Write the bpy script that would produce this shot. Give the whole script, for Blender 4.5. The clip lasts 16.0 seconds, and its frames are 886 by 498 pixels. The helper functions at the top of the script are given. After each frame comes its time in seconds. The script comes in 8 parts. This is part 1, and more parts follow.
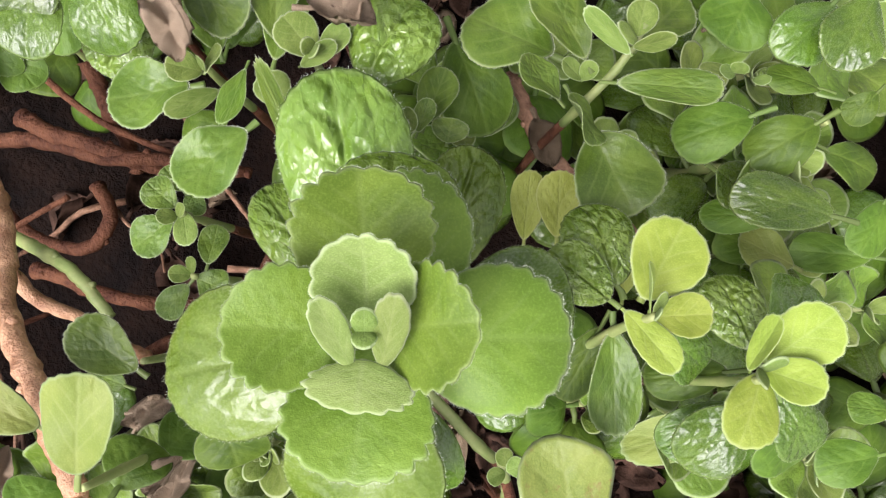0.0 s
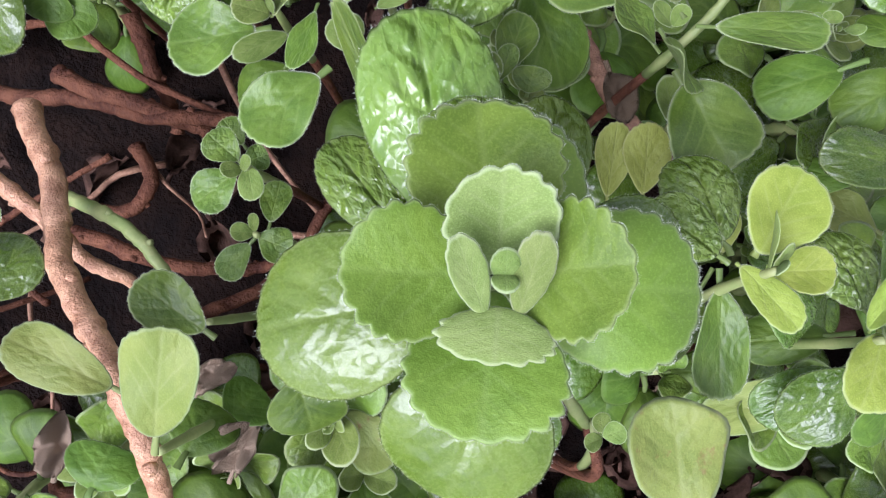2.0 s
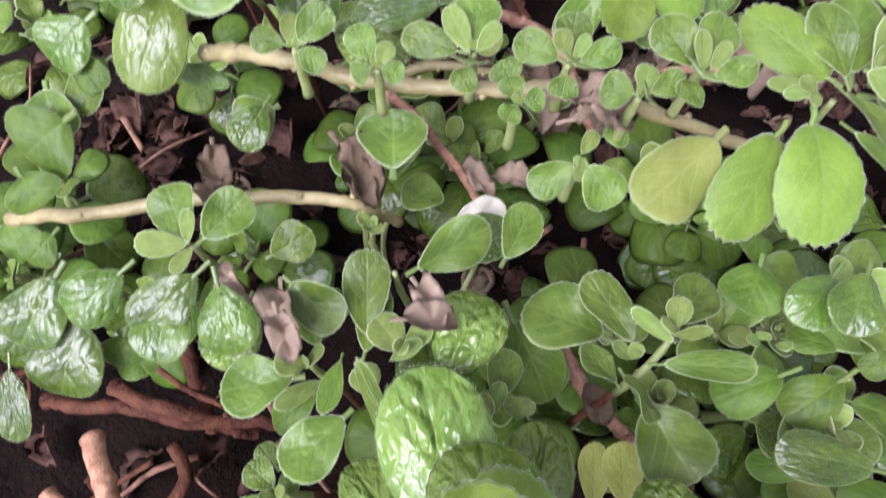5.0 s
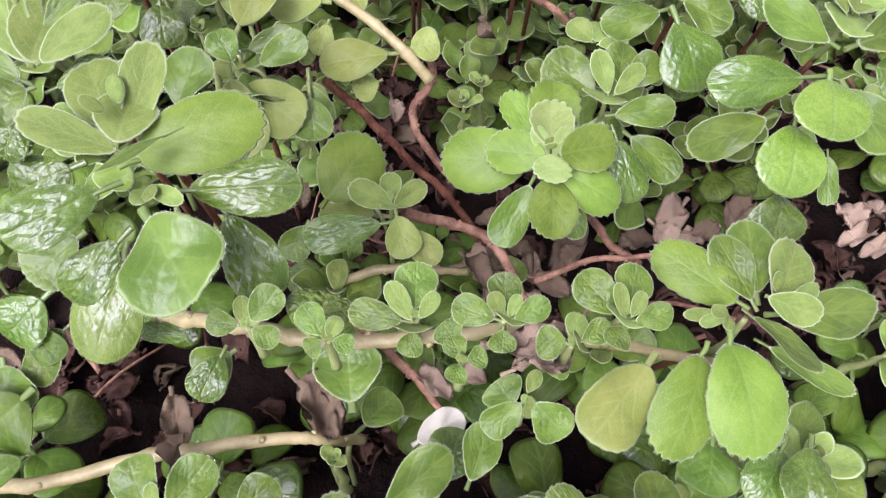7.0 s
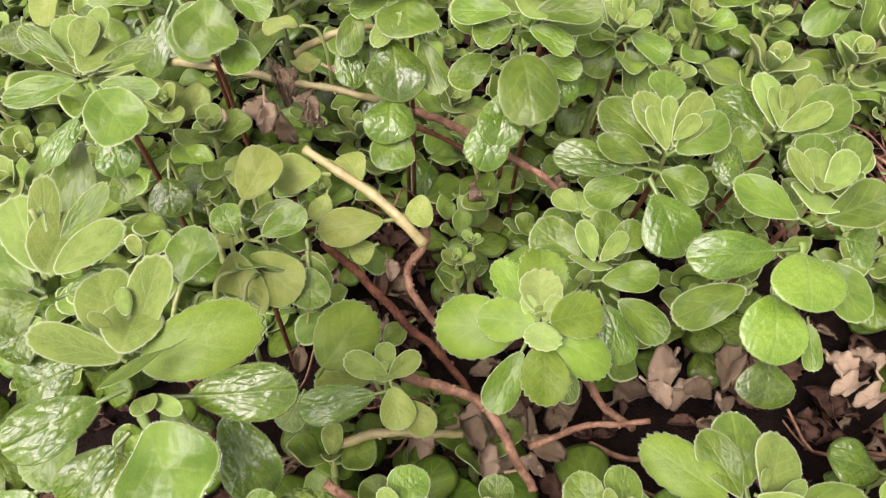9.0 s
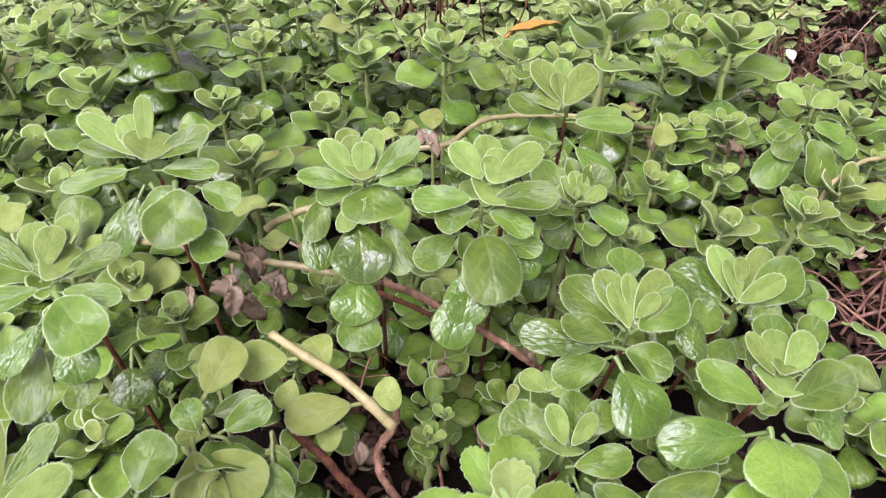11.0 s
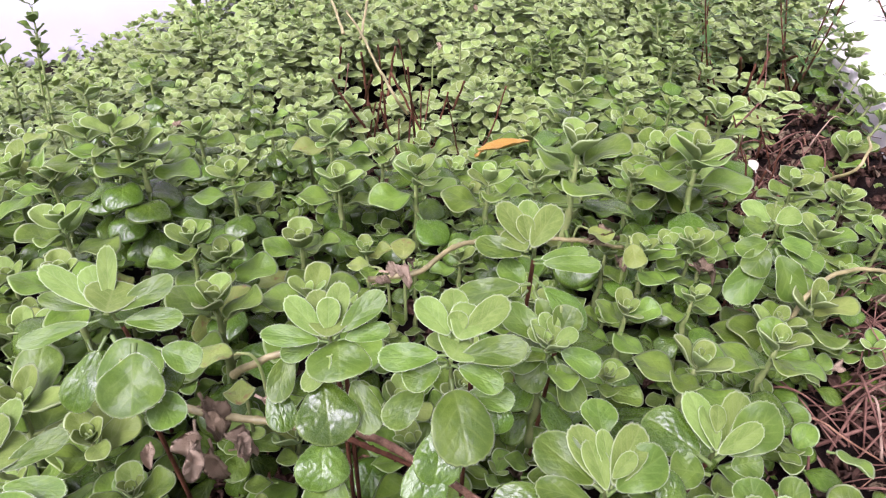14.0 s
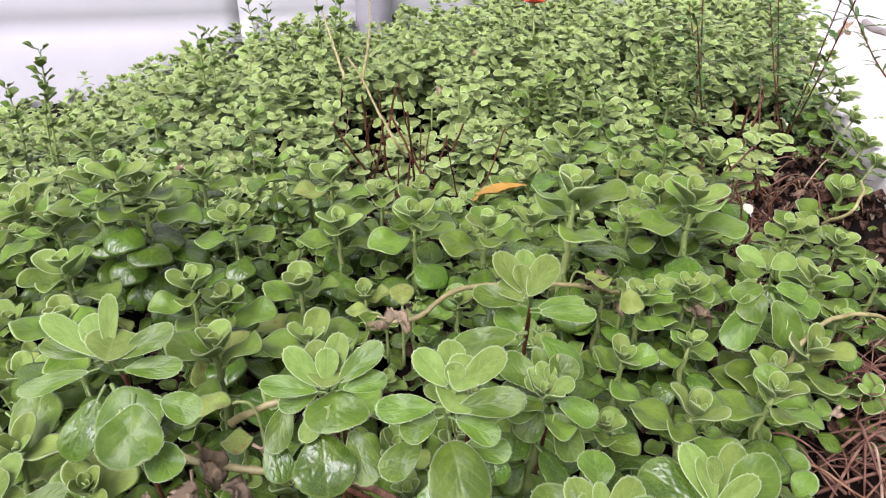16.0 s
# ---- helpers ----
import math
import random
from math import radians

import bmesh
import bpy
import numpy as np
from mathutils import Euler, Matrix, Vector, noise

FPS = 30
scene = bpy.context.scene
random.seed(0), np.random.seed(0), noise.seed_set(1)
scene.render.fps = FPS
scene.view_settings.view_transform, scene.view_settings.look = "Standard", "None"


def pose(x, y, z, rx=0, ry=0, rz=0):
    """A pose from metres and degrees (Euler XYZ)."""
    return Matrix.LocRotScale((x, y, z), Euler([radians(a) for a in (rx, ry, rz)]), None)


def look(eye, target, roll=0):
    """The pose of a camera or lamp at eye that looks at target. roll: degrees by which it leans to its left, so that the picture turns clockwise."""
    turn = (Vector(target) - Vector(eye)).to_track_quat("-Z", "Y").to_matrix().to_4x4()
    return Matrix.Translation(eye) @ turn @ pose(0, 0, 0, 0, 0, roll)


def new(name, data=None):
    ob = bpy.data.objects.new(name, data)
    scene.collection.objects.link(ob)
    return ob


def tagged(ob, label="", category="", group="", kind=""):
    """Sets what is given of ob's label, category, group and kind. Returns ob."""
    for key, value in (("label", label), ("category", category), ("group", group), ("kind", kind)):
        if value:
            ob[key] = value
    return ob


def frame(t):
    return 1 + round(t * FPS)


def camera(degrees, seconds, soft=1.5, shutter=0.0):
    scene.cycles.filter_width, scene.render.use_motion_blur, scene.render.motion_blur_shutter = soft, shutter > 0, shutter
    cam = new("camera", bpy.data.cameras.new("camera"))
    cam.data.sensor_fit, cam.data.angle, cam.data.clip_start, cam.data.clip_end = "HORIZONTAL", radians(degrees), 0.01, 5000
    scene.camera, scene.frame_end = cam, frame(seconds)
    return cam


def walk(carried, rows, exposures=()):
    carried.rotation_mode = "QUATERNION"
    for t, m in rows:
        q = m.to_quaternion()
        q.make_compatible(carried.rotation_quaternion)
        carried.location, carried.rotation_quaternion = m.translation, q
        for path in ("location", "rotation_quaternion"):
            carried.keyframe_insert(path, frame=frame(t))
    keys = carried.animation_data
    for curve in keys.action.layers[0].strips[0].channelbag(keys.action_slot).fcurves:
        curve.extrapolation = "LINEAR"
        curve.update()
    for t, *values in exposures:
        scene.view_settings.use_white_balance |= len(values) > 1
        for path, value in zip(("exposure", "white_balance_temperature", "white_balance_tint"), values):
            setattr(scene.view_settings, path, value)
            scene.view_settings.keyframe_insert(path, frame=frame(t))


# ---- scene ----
cam = camera(67.4, 16.0, soft=1.2, shutter=0.3)
PATH = [
    (0, (0.02829, 0.03007, 0.31006), (0.06029, 0.17535, -0.67882), 13.38),
    (0.5, (0.02180, 0.02957, 0.30613), (0.05379, 0.17803, -0.68227), 12.91),
    (1, (0.01357, 0.02558, 0.30215), (0.04604, 0.16100, -0.68810), 14.62),
    (1.5, (0.01007, 0.02614, 0.30121), (0.04461, 0.15588, -0.68973), 15.89),
    (2, (0.00840, 0.02468, 0.29887), (0.04097, 0.14338, -0.69353), 16.53),
    (2.5, (0.00881, 0.02380, 0.29744), (0.04424, 0.13919, -0.69525), 18.47),
    (3, (0.00755, 0.02071, 0.29768), (0.04681, 0.13846, -0.69459), 20.37),
    (3.5, (0.00346, 0.02102, 0.30101), (0.03576, 0.16511, -0.68803), 14.13),
    (4, (0.00495, 0.02474, 0.30333), (0.03711, 0.19429, -0.68167), 11.47),
    (4.5, (0.00806, 0.03488, 0.31768), (0.02932, 0.29440, -0.64783), 4.90),
    (4.6, (0.00709, 0.03380, 0.32209), (0.03191, 0.34017, -0.62950), 5.31),
    (5, (0.00811, 0.04769, 0.34179), (0.02993, 0.46436, -0.56701), 2.14),
    (5.2, (0.01047, 0.05242, 0.34833), (0.03526, 0.50098, -0.54507), 1.00),
    (7.3, (0.01265, 0.07760, 0.37466), (0.10933, 0.65364, -0.43702), 1.11),
    (7.5, (0.01249, 0.07913, 0.37821), (0.10661, 0.66769, -0.42475), 0.45),
    (8, (0.01314, 0.08240, 0.38300), (0.10742, 0.69159, -0.40440), -0.22),
    (8.5, (0.01524, 0.08813, 0.38943), (0.11925, 0.73622, -0.36500), 0.18),
    (9, (0.01684, 0.09023, 0.39376), (0.12913, 0.77424, -0.32702), 0.63),
    (9.5, (0.02226, 0.09831, 0.39662), (0.15136, 0.80361, -0.30044), 0.42),
    (10, (0.02581, 0.10604, 0.40347), (0.16607, 0.83770, -0.26361), 0.05),
    (10.2, (0.02599, 0.10695, 0.40695), (0.17261, 0.85470, -0.24063), 0.13),
    (12.3, (0.03309, 0.12179, 0.43328), (0.21067, 0.94320, -0.10870), 0.32),
    (12.5, (0.03510, 0.12479, 0.43527), (0.21962, 0.94854, -0.10081), 0.10),
    (13, (0.03838, 0.12891, 0.44206), (0.23243, 0.96404, -0.07262), -0.22),
    (13.5, (0.03936, 0.13125, 0.44441), (0.24047, 0.97681, -0.05015), -0.14),
    (14, (0.04045, 0.13235, 0.44726), (0.24179, 0.98525, -0.03443), -0.41),
    (14.5, (0.04325, 0.13478, 0.44797), (0.25418, 0.99434, -0.01750), -0.08),
    (15, (0.04458, 0.13674, 0.44812), (0.25712, 0.99828, -0.01294), -0.24),
    (15.5, (0.04454, 0.13647, 0.45057), (0.25724, 1.00380, 0.00058), -0.20),
    (16, (0.04141, 0.13065, 0.45780), (0.24903, 1.00710, 0.02336), -0.32),
]
walk(cam, [(t, look(eye, target, roll)) for t, eye, target, roll in PATH], [(0, 1.58, 6300, 21), (1, 1.55, 6350, 25), (1.5, 1.50, 5700, 26), (3, 1.42, 5500, 28), (4, 1.5, 5500, 29), (5.2, 1.62, 5700, 35), (7.5, 1.58, 5900, 37), (8.5, 1.54, 6650, 29), (9.5, 1.58, 6800, 27), (10.2, 1.58, 6250, 29), (12.5, 1.60, 5900, 37), (13.5, 1.57, 5850, 37), (15, 1.43, 5950, 30), (16, 1.35, 6100, 23)])

# ---- world, sun, exposure ----
world = bpy.data.worlds.new("sky")
scene.world = world
world.use_nodes = True
wn = world.node_tree
sky = wn.nodes.new("ShaderNodeTexSky")
sky.sky_type = "NISHITA"
sky.sun_disc = False
sky.sun_elevation, sky.sun_rotation = radians(51), radians(220)
sky.air_density, sky.dust_density, sky.ozone_density = 1.0, 4.0, 1.0
veil = wn.nodes.new("ShaderNodeHueSaturation")  # thin cloud takes the blue out of the sky
veil.inputs["Saturation"].default_value = 0.10
wn.links.new(sky.outputs[0], veil.inputs["Color"])
wn.links.new(veil.outputs[0], wn.nodes["Background"].inputs["Color"])
wn.nodes["Background"].inputs["Strength"].default_value = 0.105
sun = new("sun", bpy.data.lights.new("sun", "SUN"))
sun.data.energy, sun.data.angle, sun.data.color = 1.5, radians(38), (1.0, 0.97, 0.93)
sun.matrix_world = look((-1.1, -1.3, 2.1), (0, 0, 0))


# ---- materials ----
def node_mat(name):
    m = bpy.data.materials.new(name)
    m.use_nodes = True
    return m, m.node_tree, m.node_tree.nodes["Principled BSDF"]


class Net:
    """Short hand for wiring nodes."""

    def __init__(self, tree):
        self.t = tree

    def n(self, kind, **given):
        node = self.t.nodes.new(kind)
        for k, v in given.items():
            if k == "op":
                node.operation = v
            elif k == "blend":
                node.blend_type = v
        return node

    def put(self, socket, v):
        if isinstance(v, bpy.types.NodeSocket):
            self.t.links.new(v, socket)
        else:
            socket.default_value = v

    def math(self, op, a, b=0.0, clamp=False):
        node = self.n("ShaderNodeMath", op=op)
        node.use_clamp = clamp
        self.put(node.inputs[0], a)
        self.put(node.inputs[1], b)
        return node.outputs[0]

    def mix(self, f, a, b, blend="MIX"):
        node = self.n("ShaderNodeMixRGB", blend=blend)
        self.put(node.inputs[0], f)
        self.put(node.inputs[1], a)
        self.put(node.inputs[2], b)
        return node.outputs[0]

    def ramp(self, v, lo, hi, a=0.0, b=1.0):
        node = self.n("ShaderNodeMapRange")
        node.interpolation_type = "SMOOTHSTEP"
        for i, x in enumerate((v, lo, hi, a, b)):
            self.put(node.inputs[i], x)
        return node.outputs[0]

    def noise(self, coord, scale, detail=3.0, rough=0.5):
        node = self.n("ShaderNodeTexNoise")
        if coord is not None:
            self.put(node.inputs["Vector"], coord)
        node.inputs["Scale"].default_value = scale
        node.inputs["Detail"].default_value = detail
        node.inputs["Roughness"].default_value = rough
        return node.outputs[0]

    def coord(self, which="Object"):
        return self.n("ShaderNodeTexCoord").outputs[which]

    def bump(self, height, strength, distance):
        node = self.n("ShaderNodeBump")
        node.inputs["Strength"].default_value = strength
        node.inputs["Distance"].default_value = distance
        self.put(node.inputs["Height"], height)
        return node.outputs[0]


def rgb(r, g, b):
    return (r, g, b, 1.0)


def leaf_material(name, dark, light, vein, rough, quilt, grain, sheen, island=False, glow=0.10, rimc=(0.26, 0.33, 0.16), blotch=0.0, rim=0.92, edgy=0.55, spec=0.2):
    """Fleshy hairy leaf: pinnate veins, quilted relief between them, a pale downy rim."""
    m, tree, bsdf = node_mat(name)
    k = Net(tree)
    uv = k.n("ShaderNodeUVMap")
    uv.uv_map = "leaf"
    sep = k.n("ShaderNodeSeparateXYZ")
    k.put(sep.inputs[0], uv.outputs[0])
    ax = k.math("ABSOLUTE", k.math("SUBTRACT", sep.outputs[0], 0.5))
    y = sep.outputs[1]
    edge = k.n("ShaderNodeUVMap")
    edge.uv_map = "edge"
    es = k.n("ShaderNodeSeparateXYZ")
    k.put(es.inputs[0], edge.outputs[0])
    f, side = es.outputs[0], es.outputs[1]
    if island:
        ran = k.n("ShaderNodeNewGeometry").outputs["Random Per Island"]
    else:
        ran = k.n("ShaderNodeObjectInfo").outputs["Random"]
    off = k.n("ShaderNodeVectorMath", op="ADD")
    k.put(off.inputs[0], uv.outputs[0])
    comb = k.n("ShaderNodeCombineXYZ")
    k.put(comb.inputs[2], k.math("MULTIPLY", ran, 37.0))
    k.put(comb.inputs[0], k.math("MULTIPLY", ran, 11.0))
    k.put(off.inputs[1], comb.outputs[0])
    p = off.outputs[0]
    warp = k.math("MULTIPLY", k.math("SUBTRACT", k.noise(p, 5.0, 2.0), 0.5), 0.16)
    mid = k.ramp(ax, 0.0, 0.04, 1.0, 0.0)
    s = k.math("ADD", k.math("SUBTRACT", k.math("MULTIPLY", y, 5.5), k.math("MULTIPLY", ax, 5.0)), k.math("MULTIPLY", warp, 3.0))
    tri = k.math("PINGPONG", s, 0.5)
    lat = k.math("MULTIPLY", k.ramp(tri, 0.0, 0.16, 1.0, 0.0), k.ramp(f, 0.55, 0.95, 1.0, 0.0))
    vor = k.n("ShaderNodeTexVoronoi")
    vor.feature = "DISTANCE_TO_EDGE"
    vor.inputs["Scale"].default_value = 7.0
    k.put(vor.inputs["Vector"], p)
    cell = k.ramp(vor.outputs["Distance"], 0.0, 0.34)
    vor2 = k.n("ShaderNodeTexVoronoi")
    vor2.feature = "DISTANCE_TO_EDGE"
    vor2.inputs["Scale"].default_value = 17.0
    k.put(vor2.inputs["Vector"], p)
    cell = k.math("ADD", cell, k.math("MULTIPLY", k.ramp(vor2.outputs["Distance"], 0.0, 0.3), 0.2))
    veins = k.math("MAXIMUM", mid, lat)
    # colour
    big = k.ramp(k.noise(p, 2.6, 4.0, 0.6), 0.36, 0.66)
    tone = k.math("ADD", k.math("MULTIPLY", big, 0.6), k.math("MULTIPLY", ran, 0.4))
    c = k.mix(tone, rgb(*dark), rgb(*light))
    fine = k.noise(p, 60.0, 2.0, 0.7)
    c = k.mix(k.math("MULTIPLY", k.ramp(fine, 0.45, 0.72), 0.08 + 0.22 * grain), c, rgb(*[min(1, x * 1.7 + 0.02) for x in light]))
    c = k.mix(k.math("MULTIPLY", veins, 0.3), c, rgb(*vein))
    if blotch:
        spot = k.ramp(k.noise(p, 3.5, 4.0, 0.65), 0.56, 0.68)
        c = k.mix(k.math("MULTIPLY", spot, blotch), c, rgb(0.16, 0.09, 0.035))
    c = k.mix(k.math("MULTIPLY", k.ramp(f, rim, rim + 0.07), edgy), c, rgb(*rimc))
    c = k.mix(k.math("MULTIPLY", side, 0.45), c, rgb(0.18, 0.23, 0.10))  # felted underside
    hsv = k.n("ShaderNodeHueSaturation")
    k.put(hsv.inputs["Hue"], k.math("ADD", 0.5, k.math("MULTIPLY", k.math("SUBTRACT", ran, 0.5), 0.022)))
    k.put(hsv.inputs["Value"], k.math("ADD", 0.88, k.math("MULTIPLY", ran, 0.24)))
    k.put(hsv.inputs["Color"], c)
    c = hsv.outputs[0]
    k.put(bsdf.inputs["Base Color"], c)
    k.put(bsdf.inputs["Roughness"], k.math("ADD", rough, k.math("MULTIPLY", k.math("SUBTRACT", fine, 0.5), 0.15)))
    bsdf.inputs["Sheen Weight"].default_value = sheen
    bsdf.inputs["Sheen Roughness"].default_value = 0.5
    bsdf.inputs["Specular IOR Level"].default_value = spec
    # relief, in leaf units of about 25 mm
    ridge = k.math("MULTIPLY", k.ramp(tri, 0.0, 0.42), k.ramp(f, 0.6, 1.0, 1.0, 0.2))
    h = k.math("ADD", k.math("MULTIPLY", ridge, 0.28), k.math("SUBTRACT", k.math("MULTIPLY", cell, 0.55), k.math("MULTIPLY", mid, 0.3)))
    h = k.math("ADD", k.math("MULTIPLY", h, quilt), k.math("MULTIPLY", fine, 0.10 * grain + 0.03))
    k.put(bsdf.inputs["Normal"], k.bump(h, 0.9, 0.0012))
    out = tree.nodes["Material Output"]
    thin = k.n("ShaderNodeBsdfTranslucent")
    k.put(thin.inputs[0], c)
    mixs = k.n("ShaderNodeMixShader")
    mixs.inputs[0].default_value = glow
    k.put(mixs.inputs[1], bsdf.outputs[0])
    k.put(mixs.inputs[2], thin.outputs[0])
    k.put(out.inputs["Surface"], mixs.outputs[0])
    return m


# the shade of lower layers is put into the darker greens, besides older pigment
MATURE_SHADED = ((0.036, 0.080, 0.006), (0.088, 0.155, 0.014), (0.13, 0.20, 0.034))
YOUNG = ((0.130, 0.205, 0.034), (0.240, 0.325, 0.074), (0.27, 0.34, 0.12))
MIDDLE_SHADED = ((0.050, 0.102, 0.009), (0.116, 0.190, 0.020), (0.165, 0.235, 0.055))
FRESH = ((0.085, 0.160, 0.012), (0.160, 0.258, 0.030), (0.185, 0.275, 0.06))
leaf_fresh = leaf_material("fresh_velvet_leaf", *FRESH, 0.42, 0.12, 0.6, 0.04, rimc=(0.32, 0.41, 0.17), glow=0.24, edgy=0.5, rim=0.935, spec=0.25)
leaf_new_tip = leaf_material("woolly_bud_leaf", (0.17, 0.26, 0.055), (0.27, 0.36, 0.105), (0.31, 0.38, 0.15), 0.5, 0.06, 1.1, 0.10, rimc=(0.42, 0.50, 0.26), glow=0.34, edgy=0.7, rim=0.91, spec=0.15)
leaf_quilt = leaf_material("quilted_glossy_leaf", (0.075, 0.145, 0.013), (0.150, 0.240, 0.032), (0.18, 0.26, 0.06), 0.25, 1.1, 0.08, 0.0, rimc=(0.20, 0.28, 0.09), glow=0.14, spec=0.6)
leaf_old = leaf_material("glossy_leaf", *MATURE_SHADED, 0.27, 0.34, 0.08, 0.0, rimc=(0.19, 0.27, 0.08), glow=0.14, spec=0.5)
leaf_gloss = leaf_material("fresh_glossy_leaf", *FRESH, 0.27, 0.30, 0.1, 0.0, rimc=(0.24, 0.33, 0.11), glow=0.20, spec=0.5)
# dull leaf for shoots in shade; its dark green holds that shade
leaf_shaded = leaf_material("shaded_green_matt_leaf", *MATURE_SHADED, 0.45, 0.16, 0.2, 0.0, rimc=(0.17, 0.24, 0.07), glow=0.14, spec=0.2)
# one leaf in two brightnesses: light put into colour, dimmer near, brighter farther back
leaf_mid = leaf_material("velvet_leaf", *MIDDLE_SHADED, 0.36, 0.20, 0.3, 0.02, rimc=(0.33, 0.41, 0.18), glow=0.22, edgy=0.55, rim=0.93, spec=0.36)
leaf_new = leaf_material("downy_young_leaf", (0.112, 0.185, 0.030), (0.208, 0.292, 0.066), (0.25, 0.32, 0.11), 0.5, 0.10, 0.8, 0.05, rimc=(0.42, 0.50, 0.26), glow=0.32, edgy=0.7, rim=0.915, spec=0.15)
velvet_downy = leaf_material("velvet_leaf_downy_rim", (0.068, 0.132, 0.011), (0.150, 0.238, 0.026), (0.18, 0.255, 0.06), 0.38, 0.26, 0.4, 0.03, rimc=(0.36, 0.44, 0.21), glow=0.22, edgy=0.65, rim=0.90, spec=0.34)
young_downy = leaf_material("young_leaf_downy_rim", *YOUNG, 0.5, 0.12, 0.8, 0.05, rimc=(0.44, 0.52, 0.28), glow=0.30, edgy=0.75, rim=0.89, spec=0.15)
leaf_lime = leaf_material("lime_young_leaf", (0.19, 0.275, 0.030), (0.31, 0.395, 0.065), (0.34, 0.41, 0.12), 0.45, 0.10, 0.6, 0.04, rimc=(0.44, 0.52, 0.22), glow=0.32, edgy=0.6, rim=0.92, spec=0.2)
leaf_lemon = leaf_material("lemon_yellow_leaf", (0.25, 0.305, 0.045), (0.37, 0.425, 0.09), (0.38, 0.42, 0.14), 0.45, 0.2, 0.4, 0.03, rimc=(0.48, 0.50, 0.2), glow=0.28, spec=0.25)
leaf_pale = leaf_material("yellowing_leaf", (0.14, 0.195, 0.032), (0.22, 0.265, 0.06), (0.26, 0.30, 0.10), 0.45, 0.16, 0.4, 0.05, glow=0.22)
leaf_spot = leaf_material("spotted_leaf", (0.12, 0.17, 0.03), (0.19, 0.23, 0.05), (0.2, 0.24, 0.07), 0.45, 0.2, 0.4, 0.05, blotch=0.8)
# paler than nearer leaves: haze over the far planting is put in its colour
leaf_far = leaf_material("hazed_distant_leaf", (0.14, 0.205, 0.044), (0.27, 0.355, 0.092), (0.27, 0.35, 0.12), 0.45, 0.3, 0.4, 0.08, island=True, rimc=(0.40, 0.47, 0.24), rim=0.8, glow=0.18)


def plain_material(name, a, b, rough, scale, bump=0.3, dist=0.001, rough_var=0.2, where="Object", detail=5.0, stretch=None, spec=0.5):
    m, tree, bsdf = node_mat(name)
    k = Net(tree)
    p = k.coord(where)
    if stretch:
        mp = k.n("ShaderNodeMapping")
        mp.inputs["Scale"].default_value = stretch
        k.put(mp.inputs[0], p)
        p = mp.outputs[0]
    n1 = k.noise(p, scale, detail, 0.6)
    n2 = k.noise(p, scale * 7.3, 3.0, 0.6)
    ran = k.n("ShaderNodeObjectInfo").outputs["Random"]
    t = k.ramp(k.math("ADD", k.math("MULTIPLY", n1, 0.75), k.math("MULTIPLY", n2, 0.25)), 0.33, 0.67)
    c = k.mix(t, rgb(*a), rgb(*b))
    hsv = k.n("ShaderNodeHueSaturation")
    k.put(hsv.inputs["Value"], k.math("ADD", 0.8, k.math("MULTIPLY", ran, 0.4)))
    k.put(hsv.inputs["Color"], c)
    k.put(bsdf.inputs["Base Color"], hsv.outputs[0])
    k.put(bsdf.inputs["Roughness"], k.math("ADD", rough - rough_var / 2, k.math("MULTIPLY", n2, rough_var)))
    bsdf.inputs["Specular IOR Level"].default_value = spec
    k.put(bsdf.inputs["Normal"], k.bump(k.math("ADD", n1, k.math("MULTIPLY", n2, 0.5)), bump, dist))
    return m


fuzz_mat = plain_material("leaf_down", (0.42, 0.48, 0.34), (0.55, 0.6, 0.46), 0.7, 20.0, 0.0, spec=0.12)
stem_green = plain_material("green_stem", (0.14, 0.20, 0.05), (0.24, 0.27, 0.095), 0.55, 90.0, 0.5, 0.0006)
stem_pale = plain_material("pale_straw_stem", (0.17, 0.15, 0.055), (0.31, 0.27, 0.12), 0.5, 70.0, 0.4, 0.0006)
# shadow over the roots in the gaps is put into this brown
stem_wood = plain_material("shaded_woody_bark", (0.04, 0.014, 0.008), (0.13, 0.055, 0.028), 0.7, 110.0, 1.0, 0.002, stretch=(1, 1, 0.3), spec=0.12)
stem_rust = plain_material("rusty_stem_bark", (0.09, 0.04, 0.02), (0.30, 0.17, 0.10), 0.65, 130.0, 1.0, 0.0012, spec=0.3)
stem_red = plain_material("dry_red_stem", (0.10, 0.045, 0.03), (0.24, 0.13, 0.09), 0.7, 80.0, 0.5, 0.0008, spec=0.2)
stem_pale_dead = plain_material("bleached_dry_stem", (0.17, 0.11, 0.075), (0.30, 0.22, 0.155), 0.75, 80.0, 0.5, 0.0008, spec=0.2)
stem_tan = plain_material("shiny_tan_stem", (0.22, 0.10, 0.045), (0.50, 0.29, 0.16), 0.40, 190.0, 1.0, 0.0014)
dry_leaf_mat = plain_material("dry_leaf", (0.26, 0.185, 0.115), (0.45, 0.355, 0.25), 0.85, 110.0, 0.8, 0.001, spec=0.12)
dry_dark_mat = plain_material("withered_leaf", (0.12, 0.085, 0.05), (0.25, 0.19, 0.12), 0.85, 110.0, 0.8, 0.001, spec=0.12)
white_leaf_mat = plain_material("bleached_leaf", (0.30, 0.30, 0.21), (0.42, 0.42, 0.32), 0.6, 90.0, 0.4, 0.0006)
orange_leaf_mat = plain_material("fallen_orange_leaf", (0.30, 0.15, 0.014), (0.42, 0.24, 0.035), 0.5, 60.0, 0.4, 0.0008)
# humus brown taken near black, the shade of the deep gaps put in
soil_mat = plain_material("shaded_humus_soil", (0.0035, 0.002, 0.0015), (0.014, 0.007, 0.004), 0.95, 45.0, 1.0, 0.006, detail=8.0, spec=0.12)
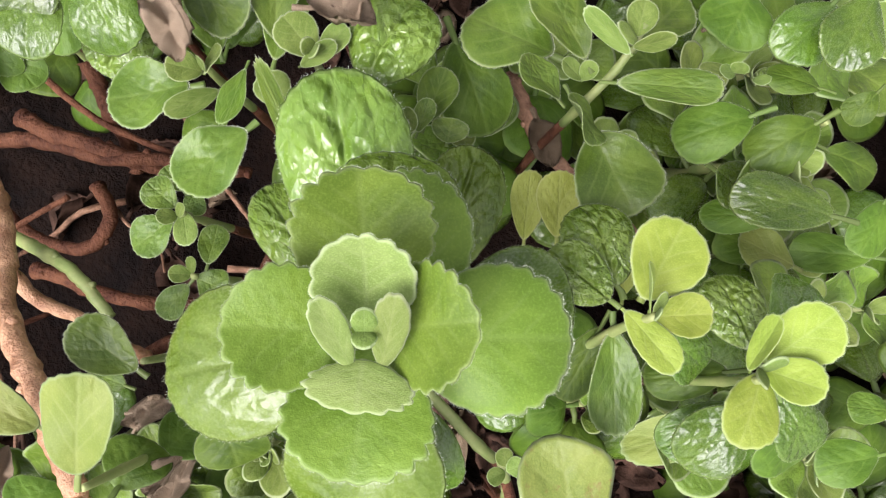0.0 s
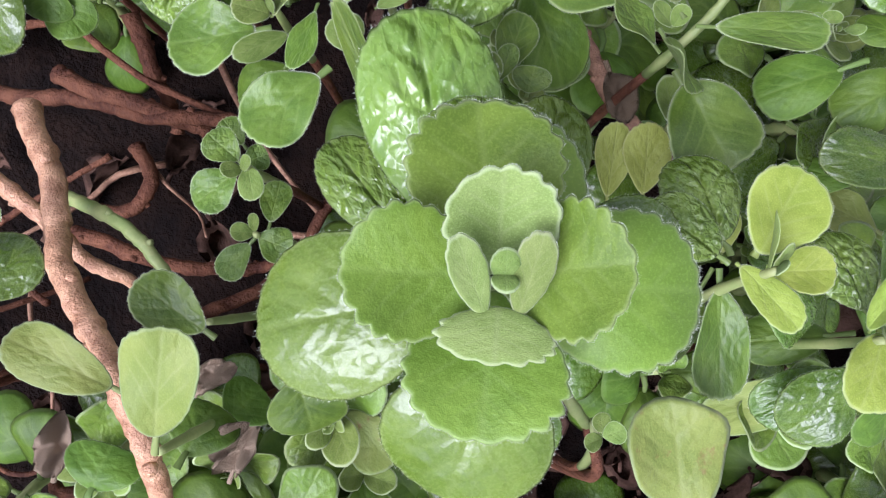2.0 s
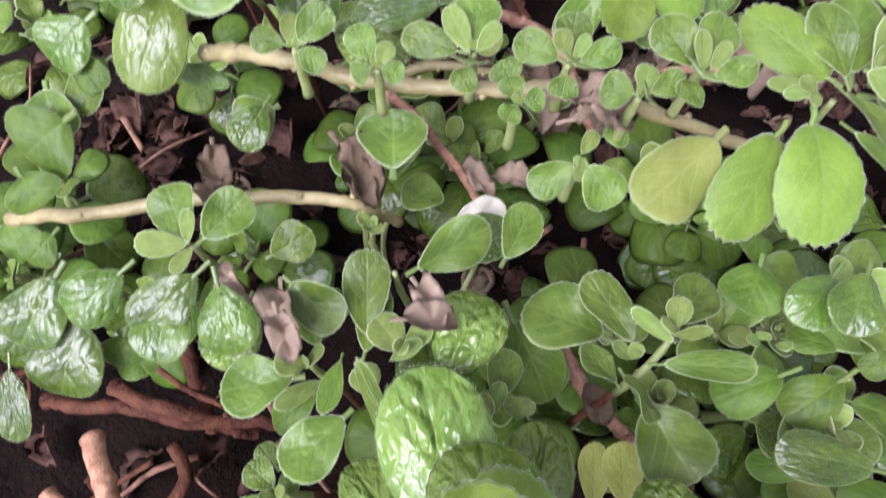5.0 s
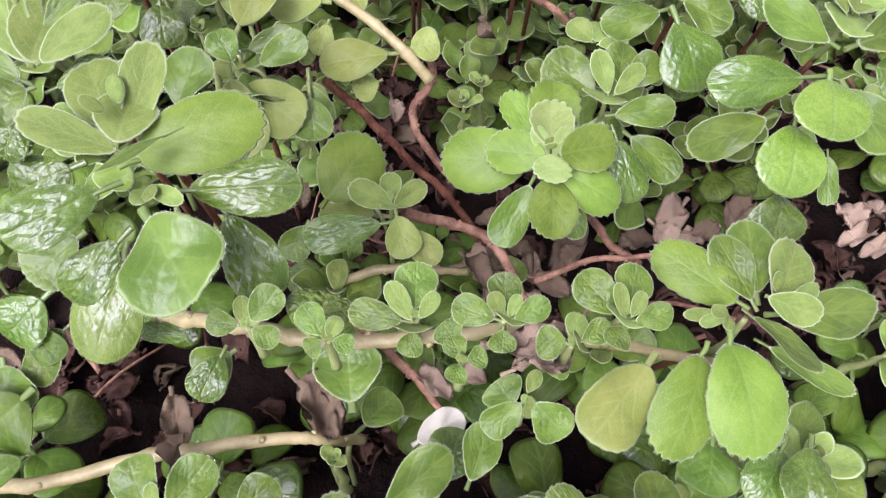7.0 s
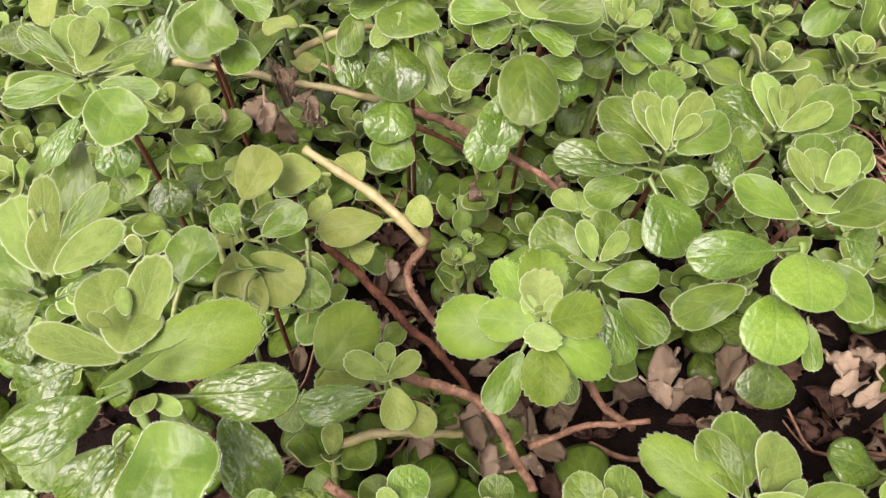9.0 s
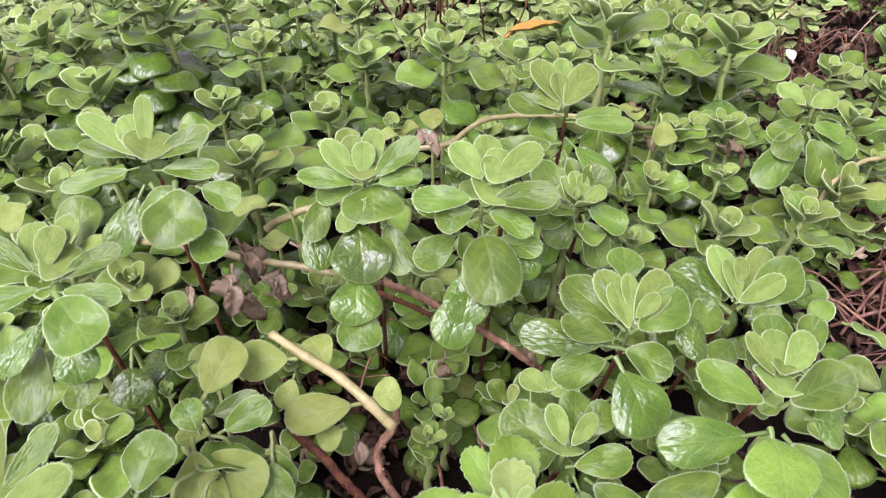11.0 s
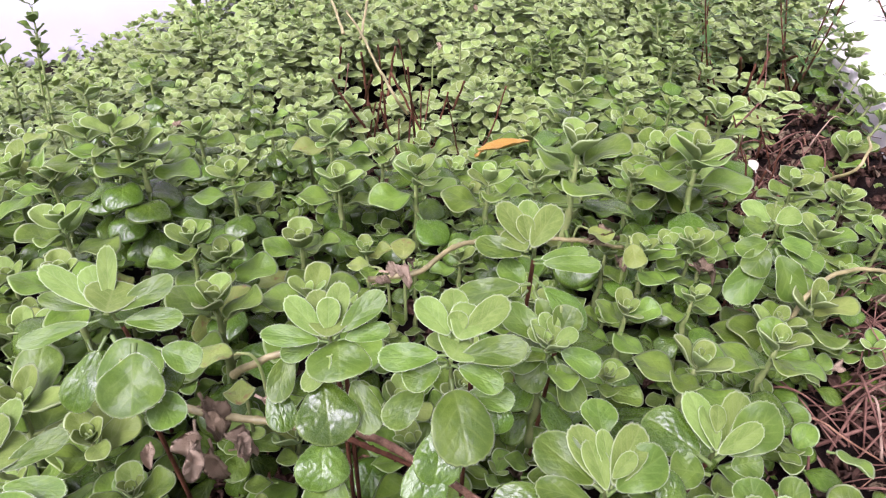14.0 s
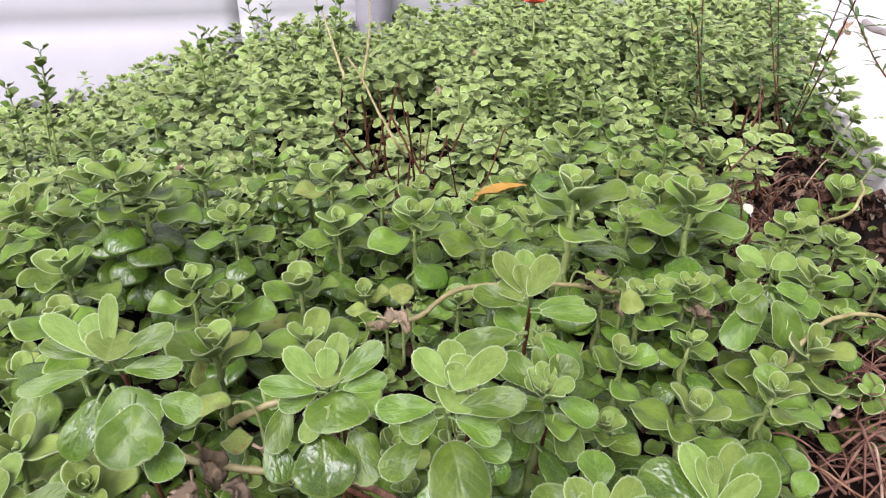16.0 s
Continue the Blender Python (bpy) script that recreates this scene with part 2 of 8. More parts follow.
litter_mat = plain_material("leaf_litter", (0.03, 0.016, 0.010), (0.10, 0.056, 0.038), 0.9, 120.0, 0.6, 0.001, spec=0.12)
kerb_mat = plain_material("pale_concrete", (0.62, 0.58, 0.55), (0.74, 0.70, 0.67), 0.85, 9.0, 0.4, 0.003)
paving_mat = plain_material("pale_paving", (0.48, 0.43, 0.40), (0.62, 0.57, 0.53), 0.85, 7.0, 0.4, 0.003)
asphalt_mat = plain_material("grey_asphalt", (0.16, 0.16, 0.16), (0.24, 0.24, 0.235), 0.9, 30.0, 0.5, 0.004)
post_mat = plain_material("grey_post_paint", (0.20, 0.19, 0.21), (0.27, 0.26, 0.28), 0.45, 4.0, 0.1, 0.002)
wall_mat = plain_material("white_wall_paint", (0.48, 0.465, 0.505), (0.53, 0.515, 0.545), 0.4, 1.5, 0.05, 0.002)
joint_mat = plain_material("grey_joint", (0.30, 0.30, 0.31), (0.36, 0.36, 0.37), 0.8, 5.0, 0.0)
oleander_mat = leaf_material("oleander_leaf", (0.035, 0.085, 0.018), (0.07, 0.14, 0.03), (0.10, 0.18, 0.05), 0.35, 0.1, 0.1, 0.0)
red_mat = plain_material("red_petal", (0.5, 0.02, 0.01), (0.65, 0.05, 0.02), 0.5, 60.0, 0.2)
hose_mat = plain_material("grey_hose", (0.22, 0.19, 0.17), (0.30, 0.27, 0.25), 0.5, 20.0, 0.1)


# ---- mesh helpers ----
def mesh_of(name, bm, *mats, smooth=True):
    me = bpy.data.meshes.new(name)
    bm.to_mesh(me)
    bm.free()
    for m in mats:
        me.materials.append(m)
    if smooth:
        for f in me.polygons:
            f.use_smooth = True
    return me


def part(name, bm, material, parent, label=""):
    ob = new(name, mesh_of(name, bm, material))
    ob.parent = parent
    return tagged(ob, label)


def tube(bm, points, radii, segs=8, caps=True):
    """A tapered, jointed tube through points."""
    pts = [Vector(p) for p in points]
    rings = []
    side = None
    for i, p in enumerate(pts):
        d = (pts[min(i + 1, len(pts) - 1)] - pts[max(i - 1, 0)]).normalized()
        if side is None:
            side = d.orthogonal().normalized()
        side = (side - d * side.dot(d)).normalized()
        up = d.cross(side)
        rings.append([bm.verts.new(p + radii[i] * (math.cos(a) * side + math.sin(a) * up)) for a in (j * math.tau / segs for j in range(segs))])
    for a, b in zip(rings, rings[1:]):
        for j in range(segs):
            bm.faces.new((a[j], a[(j + 1) % segs], b[(j + 1) % segs], b[j]))
    if caps:
        bm.faces.new(list(reversed(rings[0])))
        bm.faces.new(rings[-1])
    return bm


def smooth_line(points, n):
    """Catmull-Rom through a few points."""
    p = [Vector(q) for q in points]
    p = [2 * p[0] - p[1]] + p + [2 * p[-1] - p[-2]]
    out = []
    for i in range(1, len(p) - 2):
        for j in range(n):
            t = j / n
            out.append(0.5 * ((2 * p[i]) + (p[i + 1] - p[i - 1]) * t + (2 * p[i - 1] - 5 * p[i] + 4 * p[i + 1] - p[i + 2]) * t * t + (3 * p[i] - p[i - 1] - 3 * p[i + 1] + p[i + 2]) * t ** 3))
    out.append(p[-2])
    return out


def blade(rng, width=0.8, petiole=0.16, obovate=0.15, teeth=18, tooth=0.03, cup=0.12, fold=0.05, bend=0.1, thick=0.035, puff=0.0, wave=0.03, segs=40, rings=(0.35, 0.62, 0.82, 0.94, 1.0), hairs=0, crumple=0.0, point=0.0):
    """One leaf, 1 long, base at the origin, along +Y, upper face +Z. Returns verts, faces, leaf uv, edge uv, material index."""
    a, b = (1 - petiole) / 2, width / 2
    cy = petiole + a
    ph = rng.random() * 9
    verts, leafuv, edgeuv = [], [], []

    def height(x, y):
        r2 = (x / b) ** 2 + ((y - cy) / a) ** 2
        z = cup * min(r2, 1.3) * 0.5 + fold * abs(x) * 2 - bend * (max(y - petiole, 0)) ** 2
        z += wave * math.sin(ph + 3.0 * math.atan2(y - cy, x)) * min(r2, 1.0)
        if puff:
            s = y * 5.5 - abs(x) / b * 2.5
            g = abs(math.sin(math.pi * (s + 0.25 * math.sin(7 * x + ph))))
            q = noise.noise((x * 9 + ph, y * 9, ph))
            z += puff * (g ** 0.5 + 0.5 * q) * (1 - min(r2, 1)) - puff * 1.2 * math.exp(-((x / 0.035) ** 2)) * (1 - min(r2, 1))
        if crumple:
            z += crumple * (noise.noise((x * 4 + ph, y * 4, 2 * ph)) + 0.5 * noise.noise((x * 9, y * 9 + ph, ph)))
        return z

    def point_at(th, f):
        c, s = math.cos(th), math.sin(th)
        grow = (s + 1) / 2
        sc = 1 + tooth * ((0.75 + 0.35 * math.sin(3.1 * th + ph)) * (abs(math.sin(teeth * th / 2 + 0.5 * math.sin(2 * th + ph))) - 0.5)) * min(1, grow * 1.6) * f ** 6
        x = b * c * (1 + obovate * s - 0.10 * max(0.0, -s) ** 2) * sc * f
        y = cy + a * s * sc * f * (1 + point * max(s, 0) ** 4)
        return x, y

    for side in (0, 1):
        sgn = 1 if side == 0 else -1
        x0, y0 = 0.0, cy
        verts.append((x0, y0, height(x0, y0) + sgn * thick * 0.5))
        leafuv.append((0.5, y0))
        edgeuv.append((0.0, float(side)))
        for f in (rings if side == 0 else (rings[1], rings[-2])):
            for j in range(segs):
                th = math.pi / 2 + j * math.tau / segs
                x, y = point_at(th, f)
                verts.append((x, y, height(x, y) + sgn * thick * 0.5 * math.sqrt(max(0.0, 1 - f ** 5))))
                leafuv.append((0.5 + 0.5 * x / (b * 1.15), y))
                edgeuv.append((f, float(side)))
    faces, mats = [], []

    def fan(c, r, flip):
        for j in range(segs):
            q = (c, r + j, r + (j + 1) % segs)
            faces.append(tuple(reversed(q)) if flip else q)
            mats.append(0)

    def band(r0, r1, flip):
        for j in range(segs):
            q = (r0 + j, r1 + j, r1 + (j + 1) % segs, r0 + (j + 1) % segs)
            faces.append(tuple(reversed(q)) if flip else q)
            mats.append(0)

    top = [1 + i * segs for i in range(len(rings))]
    fan(0, top[0], False)
    for r0, r1 in zip(top, top[1:]):
        band(r0, r1, False)
    c1 = 1 + len(rings) * segs
    low = [c1 + 1, c1 + 1 + segs]
    fan(c1, low[0], True)
    band(low[0], low[1], True)
    band(low[1], top[-1], True)
    # stalk
    if petiole > 0.02:
        y1 = petiole + a * 0.22
        base = len(verts)
        for i in range(4):
            y = y1 * i / 3
            r = 0.035 - 0.012 * (i / 3)
            for j in range(6):
                an = j * math.tau / 6
                verts.append((r * 1.3 * math.cos(an), y, (height(0, y) - thick * 0.4 if y > petiole else -0.0) + r * math.sin(an) - 0.01))
                leafuv.append((0.5, 0.1))
                edgeuv.append((0.4, 0.6))
        for i in range(3):
            for j in range(6):
                faces.append((base + i * 6 + j, base + i * 6 + (j + 1) % 6, base + (i + 1) * 6 + (j + 1) % 6, base + (i + 1) * 6 + j))
                mats.append(0)
    # downy hairs on the rim
    for i in range(hairs):
        th = math.pi / 2 + math.tau * i / hairs + rng.uniform(-0.02, 0.02)
        f = rng.choice((0.97, 1.0, 1.0))
        x, y = point_at(th, f)
        z = height(x, y)
        o = Vector((math.cos(th), math.sin(th), rng.uniform(-0.5, 0.7))) * rng.uniform(0.006, 0.015)
        o += Vector((rng.uniform(-1, 1), rng.uniform(-1, 1), rng.uniform(-1, 1))) * 0.006
        t = Vector((-math.sin(th), math.cos(th), 0)) * 0.0010
        v = len(verts)
        for q in (Vector((x, y, z)) - t, Vector((x, y, z)) + t, Vector((x, y, z)) + o):
            verts.append(tuple(q))
            leafuv.append((0.5, 0.5))
            edgeuv.append((1.0, 0.0))
        faces.append((v, v + 1, v + 2))
        mats.append(1)
    return verts, faces, leafuv, edgeuv, mats


def mesh_from(name, pieces, *mats, smooth=True):
    """A mesh out of blades already in place."""
    verts, faces, luv, euv, mi = [], [], [], [], []
    for v, f, a, b, m in pieces:
        k = len(verts)
        verts += v
        faces += [tuple(i + k for i in q) for q in f]
        luv += a
        euv += b
        mi += m
    me = bpy.data.meshes.new(name)
    me.from_pydata(verts, [], faces)
    for mat in mats:
        me.materials.append(mat)
    loops = np.empty(len(me.loops), dtype=np.int32)
    me.loops.foreach_get("vertex_index", loops)
    for layer, data in (("leaf", luv), ("edge", euv)):
        lay = me.uv_layers.new(name=layer)
        lay.data.foreach_set("uv", np.array(data, dtype=np.float32)[loops].ravel())
    me.polygons.foreach_set("material_index", np.array(mi, dtype=np.int32))
    me.polygons.foreach_set("use_smooth", np.full(len(faces), smooth, dtype=bool))
    me.update()
    return me


rng = random.Random(7)
FINE = (0.14, 0.28, 0.42, 0.56, 0.7, 0.82, 0.92, 0.97, 1.0)
MEDIUM = (0.35, 0.65, 0.88, 1.0)


def leaf_set(name, count, mats, fine, **shape):
    out = []
    for i in range(count):
        s = dict(shape)
        s["width"] = s.get("width", 0.8) * rng.uniform(0.9, 1.1)
        s["bend"] = s.get("bend", 0.1) + rng.uniform(-0.06, 0.1)
        s["cup"] = s.get("cup", 0.1) + rng.uniform(-0.10, 0.10)
        if fine:
            s.update(segs=88, rings=FINE)
        else:
            s.update(segs=28, rings=MEDIUM, hairs=0)
        out.append(mesh_from(name, [blade(rng, **s)], *mats))
    return out


SHAPE = {
    "bud": dict(width=0.66, petiole=0.02, obovate=0.10, teeth=14, tooth=0.05, cup=0.04, fold=0.0, bend=0.10, thick=0.24),
    "young": dict(width=0.68, petiole=0.06, obovate=0.28, teeth=17, tooth=0.05, cup=0.12, fold=0.08, bend=0.16, thick=0.075),
    "mid": dict(width=0.72, petiole=0.15, obovate=0.32, teeth=22, tooth=0.04, cup=0.08, fold=0.05, bend=0.18, thick=0.05, wave=0.07),
    "old": dict(width=0.75, petiole=0.20, obovate=0.32, teeth=24, tooth=0.03, cup=-0.12, fold=0.03, bend=0.2, thick=0.05, puff=0.005, wave=0.05),
}
SHAPE["deep"] = SHAPE["old"]
LEAVES = {}
for kind, mat, plain in (("bud", leaf_new, young_downy), ("young", leaf_new, young_downy), ("mid", leaf_mid, velvet_downy), ("old", leaf_old, leaf_old), ("deep", leaf_shaded, leaf_shaded)):
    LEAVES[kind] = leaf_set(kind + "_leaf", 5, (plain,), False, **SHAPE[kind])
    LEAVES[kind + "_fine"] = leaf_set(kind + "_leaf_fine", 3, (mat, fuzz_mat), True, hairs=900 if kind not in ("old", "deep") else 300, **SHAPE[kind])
LEAVES["pale"] = leaf_set("pale_leaf", 3, (leaf_pale,), False, **SHAPE["mid"])
LEAVES["pale_fine"] = leaf_set("pale_leaf_fine", 2, (leaf_pale, fuzz_mat), True, hairs=160, **SHAPE["mid"])
LEAVES["spot"] = leaf_set("spotted_leaf", 3, (leaf_spot,), False, **SHAPE["mid"])
BROAD = {
    "heart": (leaf_new_tip, dict(width=0.62, petiole=0.02, obovate=0.22, teeth=12, tooth=0.07, cup=0.12, fold=0.0, bend=0.10, thick=0.20, wave=0.0)),
    "cup": (leaf_new_tip, dict(width=1.05, petiole=0.03, obovate=0.10, teeth=15, tooth=0.13, cup=0.22, fold=0.05, bend=0.12, thick=0.09, wave=0.02)),
    "lip": (leaf_new_tip, dict(width=1.2, petiole=0.03, obovate=0.20, teeth=15, tooth=0.16, cup=0.16, fold=0.0, bend=0.25, thick=0.16, wave=0.02)),
    "broad": (leaf_fresh, dict(width=1.0, petiole=0.05, obovate=0.16, teeth=21, tooth=0.11, cup=0.08, fold=0.015, bend=0.14, thick=0.05, wave=0.035)),
    "broadmid": (leaf_fresh, dict(width=0.95, petiole=0.12, obovate=0.14, teeth=23, tooth=0.08, cup=-0.06, fold=0.03, bend=0.16, thick=0.05, wave=0.03)),
    "broadmat": (leaf_mid, dict(width=0.95, petiole=0.12, obovate=0.2, teeth=24, tooth=0.05, cup=-0.08, fold=0.03, bend=0.16, thick=0.05, wave=0.04)),
    "quilted": (leaf_quilt, dict(width=0.9, petiole=0.14, obovate=0.18, teeth=28, tooth=0.035, cup=-0.12, fold=0.02, bend=0.16, thick=0.05, puff=0.030, wave=0.03)),
    "broadold": (leaf_gloss, dict(width=0.9, petiole=0.16, obovate=0.16, teeth=26, tooth=0.035, cup=-0.14, fold=0.02, bend=0.18, thick=0.05, puff=0.006, wave=0.03)),
}
for kind, (mat, shape) in BROAD.items():
    LEAVES[kind] = leaf_set(kind + "_leaf", 3, (mat, fuzz_mat), True, hairs=300 if kind in ("broadold", "quilted") else 1100, **shape)
LEAVES["lime"] = leaf_set("lime_leaf", 3, (leaf_lime, fuzz_mat), True, hairs=700, **SHAPE["young"])
LEAVES["lemon"] = leaf_set("lemon_leaf", 3, (leaf_lemon, fuzz_mat), True, hairs=200, **SHAPE["mid"])
DRY = [mesh_from("dry_leaf", [blade(rng, width=0.5, petiole=0.2, crumple=0.30, fold=0.5, bend=0.6, thick=0.015, segs=36, rings=(0.3, 0.55, 0.8, 1.0), tooth=0.03)], dry_leaf_mat) for i in range(4)]
DRYD = [mesh_from("withered_leaf", [blade(rng, width=0.5, petiole=0.2, crumple=0.30, fold=0.5, bend=0.6, thick=0.015, segs=36, rings=(0.3, 0.55, 0.8, 1.0), tooth=0.03)], dry_dark_mat) for i in range(4)]
LANCE = [mesh_from("oleander_leaf", [blade(rng, width=0.16, petiole=0.06, obovate=0.0, tooth=0.0, cup=0.02, bend=b, thick=0.012, segs=20, rings=(0.5, 1.0, 1.0), point=0.15)], oleander_mat) for b in (0.05, 0.2, 0.35)]


def leaf_frame(base, along, up):
    y = along.normalized()
    z = (up - y * up.dot(y)).normalized()
    x = y.cross(z)
    m = Matrix((x, y, z)).transposed().to_4x4()
    m.translation = base
    return m


ALPHA = (7, 16, 28, 41, 57, 75, 91, 105, 116, 122, 126)
GROW = (0.17, 0.32, 0.50, 0.69, 0.88, 1.03, 1.10, 1.06, 0.98, 0.92, 0.86)
NODE = (0.0, 0.04, 0.10, 0.20, 0.36, 0.62, 1.0, 1.42, 1.85, 2.3, 2.8)
KIND = ("bud", "young", "young", "young", "mid", "mid", "old", "old", "old", "old", "old")


def sprig_plan(r, axis, size, twist, pairs, lean, wild=1.0, grow=GROW, alpha=ALPHA, node=NODE, open_by=0.0, turn={}, tip={}, sink=0.4):
    """Stem line and leaf poses of a shoot whose tip is the origin."""
    axis = Vector(axis).normalized()
    lean = Vector(lean)
    side = axis.orthogonal().normalized()
    side = Vector((1, 0, 0)) - axis * axis.x
    side.normalize()
    front = axis.cross(side)

    def on_stem(s):
        return -axis * (s + sink * size) + lean * s * s / max(size, 1e-4) * 0.5

    leaves = []
    for k in range(pairs):
        at = on_stem(node[k] * size)
        for h in (0, 1):
            az = radians(twist + 90 * k + 180 * h + turn.get((k, h), 0) + r.uniform(-9, 9) * wild)
            rad = math.cos(az) * side + math.sin(az) * front
            al = radians(alpha[k] + tip.get((k, h), 0) + open_by * min(k, 3) / 3 + r.uniform(-8, 8) * wild)
            d = math.cos(al) * axis + math.sin(al) * rad
            n = math.sin(al) * axis - math.cos(al) * rad
            n += rad.cross(axis) * r.uniform(-0.25, 0.25) * wild
            leaves.append((k, leaf_frame(at, d, n), grow[k] * size * (1 + r.uniform(-0.08, 0.08) * wild)))
    return on_stem, leaves


def sprig(x, y, z, size=0.024, axis=(0, -0.1, 1), twist=0.0, pairs=7, lean=(0, 0, 0), down=0.09, fine=False, pale=0.0, spot=0.02, label="", wild=1.0, name="herb_shoot", swap=None, broad={}, **kw):
    """A fleshy herb shoot with opposite leaf pairs, its tip at x, y, z."""
    r = random.Random(int(x * 7919 + y * 104729 + z * 1299709) & 0xFFFFFF)
    root = new(name)
    root.location = (x, y, z)
    tagged(root, label or "upright green herb shoot with rounded scalloped downy leaves", "plant", "herb shoots")
    if pairs >= 6 and "alpha" not in kw:
        pairs = min(pairs + 2, 11)
    on_stem, leaves = sprig_plan(r, axis, size, twist, pairs, lean, wild, **kw)
    bm = bmesh.new()
    n = 9
    pts, rad = [], []
    for i in range(n):
        s = i / (n - 1) * down
        p = on_stem(s)
        p += Vector((math.sin(i * 1.7), math.cos(i * 2.1), 0)) * 0.0012 * (i > 2)
        pts.append(p)
        rad.append((0.0006 + 0.0022 * (i / (n - 1)) ** 0.5) * (size / 0.024) ** 0.5 * (1.15 if i % 2 else 0.95))
    tube(bm, pts, rad, 8)
    part("stem", bm, stem_green, root)
    if fine:
        # tiny leaves in the axils of the lower pairs
        for k, m, s in leaves:
            if k >= 5:
                for a in (-38, 38):
                    ob = new("axil_leaf", r.choice(LEAVES["young"]))
                    ob.parent = root
                    ob.matrix_basis = m @ pose(0, 0, 0.002, 38, 0, a) @ Matrix.Diagonal((*[size * r.uniform(0.16, 0.26)] * 3, 1))
    for k, m, s in leaves:
        kind = KIND[k]
        if swap and k in swap:
            kind = swap[k]
        elif k >= 3 and r.random() < pale:
            kind = "pale"
        elif k >= 4 and r.random() < spot:
            kind = "spot"
        pool = LEAVES.get(kind + "_fine") if fine else None
        ob = new("leaf", r.choice(pool or LEAVES[kind]))
        ob.parent = root
        ob.matrix_basis = m @ Matrix.Diagonal((s * broad.get(k, 0.96), s, s, 1))
    return root


HALF = {}  # half width of each leaf mesh


def leaf_at(root, kind, base, tip, width, up=(0, 0, 1), roll=0.0):
    """A leaf of a shoot from its base to its tip, so wide, its upper face towards up."""
    b, t = Vector(base), Vector(tip)
    d = t - b
    pool = LEAVES.get(kind + "_fine", LEAVES[kind])
    me = pool[int(abs(base[0] * 9973 + tip[1] * 7919 + width * 99991) * 100) % len(pool)]
    if me.name not in HALF:
        HALF[me.name] = max(abs(v.co.x) for v in me.vertices)
    u = Vector(up) + d.normalized().cross(Vector((0, 0, 1))) * roll
    ob = new("leaf", me)
    ob.parent = root
    size = d.length
    ob.matrix_basis = leaf_frame(b - root.location, d, u) @ Matrix.Diagonal((width / 2 / HALF[me.name], size, min(size, width * 1.15), 1))
    return ob


def placed_shoot(tip, label, stem=None):
    """The root and stem of a shoot whose leaves are set one by one."""
    root = new("herb_shoot")
    root.location = tip
    tagged(root, label, "plant", "herb shoots")
    o = Vector(tip)
    line = stem or [o - Vector((0, 0, 0.003)), o + Vector((0.001, 0.001, -0.02)), o + Vector((0.004, 0.003, -0.05)), Vector((tip[0] + 0.008, tip[1] + 0.006, 0.03))]
    pts = smooth_line(line, 7)
    n = len(pts)
    bm = bmesh.new()
    rad = [(0.0008 + 0.0008 * (i / n) ** 0.5) * (1.14 if i % 7 == 0 else 0.97) for i in range(n)]
    cut = n if len(line) < 4 else int(n * 0.62)
    tube(bm, [p - o for p in pts[:cut]], rad[:cut], 9)
    part("stem", bm, stem_green, root)
    if cut < n:
        bm = bmesh.new()
        tube(bm, [p - o for p in pts[cut - 1:]], rad[cut - 1:], 9)
        part("woody_base", bm, stem_wood, root, "brown woody lower stem")
    return root


# ---- ground, bed, kerb ----
def sheet(name, x0, y0, x1, y1, nx, ny, height, material, label, category="ground"):
    bm = bmesh.new()
    g = [[bm.verts.new((x0 + (x1 - x0) * i / nx, y0 + (y1 - y0) * j / ny, height(x0 + (x1 - x0) * i / nx, y0 + (y1 - y0) * j / ny))) for i in range(nx + 1)] for j in range(ny + 1)]
    for j in range(ny):
        for i in range(nx):
            bm.faces.new((g[j][i], g[j][i + 1], g[j + 1][i + 1], g[j + 1][i]))
    ob = new(name, mesh_of(name, bm, material))
    return tagged(ob, label, category, kind="structure")


def kerb_x(y):
    """Inner edge of the kerb."""
    return 0.872 + (y - 0.871) * 0.60


def ease(v):
    v = min(max(v, 0.0), 1.0)
    return v * v * (3 - 2 * v)


def left_edge(y):
    """Outer edge of the planting."""
    return -0.52 - 0.40 * ease((y - 1.1) / 0.5) + 0.12 * max(0.0, y - 1.75) + 0.04 * noise.noise((y * 3, 0, 0))


def soil_height(x, y):
    h = 0.02 + 0.022 * noise.noise((x * 4, y * 4, 0)) + 0.010 * noise.noise((x * 17, y * 17, 3)) + 0.005 * noise.noise((x * 45, y * 45, 5))
    return h + 0.075 * ease(1 - (kerb_x(y) - x) / 0.22) * ease((y - 0.45) / 0.3)  # banked up against the kerb


sheet("ground", -250, -250, 250, 250, 8, 8, lambda x, y: -0.06, asphalt_mat, "grey asphalt road surface beyond the planting")
soil = sheet("soil_bed", -1.4, -0.6, 1.9, 2.215, 250, 220, lambda x, y: soil_height(x, y) - 0.2 * max(0.0, x - kerb_x(y) - 0.02), soil_mat, "dark humus soil of the planted bed with gap shade in its colour", "soil")


def oriented_box(bm, a, b, off0, off1, z0, z1, bevel):
    """A bar along a-b, from off0 to off1 sideways (to the right of a-b)."""
    a, b = Vector(a), Vector(b)
    d = (b - a).normalized()
    n = Vector((d.y, -d.x, 0))
    vs = [bm.verts.new(p + n * o + Vector((0, 0, z))) for z in (z0, z1) for p, o in ((a, off0), (b, off0), (b, off1), (a, off1))]
    for q in ((0, 1, 2, 3), (7, 6, 5, 4), (0, 4, 5, 1), (1, 5, 6, 2), (2, 6, 7, 3), (3, 7, 4, 0)):
        bm.faces.new([vs[i] for i in q])
    bmesh.ops.recalc_face_normals(bm, faces=bm.faces)
    bmesh.ops.bevel(bm, geom=bm.edges[:], offset=bevel, segments=3, affect="EDGES", profile=0.6)
    return bm


